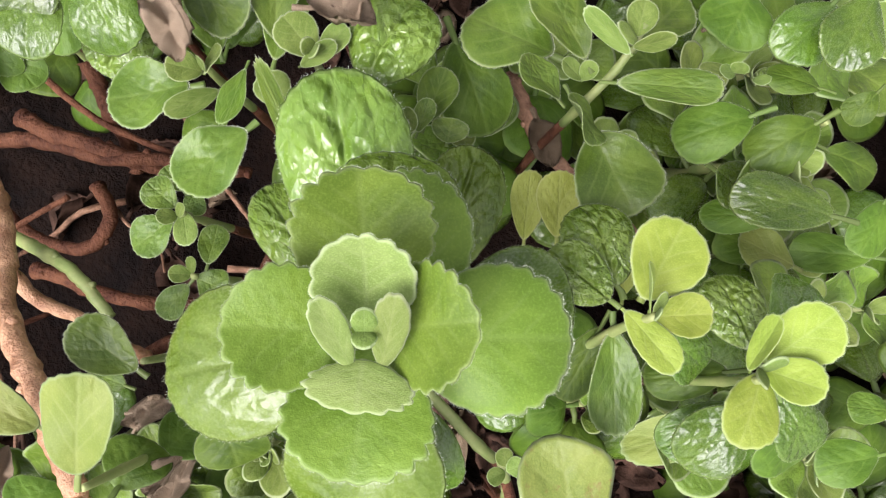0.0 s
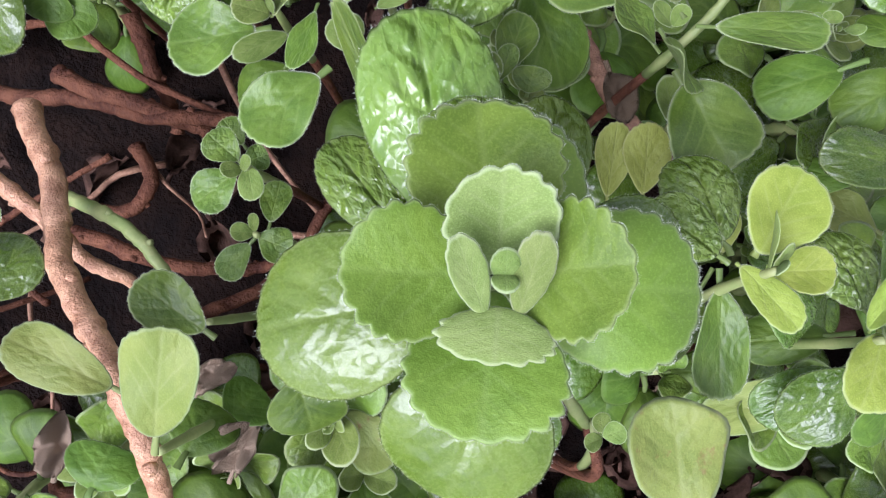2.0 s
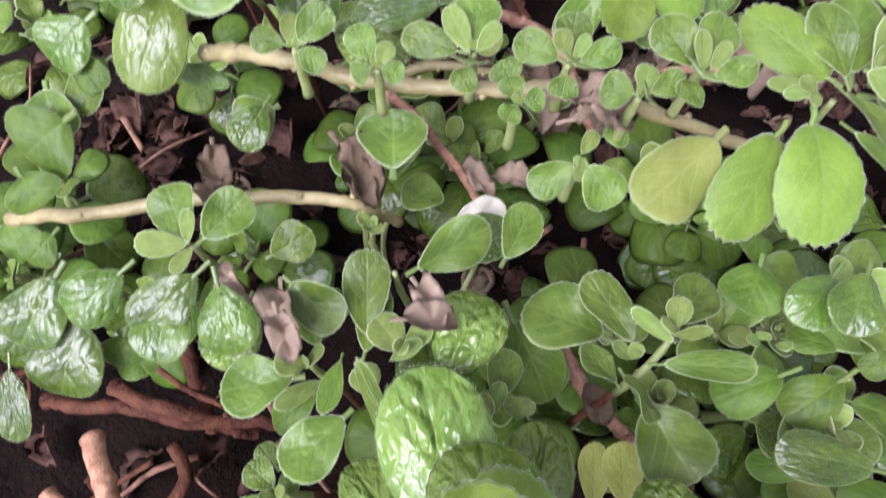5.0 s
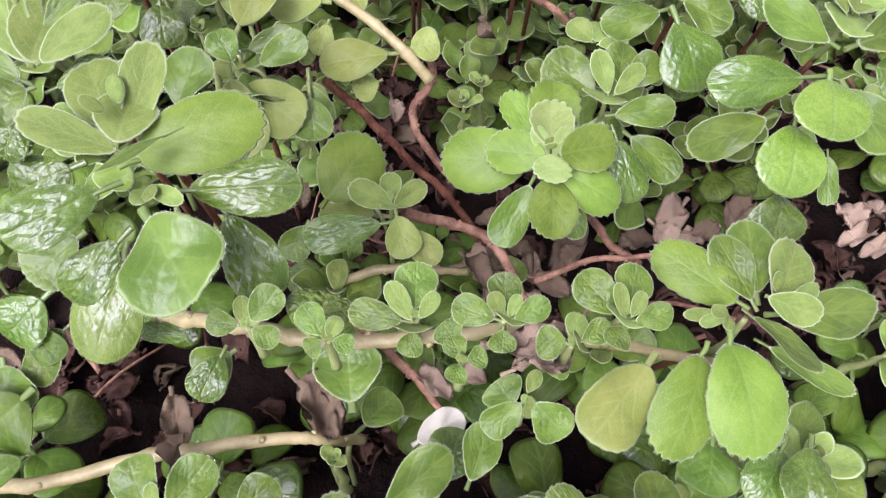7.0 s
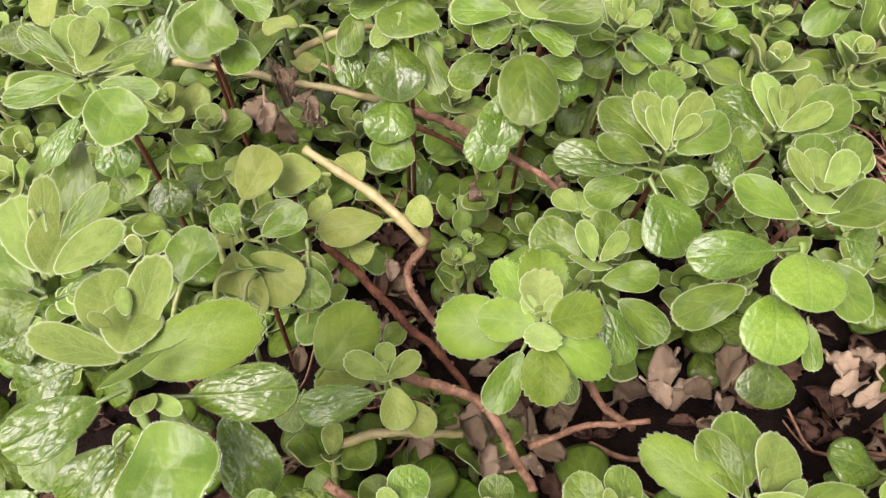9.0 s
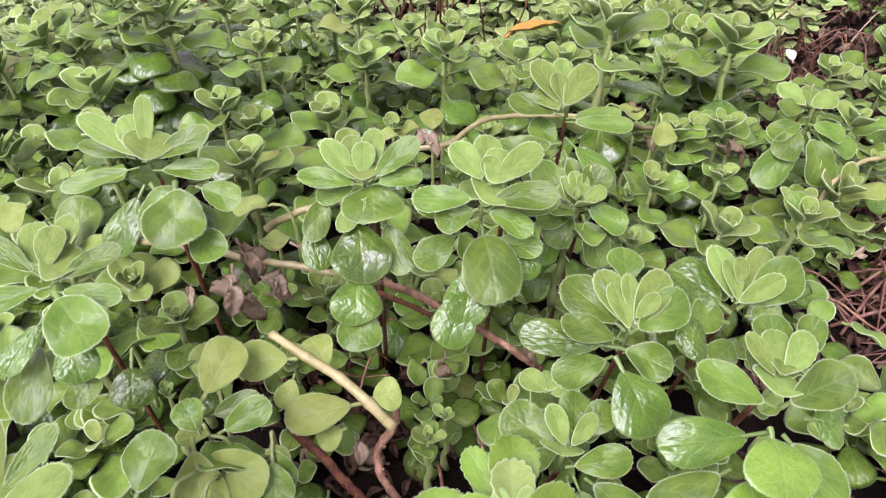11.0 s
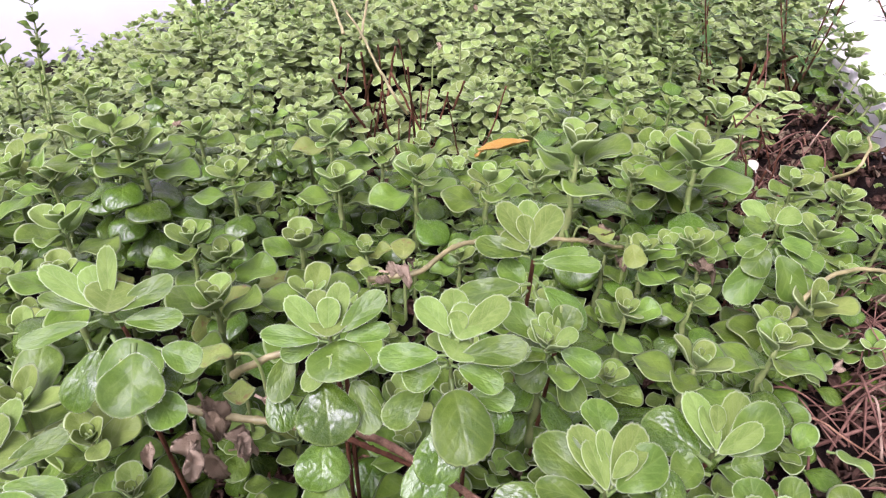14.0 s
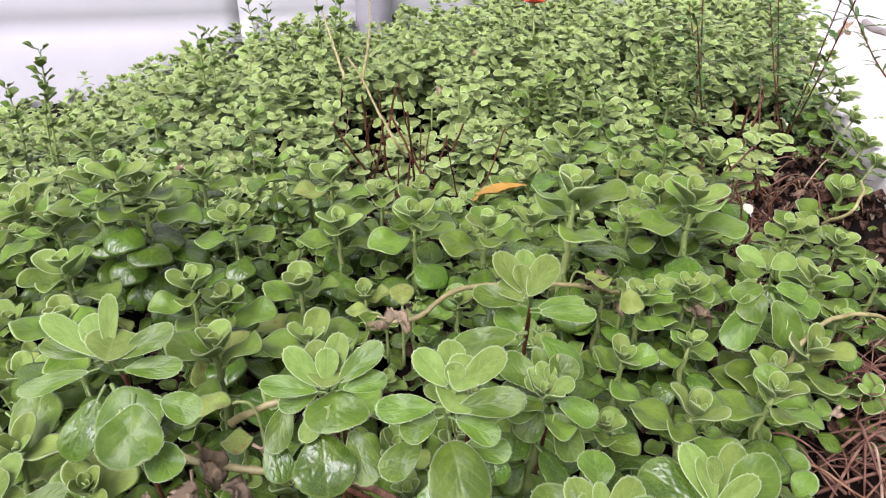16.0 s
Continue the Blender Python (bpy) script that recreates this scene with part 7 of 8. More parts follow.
twig('woody_branch', 0.0022, stem_rust, [(-0.0094, 0.2155, 0.1300), (0.0097, 0.1993, 0.1200), (0.0241, 0.1837, 0.1100), (0.0361, 0.1685, 0.1000)], 'thin red-brown woody stem near the soil', joints=3)
twig('woody_branch', 0.0028, stem_rust, [(0.0281, 0.2745, 0.1100), (0.0468, 0.2582, 0.1200), (0.0613, 0.2483, 0.1200), (0.0705, 0.2279, 0.1150), (0.0799, 0.2118, 0.1000)], 'red-brown stem turning green', joints=3)
twig('woody_branch', 0.0026, stem_wood, [(-0.0061, 0.3549, 0.1300), (0.0121, 0.3313, 0.1250), (0.0277, 0.3075, 0.1200), (0.0482, 0.2845, 0.1100), (0.0658, 0.2640, 0.0900)], 'grey-brown rough woody stem leaning down', joints=4)
twig('woody_branch', 0.0026, stem_rust, [(0.0483, 0.3592, 0.1400), (0.0481, 0.3468, 0.1300), (0.0371, 0.3362, 0.1200), (0.0425, 0.3193, 0.1100), (0.0553, 0.3091, 0.0900)], 'rusty bent woody stem over soil', joints=4)
twig('woody_branch', 0.0026, stem_rust, [(0.0563, 0.4455, 0.1500), (0.0765, 0.4242, 0.1500), (0.1049, 0.3917, 0.1500), (0.1194, 0.3687, 0.1500), (0.1398, 0.3714, 0.1300)], 'orange-brown stem lying under the shoots', joints=3)
twig('green_runner', 0.0026, stem_pale, [(-0.0128, 0.2536, 0.0900), (0.0099, 0.2509, 0.1000), (0.0316, 0.2482, 0.1000), (0.0538, 0.2476, 0.0950)], 'straw-coloured stem lying low', joints=2)
twig('woody_branch', 0.0022, stem_rust, [(0.1205, 0.2699, 0.1000), (0.1203, 0.2469, 0.1100), (0.1273, 0.2250, 0.1200)], 'thin red-brown woody stem near the soil', joints=2)
twig('woody_branch', 0.0016, stem_rust, [(0.0818, 0.2288, 0.1100), (0.1058, 0.2269, 0.1250), (0.1322, 0.2229, 0.1300)], 'thin dry twig over withered leaves')
twig('lying_branch', 0.0028, stem_pale, [(-0.1075, 0.4984, 0.1650), (-0.0860, 0.4875, 0.1720), (-0.0419, 0.4606, 0.1750), (-0.0095, 0.4454, 0.1750), (0.0246, 0.4331, 0.1700), (0.0532, 0.4422, 0.1500)], 'yellow-green stem lying across with small side shoots', joints=5)
twig('lying_branch', 0.0028, stem_pale, [(-0.0148, 0.4974, 0.1650), (0.0033, 0.4885, 0.1800), (0.0248, 0.4883, 0.1850), (0.0391, 0.4976, 0.1800)], 'yellow-green stem lying across', joints=2)
twig('lying_branch', 0.0026, stem_pale, [(0.0912, 0.6222, 0.1500), (0.1276, 0.6057, 0.1600), (0.1660, 0.6229, 0.1700), (0.1990, 0.6307, 0.1700), (0.2759, 0.6212, 0.1650), (0.3274, 0.6201, 0.1500)], 'brown and straw stem lying across', joints=4)
twig('green_runner', 0.0024, stem_pale, [(0.4520, 0.5371, 0.1000), (0.4675, 0.5379, 0.1300), (0.5089, 0.5537, 0.1350), (0.5558, 0.5559, 0.1300), (0.6012, 0.5579, 0.1000)], 'bowed pale stem over bare soil', joints=2)
twig('green_runner', 0.0022, stem_pale, [(0.7237, 0.8071, 0.1000), (0.7259, 0.7714, 0.1300), (0.7510, 0.7830, 0.1500), (0.7806, 0.8196, 0.1500)], 'bowed pale stem over bare soil')
twig('woody_branch', 0.002, stem_wood, [(0.0501, 0.4613, 0.1300), (0.0697, 0.4440, 0.1300), (0.0928, 0.4336, 0.1200)], 'brown stem under the shoots', joints=2)
twig('dry_stalk', 0.0022, stem_pale, [(0.2035, 1.0379, 0.1600), (0.1799, 1.0350, 0.2000), (0.1539, 1.1166, 0.2600), (0.1400, 1.1649, 0.2850)], 'bare straw-coloured dry herb stalk')
twig('dry_stalk', 0.0022, stem_pale, [(0.1544, 1.1253, 0.2500), (0.1719, 1.1773, 0.2900), (0.2010, 1.3459, 0.3200), (0.2468, 1.7136, 0.3500)], 'bare straw-coloured dry herb stalk')
twig('dry_stalk', 0.0022, stem_pale, [(0.1298, 1.1230, 0.2600), (0.1264, 1.2467, 0.2900), (0.1263, 1.4592, 0.3200)], 'bare straw-coloured dry herb stalk')
twig('woody_branch', 0.0028, stem_wood, [(0.1858, 1.3392, 0.0500), (0.1847, 1.3584, 0.1300), (0.1750, 1.3171, 0.1900)], 'upright red-brown bare stem', joints=2)
twig('woody_branch', 0.0028, stem_wood, [(0.1299, 1.3709, 0.0500), (0.1413, 1.4016, 0.1300), (0.1454, 1.3725, 0.1900)], 'upright red-brown bare stem', joints=2)
twig('woody_branch', 0.0028, stem_wood, [(0.2094, 1.3162, 0.0500), (0.2301, 1.3571, 0.1300), (0.2414, 1.3471, 0.1900)], 'upright red-brown bare stem', joints=2)
twig('woody_branch', 0.0028, stem_wood, [(0.1660, 1.3106, 0.0500), (0.1747, 1.2639, 0.1300), (0.1725, 1.1561, 0.1900)], 'upright red-brown bare stem', joints=2)
twig('woody_branch', 0.0028, stem_wood, [(0.1422, 1.3333, 0.0500), (0.1282, 1.2669, 0.1300), (0.1093, 1.1380, 0.1900)], 'upright red-brown bare stem', joints=2)
twig('woody_branch', 0.0032, stem_wood, [(0.9047, 1.2523, 0.0600), (0.8948, 1.2193, 0.1100), (0.8948, 1.2126, 0.1500)], 'upright red-brown bare stem', joints=2)
twig('woody_branch', 0.0032, stem_wood, [(0.9164, 1.2414, 0.0600), (0.9396, 1.2463, 0.1100), (0.9816, 1.2874, 0.1500)], 'upright red-brown bare stem', joints=2)
twig('woody_branch', 0.0032, stem_wood, [(1.1094, 1.4808, 0.0600), (1.0621, 1.3515, 0.1100), (1.0193, 1.2519, 0.1500)], 'upright red-brown bare stem', joints=2)
twig('woody_branch', 0.0032, stem_wood, [(0.9749, 1.3632, 0.0600), (0.9317, 1.2985, 0.1100), (0.8971, 1.2592, 0.1500)], 'upright red-brown bare stem', joints=2)

# a sparse yellow-green branch
sparse = branch([(-0.0104, 0.3812, 0.1750), (0.0063, 0.3659, 0.1700), (0.0227, 0.3569, 0.1600), (0.0360, 0.3437, 0.1520), (0.0468, 0.3363, 0.1400)], 0.0026, [], 'sparse yellow-green branch with a few round leaves')
leaf_at(sparse, "pale", (0.0019, 0.3670, 0.1684), (-0.0291, 0.3675, 0.1717), 0.0222, FACING)
leaf_at(sparse, "pale", (0.0186, 0.3598, 0.1642), (0.0088, 0.3764, 0.1734), 0.0195, FACING)
leaf_at(sparse, "pale", (-0.0088, 0.3795, 0.1733), (0.0115, 0.3653, 0.1684), 0.0065, FACING)
leaf_at(sparse, "pale", (0.0328, 0.3447, 0.1522), (-0.0075, 0.3424, 0.1511), 0.0216, FACING)
leaf_at(sparse, "pale", (0.0360, 0.3470, 0.1523), (0.0528, 0.3451, 0.1563), 0.0183, FACING)
leaf_at(sparse, "pale", (0.0232, 0.3416, 0.1387), (0.0077, 0.3377, 0.1348), 0.0149, FACING)
leaf_at(sparse, "pale", (-0.0003, 0.3632, 0.1614), (-0.0079, 0.3491, 0.1515), 0.0135, FACING)

slack = placed_shoot((-0.0423, 0.3320, 0.1687), "limp herb shoot with large yellow-green ageing leaves", [(-0.0423, 0.3320, 0.1687), (-0.0403, 0.3360, 0.1387), (-0.0383, 0.3380, 0.0987), (-0.0363, 0.3420, 0.0300)])
leaf_at(slack, "pale", (-0.0437, 0.3432, 0.1713), (-0.0260, 0.3645, 0.1904), 0.0237, FACING)
leaf_at(slack, "pale", (-0.0432, 0.3218, 0.1640), (-0.0173, 0.2997, 0.1522), 0.0263, FACING)
leaf_at(slack, "pale", (-0.0464, 0.3234, 0.1707), (-0.0423, 0.2895, 0.1458), 0.0259, FACING)
leaf_at(slack, "mid", (-0.0371, 0.3300, 0.1620), (-0.0112, 0.3360, 0.1728), 0.0158, FACING)
leaf_at(slack, "mid", (-0.0422, 0.3396, 0.1649), (-0.0155, 0.3407, 0.1710), 0.0138, FACING)
leaf_at(slack, "pale", (-0.0162, 0.2987, 0.1313), (-0.0096, 0.3213, 0.1582), 0.0153, FACING)
leaf_at(slack, "mid", (-0.0442, 0.3285, 0.1649), (-0.0516, 0.3412, 0.1764), 0.0161, FACING)

# single larger leaves on stalks of the lower branches
lone_leaf(0.0294, 0.1482, 0.1300, 0.024, 60, 20, 'old', roll=0)
lone_leaf(-0.0072, 0.1874, 0.1300, 0.03, 70, 25, 'mid', roll=0)
lone_leaf(0.0051, 0.1753, 0.1150, 0.02, 40, 0, 'mid', roll=0)
lone_leaf(0.0035, 0.2794, 0.1400, 0.03, 120, 25, 'mid', roll=0)
lone_leaf(-0.0012, 0.2645, 0.1300, 0.03, 170, 5, 'pale', roll=0)
lone_leaf(-0.0340, 0.3168, 0.1600, 0.03, 40, -20, 'mid', roll=0)
lone_leaf(-0.0123, 0.3049, 0.1500, 0.024, -90, -30, 'mid', roll=0)
lone_leaf(-0.0403, 0.3704, 0.1700, 0.028, 100, 40, 'pale', roll=0)
lone_leaf(-0.0476, 0.3302, 0.1650, 0.018, 170, 10, 'pale', roll=0)
lone_leaf(-0.0276, 0.3216, 0.1550, 0.032, 60, -20, 'mid', roll=0)
lone_leaf(-0.0414, 0.3060, 0.1500, 0.03, 20, -30, 'mid', roll=0)
lone_leaf(-0.0120, 0.3125, 0.1500, 0.024, -90, -40, 'mid', roll=0)
lone_leaf(-0.0599, 0.3063, 0.1800, 0.03, 60, 35, 'mid', roll=0)
lone_leaf(-0.0833, 0.3725, 0.1600, 0.026, -90, -30, 'old', roll=0)
lone_leaf(0.1190, 0.6066, 0.1850, 0.024, 80, 40, 'spot', roll=0, label='pale leaf with brown blotches')
lone_leaf(0.0819, 0.6139, 0.1700, 0.024, 160, 5, 'pale', roll=0, label='long yellowed leaf on a lying stem')
lone_leaf(-0.0213, 0.4837, 0.1950, 0.026, 180, 10, 'spot', roll=0, label='yellowed leaf with a brown edge')
lone_leaf(-0.0078, 0.4614, 0.1800, 0.022, -90, 10, 'spot', roll=0)
lone_leaf(0.2825, 1.1203, 0.2200, 0.034, -60, 10, 'pale', roll=0, label='yellowing round leaf among the green shoots')
lone_leaf(0.3207, 1.1798, 0.2300, 0.032, -100, 20, 'pale', roll=0, label='yellowing round leaf among the green shoots')
lone_leaf(0.6802, 0.9207, 0.1500, 0.032, -70, 10, 'pale', roll=0, label='yellowing round leaf among the green shoots')
lone_leaf(0.6973, 0.9133, 0.1450, 0.03, -20, 0, 'pale', roll=0, label='yellowing round leaf among the green shoots')
lone_leaf(-0.2392, 0.9377, 0.2000, 0.034, -120, 0, 'pale', roll=0, label='yellowing round leaf among the green shoots')
lone_leaf(-0.2118, 0.9822, 0.2000, 0.03, -60, 10, 'pale', roll=0, label='yellowing round leaf among the green shoots')
lone_leaf(0.2915, 0.5992, 0.1800, 0.028, -60, 0, 'pale', roll=0, label='yellowing round leaf among the green shoots')
lone_leaf(0.3107, 0.5717, 0.1700, 0.026, -100, -30, 'pale', roll=0, label='yellowing round leaf among the green shoots')

# dry leaves
dry_leaf(0.0072, 0.1140, 0.1650, 0.0176, -60, 20)
dry_leaf(-0.0367, 0.1170, 0.1500, 0.0208, -80, 10)
dry_leaf(-0.0531, 0.1249, 0.1500, 0.0176, 140, 10)
dry_leaf(0.0483, 0.1470, 0.2050, 0.0160, 10, 10)
dry_leaf(-0.0164, 0.1674, 0.1400, 0.0208, -60, 20, dark=True)
dry_leaf(-0.0630, 0.1561, 0.1500, 0.0144, 80, 10, dark=True)
dry_leaf(0.0260, 0.1863, 0.1100, 0.0208, -30, 10)
dry_leaf(0.0412, 0.1915, 0.1000, 0.0208, -10, 10)
dry_leaf(0.0671, 0.1616, 0.2100, 0.0128, 80, 20)
dry_leaf(0.1298, 0.1406, 0.1000, 0.0160, 20, 0)
dry_leaf(-0.0843, -0.0088, 0.1200, 0.0176, 80, 20)
dry_leaf(-0.0380, -0.0095, 0.1200, 0.0160, 70, 20)
dry_leaf(-0.0427, 0.0125, 0.1300, 0.0112, 10, 0)
dry_leaf(-0.0339, 0.1065, 0.1600, 0.0176, -70, 0)
dry_leaf(0.0068, 0.1073, 0.1650, 0.0192, 0, 0)
dry_leaf(0.0655, 0.0961, 0.1100, 0.0192, -70, 0, dark=True)
dry_leaf(-0.0383, -0.0050, 0.1300, 0.0128, 60, 10)
dry_leaf(-0.0478, 0.0095, 0.1200, 0.0128, 60, 10)
dry_leaf(-0.0203, 0.4280, 0.1900, 0.0176, -50, -30, dark=True)
dry_leaf(-0.0310, 0.4110, 0.1800, 0.0208, -90, -40)
dry_leaf(-0.0072, 0.4309, 0.1700, 0.0160, -60, -30)
dry_leaf(0.0810, 0.3645, 0.1500, 0.0176, -90, -60, dark=True)
dry_leaf(0.1298, 0.3715, 0.1400, 0.0176, -40, -20, dark=True)
dry_leaf(0.0282, 0.3418, 0.1200, 0.0160, -80, -20)
dry_leaf(-0.0220, 0.2881, 0.1200, 0.0144, -90, -20, dark=True)
dry_leaf(0.0564, 0.2469, 0.1000, 0.0224, -60, 0, dark=True)
dry_leaf(0.0775, 0.2530, 0.1000, 0.0224, -20, 0, dark=True)
dry_leaf(0.0895, 0.2328, 0.1000, 0.0224, -40, 10, dark=True)
dry_leaf(0.1044, 0.2458, 0.1000, 0.0208, 60, 10, dark=True)
dry_leaf(0.0631, 0.2361, 0.0900, 0.0224, -90, 0)
dry_leaf(0.0808, 0.2275, 0.0900, 0.0208, 0, 0)
dry_leaf(0.1547, 0.2545, 0.1000, 0.0208, -60, 0)
dry_leaf(0.1747, 0.2514, 0.1000, 0.0224, -10, 0, dark=True)
dry_leaf(0.1904, 0.2451, 0.0900, 0.0192, 60, 0)
dry_leaf(-0.0246, 0.4508, 0.1800, 0.0176, -30, 0, dark=True)
dry_leaf(-0.0648, 0.4551, 0.1500, 0.0160, -90, -10)
dry_leaf(-0.0396, 0.4557, 0.1500, 0.0192, -80, -20)
dry_leaf(-0.0100, 0.4461, 0.1500, 0.0176, 0, 0)
dry_leaf(0.0970, 0.5911, 0.1650, 0.0160, 0, 10)
dry_leaf(0.1258, 0.6078, 0.1700, 0.0144, 90, 20, dark=True)
dry_leaf(0.2935, 0.6127, 0.1700, 0.0208, 0, 10, dark=True)
dry_leaf(0.3129, 0.5969, 0.1500, 0.0176, -80, -20, dark=True)
dry_leaf(0.3870, 0.5857, 0.1400, 0.0176, 60, 10, dark=True)
dry_leaf(0.5645, 0.5671, 0.0600, 0.0176, 60, 10)
dry_leaf(0.4964, 0.5120, 0.0600, 0.0208, 10, 10)
dry_leaf(0.5591, 0.5398, 0.0600, 0.0176, 160, 10)
dry_leaf(-0.0950, 0.9746, 0.1900, 0.0160, 0, 10)
dry_leaf(0.4084, 1.4114, 0.2400, 0.0160, -80, -10, dark=True)
dry_leaf(0.2872, 1.1997, 0.2200, 0.0160, -80, -10)
dry_leaf(-0.0242, 0.4482, 0.1780, 0.0300, -60, -35, dark=True)
dry_leaf(-0.0108, 0.4327, 0.1680, 0.0260, -20, -40)
dry_leaf(-0.0356, 0.4440, 0.1600, 0.0300, -95, -60)
dry_leaf(-0.0244, 0.4348, 0.1550, 0.0260, -70, -45, dark=True)
dry_leaf(0.0111, 0.4462, 0.1800, 0.0240, -30, -20)
dry_leaf(0.0344, 0.2628, 0.0712, 0.0297, -110, -9)
dry_leaf(0.0553, 0.2863, 0.0552, 0.0310, 129, -15, dark=True)
dry_leaf(0.0617, 0.2576, 0.0878, 0.0330, 14, -10)
dry_leaf(0.0728, 0.2490, 0.0708, 0.0333, -100, -10, dark=True)
dry_leaf(0.0929, 0.2641, 0.0589, 0.0311, 122, -16)
dry_leaf(0.1172, 0.2745, 0.0684, 0.0335, -128, -2, dark=True)
dry_leaf(0.1845, 0.2889, 0.0629, 0.0339, -136, -3)
dry_leaf(0.1898, 0.2687, 0.0689, 0.0294, -158, -8)
dry_leaf(0.1578, 0.2783, 0.0552, 0.0301, 13, 11, dark=True)
dry_leaf(0.2225, 0.2869, 0.0633, 0.0334, -123, 18, dark=True)
dry_leaf(0.2888, 0.2792, 0.0600, 0.0281, -79, 10)
dry_leaf(0.2898, 0.2631, 0.0600, 0.0236, -176, 10)
dry_leaf(0.2984, 0.2541, 0.0600, 0.0231, -172, 10)
dry_leaf(0.3091, 0.2761, 0.0600, 0.0266, 95, 10)
dry_leaf(0.0505, 0.1524, 0.2030, 0.0280, -10, -5)
dry_leaf(-0.0172, 0.1702, 0.1450, 0.0300, -55, -10, dark=True)
dry_leaf(-0.0668, 0.1733, 0.1400, 0.0220, -80, -10, dark=True)
dry_leaf(0.1071, 0.5766, 0.1800, 0.0280, -30, 0)
dry_leaf(0.2963, 0.6009, 0.1750, 0.0300, 10, 5, dark=True)
dry_leaf(0.3773, 0.5669, 0.1500, 0.0260, -40, -10, dark=True)
pale_dead_leaf(0.0264, 0.1612, 0.1220, 0.023, 20, 10)
pale_dead_leaf(0.3182, 1.0729, 0.1650, 0.022, 10, 20)
pale_dead_leaf(0.5719, 0.7683, 0.1500, 0.020, 80, 30)
pale_dead_leaf(0.8612, 1.0751, 0.1600, 0.020, -80, -30)
orange_leaf(0.2706, 0.8154, 0.1850, 0.066, 8, 10)
garden_hose([(3.8957, 4.0628, 0.1550), (2.6591, 2.8130, 0.1560), (2.2745, 2.4461, 0.1560), (1.9732, 2.0591, 0.1560), (1.9136, 1.9358, 0.1560), (1.8717, 1.7869, 0.1560)])
dry_leaf(1.5610, 1.7373, 0.1900, 0.05, 350, 30)
dry_leaf(1.7100, 1.8813, 0.1900, 0.05, 60, 30)

# ---- lower shoots that fill the bed near by ----
# open patches of bare soil: x, y, radius
SOIL_NEAR = ((-0.12, 0.10, 0.05), (-0.08, 0.105, 0.035), (-0.15, 0.05, 0.05), (-0.07, 0.075, 0.03), (-0.1, 0.06, 0.05), (-0.13, 0.09, 0.04), (-0.07, 0.03, 0.035), (-0.11, 0.01, 0.03), (-0.03, 0.09, 0.02), (0.05, 0.19, 0.02), (-0.155, 0.237, 0.035), (-0.1, 0.22, 0.03), (-0.06, 0.205, 0.025), (-0.026, 0.289, 0.022), (0.283, 0.288, 0.045), (0.145, 0.268, 0.03), (0.033, 0.417, 0.03), (0.075, 0.279, 0.02), (0.165, 0, 0.03), (0.123, -0.02, 0.03), (0.09, -0.03, 0.025))
SOIL_BEYOND = ((-0.068, 0.520, 0.028), (-0.031, 0.499, 0.032), (0.006, 0.522, 0.026), (0.075, 0.482, 0.030), (0.113, 0.479, 0.026), (0.043, 0.455, 0.026), (0.138, 0.414, 0.022), (0.45, 0.42, 0.07), (0.52, 0.46, 0.06), (0.6, 0.52, 0.06), (0.05, 0.37, 0.03), (0, 0.19, 0.02), (0.25, 0.25, 0.05), (0.2, 0.24, 0.035), (0.3, 0.31, 0.04), (-0.15, 0.235, 0.04), (-0.18, 0.255, 0.04), (-0.13, 0.26, 0.03), (-0.1, 0.115, 0.035), (0.06, -0.02, 0.03), (0.113, -0.015, 0.03), (-0.17, 0.21, 0.03), (0.1, 0.33, 0.03), (0.02, 0.33, 0.025), (-0.03, 0.4, 0.03))
GAPS = SOIL_NEAR + SOIL_BEYOND
TALL = [(o.location.x, o.location.y, o.location.z) for o in scene.objects if o.name.startswith("herb_shoot") and o.parent is None]


def in_gap(x, y):
    return any(math.hypot(x - a, y - b) < c for a, b, c in GAPS)


SPARE = []  # shoots past those that can be told apart, joined below


def spare_shoot(r, x, y, z, size, pairs, tilt=0.35, older=0, **kw):
    axis = (r.uniform(-tilt, tilt), r.uniform(-tilt * 1.3, tilt * 0.3), 1)
    _, leaves = sprig_plan(r, axis, size, r.uniform(0, 180), pairs, (0, 0, 0), 1.3, **kw)
    for k, m, s in leaves:
        SPARE.append((min(k + older, 10), Matrix.Translation((x, y, z)) @ m, s))


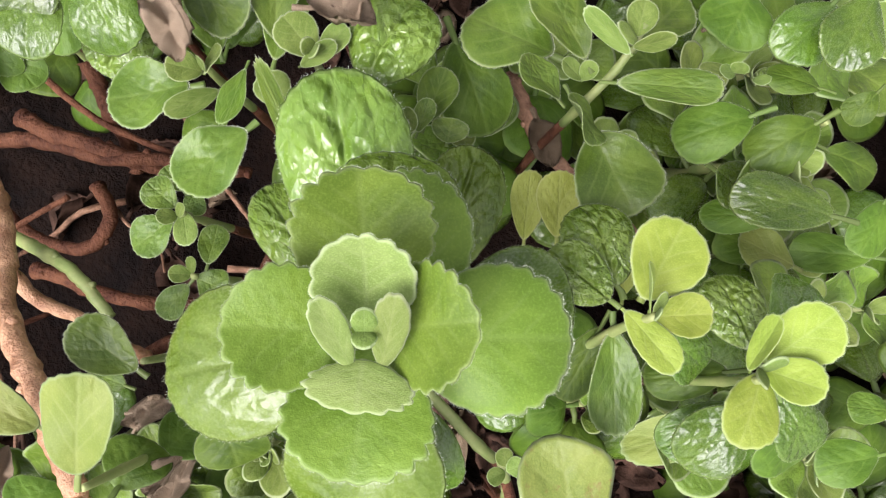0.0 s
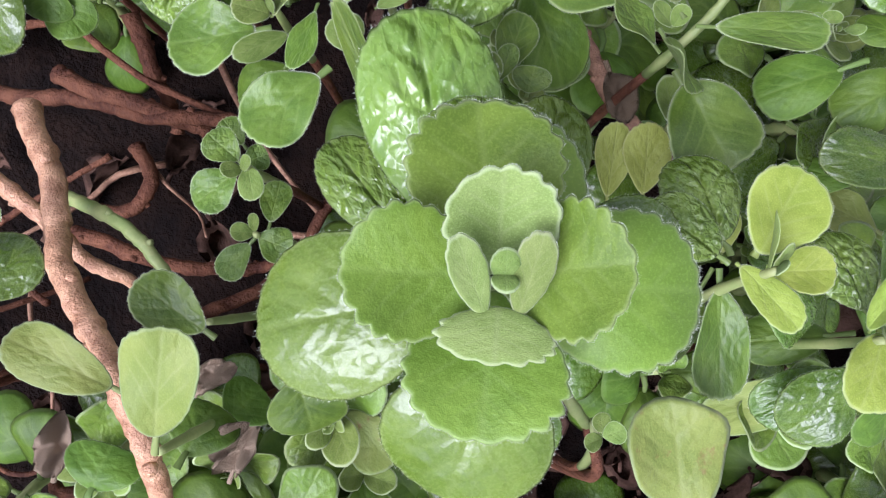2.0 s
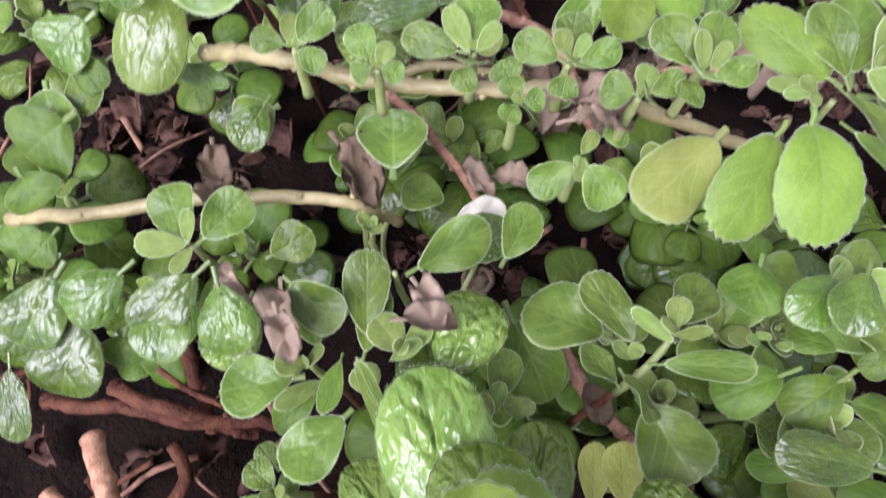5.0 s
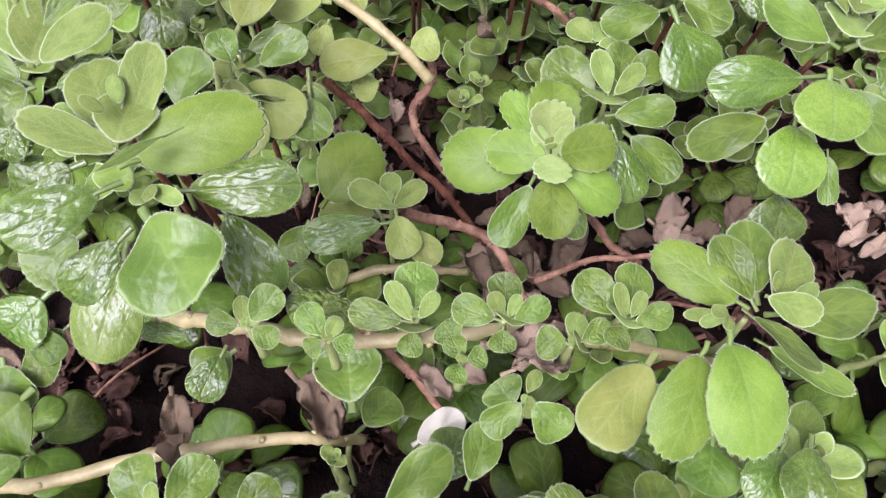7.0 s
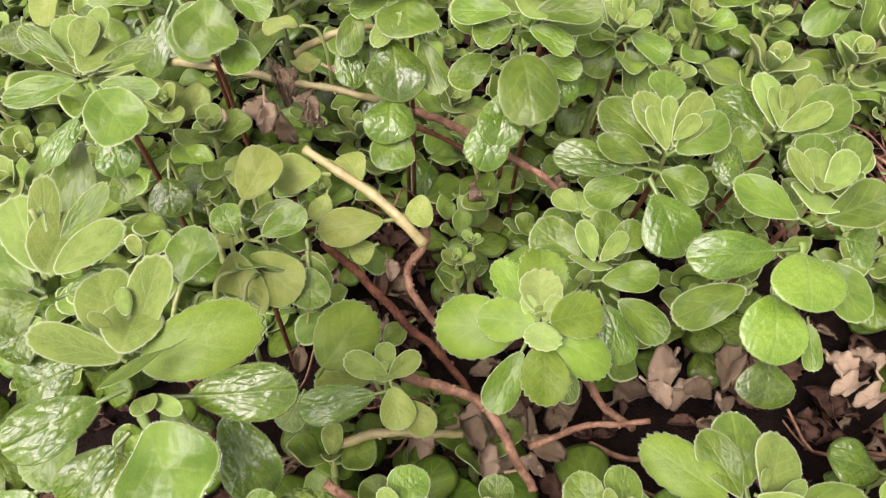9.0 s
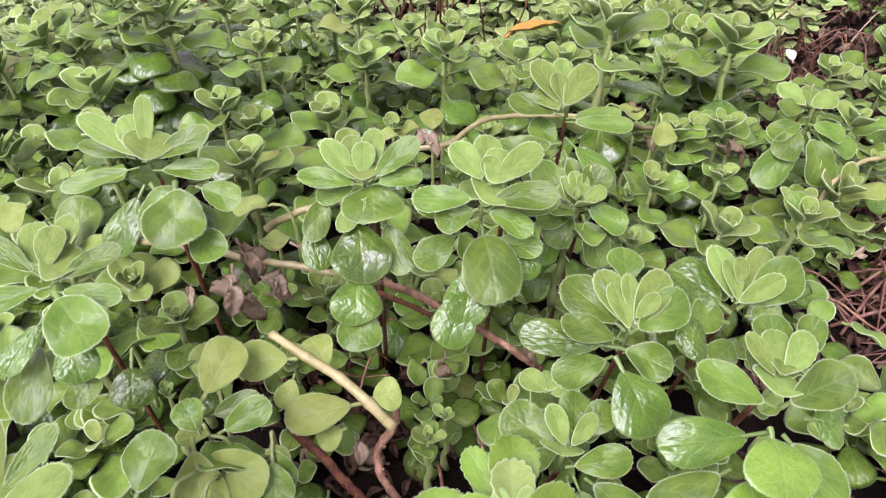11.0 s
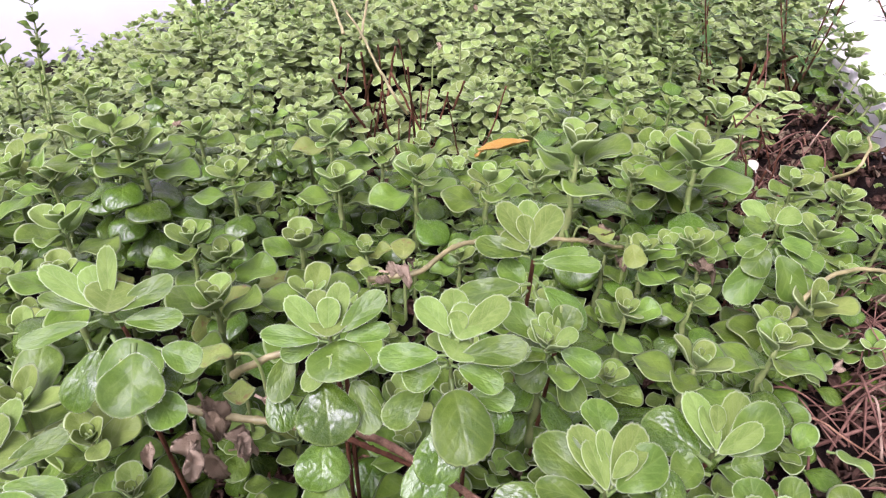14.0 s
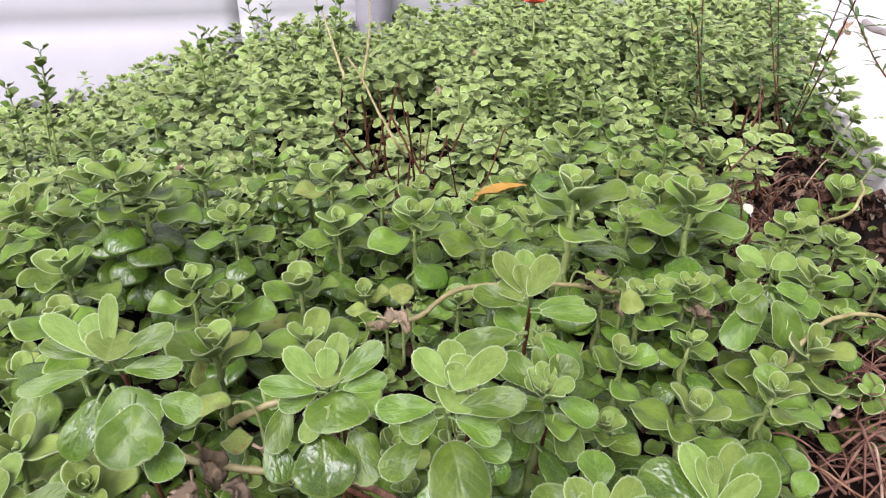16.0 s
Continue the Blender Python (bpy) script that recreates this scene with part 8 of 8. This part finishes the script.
LOW = dict(alpha=(35, 55, 72, 88, 100, 110), node=(0.0, 0.12, 0.35, 0.7, 1.1, 1.5), grow=(0.42, 0.7, 0.95, 1.05, 1.0, 0.9))
rf = random.Random(21)
told = 0
for j in range(19):
    for i in range(30):
        x = -0.34 + i * 0.038 + rf.uniform(-0.014, 0.014)
        y = -0.14 + j * 0.038 + rf.uniform(-0.014, 0.014)
        wide = 0.13 + 0.62 * max(0.0, y - 0.02)
        if abs(x - 0.05 - 0.25 * y) > wide + 0.05 or x > kerb_x(y) - 0.1:
            continue
        if in_gap(x, y) or any(math.hypot(x - a, y - b) < 0.018 for a, b, c in TALL):
            continue
        if y > 0.18 and rf.random() < 0.3:
            continue
        z = rf.uniform(0.07, 0.115) - 0.06 * max(0.0, y - 0.25)
        size = rf.uniform(0.027, 0.040)
        if y < 0.30 and told < 110:
            told += 1
            sprig(x, y, z, size, (rf.uniform(-0.35, 0.35), rf.uniform(-0.35, 0.25), 1), rf.uniform(0, 180), 5, down=rf.uniform(0.05, 0.07), pale=0.05, spot=0.06, swap=rf.choice(({0: "young", 1: "mid", 2: "deep", 3: "deep", 4: "old"}, {0: "mid", 1: "deep", 2: "deep", 3: "old", 4: "deep"})), label="low shaded herb shoot with round green leaves", **LOW)
        else:
            spare_shoot(rf, x, y, z, size, 5, older=rf.choice((3, 4)), **LOW)


# ---- shoots of the middle distance ----
def canopy(x, y):
    """Height of the leaf tips: the bed stands higher towards the back, and thins out beside the wall."""
    near = 0.142
    far = 0.06 + 0.17 * ease((x + 0.58) / 0.75) + 0.05 * ease((x - 0.3) / 0.5)
    return near + (far - near) * ease((y - 0.95) / 0.8) + (0.06 - 0.03 * ease(y - 0.9)) * noise.noise((x * 2.2 + 7, y * 2.2, 1)) + 0.022 * noise.noise((x * 7, y * 7, 4))


BARE = ((0.20, 1.10, 0.09), (0.23, 1.25, 0.11), (0.26, 1.38, 0.09), (0.70, 0.95, 0.09), (0.80, 1.02, 0.13), (0.66, 0.86, 0.06), (0.55, 0.72, 0.05), (0.27, 1.12, 0.10), (0.92, 1.2, 0.12), (0.7, 1.0, 0.08), (0.47, 0.43, 0.07), (0.56, 0.5, 0.06))


def bare(x, y):
    return any(math.hypot(x - a, y - b) < c for a, b, c in BARE)


LOWER = ((0.13, 0.62, 0.07), (0.2, 0.64, 0.06), (0.33, 0.61, 0.06), (-0.02, 0.45, 0.06), (0.05, 0.48, 0.04), (0.28, 0.85, 0.05), (0.2, 1.05, 0.08))
rm = random.Random(5)
# cupped, open and leggy shoots: leaf angles, node spacing
HABIT = ((ALPHA, NODE, "upright green herb shoot with a cupped tip"),
         ((10, 22, 36, 50, 64, 78, 92, 104, 114, 120), (0, 0.03, 0.08, 0.16, 0.30, 0.55, 0.9, 1.35, 1.85, 2.4), "open herb rosette with rounded downy leaves"),
         ((8, 17, 28, 40, 56, 74, 92, 106, 116, 122, 126), (0, 0.05, 0.14, 0.28, 0.52, 0.9, 1.35, 1.85, 2.35, 2.9, 3.5), "leggy herb shoot with well-spaced leaf pairs"))
TALL = [(o.location.x, o.location.y) for o in scene.objects if o.name.startswith("herb_shoot") and o.parent is None and o.location.z > 0.13]
told = 0
y = 0.46
while y < 1.12:
    x = left_edge(y)
    while x < kerb_x(y) - (0.05 if y < 0.9 else 0.0):
        px, py = x + rm.uniform(-0.018, 0.018), y + rm.uniform(-0.018, 0.018)
        x += 0.064
        seen = -0.05 + (py - 0.13) * -0.56 < px < 0.14 + (py - 0.13) * 0.95
        if not seen or any(math.hypot(px - a, py - b) < 0.045 for a, b in TALL):
            continue
        low = 0.4 if bare(px, py) else 1.0
        if low < 1 and rm.random() < 0.6:
            continue
        z, size = (canopy(px, py) + rm.uniform(-0.058, 0.008)) * low, rm.uniform(0.036, 0.050)
        if rm.random() < 0.32 and low == 1:
            z, size = z + rm.uniform(0.02, 0.045), rm.uniform(0.048, 0.060)
        if any(math.hypot(px - a, py - b) < c for a, b, c in LOWER):
            z, size = min(z, 0.115), min(size, 0.026)
        slim = rm.uniform(0.78, 0.98)
        tilt = (rm.uniform(-0.3, 0.3), rm.uniform(-0.4, 0.1), 1)
        habit = rm.choice(HABIT)
        if told < 150 and py < 1.05:
            told += 1
            sprig(px, py, z, size, tilt, rm.uniform(0, 180), len(habit[0]), down=0.12, pale=0.05, spot=0.05, broad={k: slim for k in range(9)}, swap={6: "mid"}, alpha=habit[0], node=habit[1], label=habit[2])
        else:
            spare_shoot(rm, px, py, z, size, len(habit[0]), 0.3, alpha=habit[0], node=habit[1])
    y += 0.062
# leaves of the shaded layer underneath
y = 0.34
while y < 1.3:
    x = left_edge(y)
    while x < kerb_x(y) - 0.03:
        if -0.1 + (y - 0.13) * -0.56 < x < 0.2 + (y - 0.13) * 0.95 and not bare(x, y) and not in_gap(x, y):
            a = rm.uniform(0, math.tau)
            d = Vector((math.cos(a), math.sin(a), rm.uniform(-0.5, 0.3)))
            at = Vector((x + rm.uniform(-0.012, 0.012), y + rm.uniform(-0.012, 0.012), rm.uniform(0.05, 0.10) + 0.5 * max(0.0, canopy(x, y) - 0.16)))
            SPARE.append((5, leaf_frame(at, d, Vector((rm.uniform(-0.4, 0.4), rm.uniform(-0.6, 0.2), 1))), rm.uniform(0.02, 0.032)))
        x += 0.022
    y += 0.022
pool = {k: [blade(rng, **dict(SHAPE[k], width=SHAPE[k]['width'] * 0.88, segs=18, rings=(0.55, 0.85, 1.0))) for i in range(5)] for k in SHAPE}
heap = {"young": [], "mid": [], "old": []}
for k, m, s in SPARE:
    kind = KIND[k]
    v, f, a, b, q = rm.choice(pool[kind])
    m = m @ Matrix.Diagonal((s, s, s, 1))
    heap["young" if kind == "bud" else kind].append(([tuple(m @ Vector(c)) for c in v], f, a, b, q))
# matt and glossy leaves lightened: haze over the distance is put in their colour
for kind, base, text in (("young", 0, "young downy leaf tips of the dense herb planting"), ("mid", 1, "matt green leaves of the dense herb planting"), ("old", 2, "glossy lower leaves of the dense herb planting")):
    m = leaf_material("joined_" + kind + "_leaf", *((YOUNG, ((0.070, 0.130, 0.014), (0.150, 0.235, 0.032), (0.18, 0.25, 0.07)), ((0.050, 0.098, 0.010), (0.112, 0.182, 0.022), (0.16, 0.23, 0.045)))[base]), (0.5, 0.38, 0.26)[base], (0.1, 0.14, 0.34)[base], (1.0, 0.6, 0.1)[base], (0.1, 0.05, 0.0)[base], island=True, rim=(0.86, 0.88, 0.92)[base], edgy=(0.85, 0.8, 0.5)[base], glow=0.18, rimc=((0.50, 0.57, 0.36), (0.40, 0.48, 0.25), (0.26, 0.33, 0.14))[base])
    tagged(new("herb_foliage", mesh_from("herb_foliage", heap[kind], m)), text, "foliage", kind="stuff")


# ---- the far planting, too many shoots to count ----
def small_leaf(m, s, r):
    w, t = s * r.uniform(0.29, 0.39), s * 0.04
    bend, cup = r.uniform(0.0, 0.3), r.uniform(-0.05, 0.12)
    rim = [(w * math.cos(a), s * (0.56 + 0.44 * math.sin(a))) for a in (i * math.tau / 10 for i in range(10))]
    pts = [(x, yy, s * (cup * (x / w) ** 2 - bend * (yy / s) ** 2)) for x, yy in rim]
    c = (0, s * 0.56, -s * bend * 0.3 + t)
    d = (0, s * 0.56, -s * bend * 0.3 - t)
    verts = [tuple(m @ Vector(q)) for q in (*pts, c, d)]
    faces = [(10, i, (i + 1) % 10) for i in range(10)] + [(11, (i + 1) % 10, i) for i in range(10)]
    luv = [(0.5 + 0.5 * math.cos(i * math.tau / 10), 0.56 + 0.44 * math.sin(i * math.tau / 10)) for i in range(10)] + [(0.5, 0.56)] * 2
    euv = [(1.0, 0.0)] * 10 + [(0.0, 0.0), (0.0, 1.0)]
    return verts, faces, luv, euv, [0] * 20


def cover(name, y0, y1, step, label, seed):
    r = random.Random(seed)
    pieces, i = [], 0
    y = y0
    while y < y1:
        x = left_edge(y)
        while x < kerb_x(y) + 0.05:
            px, py = x + r.uniform(-0.02, 0.02), y + r.uniform(-0.02, 0.02)
            x += step
            low = 0.45 if bare(px, py) else 1.0
            if low < 1 and r.random() < 0.3:
                continue
            top = Vector((px, py, (canopy(px, py) + r.uniform(-0.05, 0.03)) * low))
            if r.random() < 0.10:
                top.z += r.uniform(0.01, 0.04)
            _, leaves = sprig_plan(r, (r.uniform(-0.25, 0.25), r.uniform(-0.5, 0.05), 1), r.uniform(0.019, 0.036), r.uniform(0, 180), 11, (0, 0, 0), 1.3, alpha=HABIT[i % 3][0] + (126,), node=HABIT[i % 3][1] + (3.0,))
            i += 1
            for k, m, s in leaves[2:]:
                m = Matrix.Translation(top) @ m
                pieces.append(small_leaf(m, s, r))
        y += step
    for j in range(int(2600 * (y1 - y0))):  # leaves of the shaded layer underneath
        py = r.uniform(y0, y1)
        px = r.uniform(left_edge(py), kerb_x(py))
        at = Vector((px, py, canopy(px, py) * r.uniform(0.35, 0.75)))
        a = r.uniform(0, math.tau)
        pieces.append(small_leaf(leaf_frame(at, Vector((math.cos(a), math.sin(a), r.uniform(-0.5, 0.3))), Vector((r.uniform(-0.4, 0.4), r.uniform(-0.6, 0.2), 1))), r.uniform(0.03, 0.045), r))
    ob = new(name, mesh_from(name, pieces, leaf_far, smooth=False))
    return tagged(ob, label, "ground cover", kind="stuff")


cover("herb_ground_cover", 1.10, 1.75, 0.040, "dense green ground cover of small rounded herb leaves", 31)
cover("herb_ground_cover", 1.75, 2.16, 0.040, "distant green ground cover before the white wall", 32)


# ---- litter and roots on the soil ----
rl = random.Random(77)


def joined(name, bm, material, label, category):
    return tagged(new(name, mesh_of(name, bm, material)), label, category, kind="stuff")


def litter(name, material, count, seed, label):
    r = random.Random(seed)
    pieces = []
    while len(pieces) < count:
        x, y = r.uniform(-0.3, 0.95), r.uniform(-0.2, 1.25)
        if x > kerb_x(y) - 0.02 or (x < 0.0 and y < 0.14 and r.random() < 0.75):
            continue
        if not (in_gap(x, y) or bare(x, y) or x > 0.38) and r.random() < 0.78:
            continue
        a = r.uniform(0, math.tau)
        d = Vector((math.cos(a), math.sin(a), r.uniform(-0.3, 0.4)))
        m = leaf_frame(Vector((x, y, soil_height(x, y) + r.uniform(0.002, 0.02))), d, Vector((r.uniform(-0.7, 0.7), r.uniform(-0.7, 0.7), 1)))
        s = r.uniform(0.012, 0.028)
        m = m @ Matrix.Diagonal((s, s, s, 1))
        v, f, a_, b_, q = r.choice(crumbs)
        pieces.append(([tuple(m @ Vector(c)) for c in v], f, a_, b_, q))
    tagged(new(name, mesh_from(name, pieces, material)), label, "leaf litter", kind="stuff")


crumbs = [blade(rng, width=w, petiole=0.1, crumple=0.16, fold=0.45, bend=0.45, thick=0.02, segs=14, rings=(0.4, 0.75, 1.0), tooth=0.03) for w in (0.4, 0.6, 0.8, 0.5)]
litter("leaf_litter", litter_mat, 2000, 3, "crumpled brown leaf litter lying on the soil")
litter("withered_litter", dry_dark_mat, 420, 4, "pale pinkish-brown dead leaves lying on the soil")
bm = bmesh.new()
for i in range(420):
    x, y = rl.uniform(-0.28, 0.85), rl.uniform(-0.15, 1.15)
    if x > kerb_x(y) - 0.03 or not (in_gap(x, y) or bare(x, y) or x > 0.40 or rl.random() < 0.3):
        continue
    a, ln = rl.uniform(0, math.tau), rl.uniform(0.03, 0.09)
    d = Vector((math.cos(a), math.sin(a), 0))
    n = Vector((-d.y, d.x, 0)) * rl.uniform(-0.3, 0.3)
    z = soil_height(x, y)
    pts = [Vector((x, y, z + rl.uniform(0, 0.02))) + d * ln * t + n * ln * t * (1 - t) + Vector((0, 0, rl.uniform(0.0, 0.022))) for t in (0, 0.3, 0.6, 1)]
    pts = smooth_line(pts, 3)
    r0 = rl.uniform(0.0006, 0.0017)
    tube(bm, pts, [r0 * (1.2 - 0.6 * i2 / len(pts)) for i2 in range(len(pts))], 5)
joined("dead_twigs", bm, stem_rust, "thin dead reddish twigs and rootlets on the soil", "twigs")
# thicker roots in the open gap beside the rosette
for i in range(15):
    x, y = rl.uniform(-0.20, 0.0), rl.uniform(-0.06, 0.13)
    a, ln = rl.gauss(0.1, 0.6), rl.uniform(0.06, 0.13)
    d = Vector((math.cos(a), math.sin(a), 0))
    n = Vector((-d.y, d.x, 0))
    p = [Vector((x, y, 0.045 + rl.uniform(-0.015, 0.03))) + d * ln * (t - 0.5) + n * rl.uniform(-0.02, 0.02) + Vector((0, 0, rl.uniform(-0.012, 0.014))) for t in (0, 0.33, 0.66, 1)]
    twig("woody_root", rl.uniform(0.0012, 0.0028), stem_wood, [tuple(q) for q in p], "brown woody root lying over the soil", joints=rl.choice((1, 2, 3)))


# ---- taller plants at the back of the bed ----
def oleander(x, y, z, height, stems, label, seed, leafy=1.0):
    r = random.Random(seed)
    root = new("oleander_shrub")
    root.location = (x, y, z)
    tagged(root, label, "shrub")
    for i in range(stems):
        a = r.uniform(0, math.tau)
        lean = Vector((math.cos(a), math.sin(a), 0)) * r.uniform(0.05, 0.16)
        line = smooth_line([Vector((r.uniform(-0.03, 0.03), r.uniform(-0.03, 0.03), 0)), lean * 0.4 + Vector((0, 0, height * 0.4)), lean + Vector((0, 0, height * r.uniform(0.8, 1.05)))], 6)
        bm = bmesh.new()
        tube(bm, line, [0.0022 - 0.0012 * j / len(line) for j in range(len(line))], 7)
        part("stem", bm, stem_wood, root)
        for j in range(4, len(line)):
            for q in range(4):
                if r.random() > leafy:
                    continue
                b = r.uniform(0, math.tau)
                d = Vector((math.cos(b), math.sin(b), r.uniform(0.1, 0.9)))
                ob = new("leaf", r.choice(LANCE))
                ob.parent = root
                s = r.uniform(0.03, 0.06)
                ob.matrix_basis = leaf_frame(line[j], d, Vector((0, 0, 1))) @ Matrix.Diagonal((s, s, s, 1))
    return root


oleander(0.98, 1.21, 0.03, 0.36, 4, "slender dark shrub with narrow pointed leaves", 3, 0.7)
oleander(0.83, 1.24, 0.03, 0.35, 3, "slender dark shrub with narrow pointed leaves", 8, 0.6)
oleander(1.27, 1.27, 0.14, 0.18, 2, "narrow-leaved shrub overhanging the pale pavement", 11, 0.5)


def red_flower(x, y, z):
    root = new("red_flower")
    root.location = (x, y, z)
    tagged(root, "small bright red flower above the foliage", "flower")
    for i in range(5):
        a = i * math.tau / 5
        ob = new("petal", PETAL)
        ob.parent = root
        ob.matrix_basis = leaf_frame(Vector((0, 0, 0)), Vector((math.cos(a), math.sin(a), 0.6)), Vector((-math.cos(a), -math.sin(a), 1))) @ Matrix.Diagonal((0.035, 0.035, 0.035, 1))
    bm = bmesh.new()
    tube(bm, [Vector((0, 0, 0)), Vector((0.004, 0.003, -0.08)), Vector((0, 0, -0.2))], [0.002, 0.002, 0.0025], 7)
    part("stalk", bm, stem_green, root)


PETAL = mesh_from("petal", [blade(rng, width=0.8, petiole=0.05, tooth=0.02, cup=0.2, bend=0.3, thick=0.02, segs=24, rings=MEDIUM)], red_mat)
red_flower(0.60, 1.60, 0.303)


def weed(x, y, z, h, label, seed):
    """A taller leggy shoot of the same herb standing over the edge of the bed."""
    r = random.Random(seed)
    root = new("leggy_herb")
    root.location = (x, y, z)
    tagged(root, label, "plant")
    for i in range(r.choice((2, 3))):
        top = Vector((r.uniform(-0.06, 0.06), r.uniform(-0.05, 0.05), h * r.uniform(0.8, 1.0)))
        line = smooth_line([Vector((0, 0, 0)), top * 0.5 + Vector((r.uniform(-0.01, 0.01), 0, 0)), top], 5)
        bm = bmesh.new()
        tube(bm, line, [0.0026 - 0.0014 * j / len(line) for j in range(len(line))], 6)
        part("stem", bm, stem_green, root)
        for j in range(3, len(line)):
            for q in (0, 1):
                a = j * 1.57 + q * math.pi + r.uniform(-0.3, 0.3)
                up = 0.2 + 0.9 * j / len(line)
                ob = new("leaf", r.choice(LEAVES["mid"]))
                ob.parent = root
                d = Vector((math.cos(a), math.sin(a), up))
                s = r.uniform(0.018, 0.03)
                ob.matrix_basis = leaf_frame(line[j], d, Vector((0, 0, 1)) - d * 0.3) @ Matrix.Diagonal((s, s, s, 1))


weed(-0.34, 1.30, 0.05, 0.24, "leggy herb shoot standing against the white wall", 1)
weed(-0.40, 1.33, 0.05, 0.20, "leggy herb shoot standing against the white wall", 2)
weed(-0.11, 1.50, 0.08, 0.20, "leggy herb shoot rising above the planting", 3)
weed(0.10, 1.55, 0.06, 0.24, "leggy herb shoot rising above the planting", 4)
weed(0.15, 1.62, 0.06, 0.28, "leggy herb shoot rising above the planting", 5)
weed(0.02, 2.0, 0.10, 0.22, "leggy herb shoot rising above the planting", 6)
weed(0.75, 1.28, 0.06, 0.22, "leggy herb shoot rising above the planting", 7)
weed(0.55, 1.25, 0.06, 0.18, "leggy herb shoot rising above the planting", 9)



# ---- bare reddish stems and dry tangle in the open patches ----
def dead_stems(x, y, spread, count, h, seed):
    r = random.Random(seed)
    for i in range(count):
        p = Vector((x + r.uniform(-spread, spread), y + r.uniform(-spread, spread), 0.03))
        lean = Vector((r.uniform(-0.5, 0.5), r.uniform(-0.5, 0.3), 1.0)) * h * r.uniform(0.5, 1.1)
        q = [p, p + lean * 0.4 + Vector((r.uniform(-0.01, 0.01), r.uniform(-0.01, 0.01), 0)), p + lean]
        twig("dead_stem", r.uniform(0.0012, 0.0024), r.choice((stem_red, stem_wood, stem_wood)), [tuple(v) for v in q], "bare reddish-brown dead stem standing in the bed", joints=3)


dead_stems(0.80, 1.02, 0.10, 9, 0.12, 41)
dead_stems(0.27, 1.12, 0.07, 7, 0.17, 42)
dead_stems(0.22, 1.24, 0.09, 14, 0.19, 45)
dead_stems(0.92, 1.20, 0.08, 3, 0.16, 43)
dead_stems(0.62, 0.84, 0.06, 6, 0.11, 44)
rt = random.Random(51)
for name, material, count, text in (("dry_tangle", stem_red, 170, "tangle of thin dry reddish twigs over bare soil"), ("dry_tangle", stem_pale_dead, 12, "bleached dry stalks lying over bare soil")):
    bm = bmesh.new()
    for i in range(count):
        cx, cy, rad = rt.choice(((0.47, 0.43, 0.075), (0.55, 0.50, 0.08), (0.63, 0.57, 0.08), (0.52, 0.42, 0.06), (0.80, 1.0, 0.12), (0.66, 0.86, 0.06)))
        a, d0 = rt.uniform(0, math.tau), rad * math.sqrt(rt.random())
        x, y = cx + d0 * math.cos(a), cy + d0 * math.sin(a)
        if x > kerb_x(y) - 0.03:
            continue
        a, ln = rt.uniform(0, math.tau), rt.uniform(0.05, 0.13)
        d = Vector((math.cos(a), math.sin(a), 0))
        n = Vector((-d.y, d.x, 0)) * rt.uniform(-0.6, 0.6)
        z = soil_height(x, y)
        hump = rt.uniform(0.0, 0.05)
        pts = smooth_line([Vector((x, y, z + 0.003 + hump * 4 * t * (1 - t) + rt.uniform(0, 0.012))) + d * ln * (t - 0.5) + n * ln * t * (1 - t) for t in (0, 0.3, 0.6, 1)], 4)
        r0 = rt.uniform(0.0006, 0.0016)
        tube(bm, pts, [r0 * (1.2 - 0.7 * k / len(pts)) for k in range(len(pts))], 6)
    joined(name, bm, material, text, "twigs")
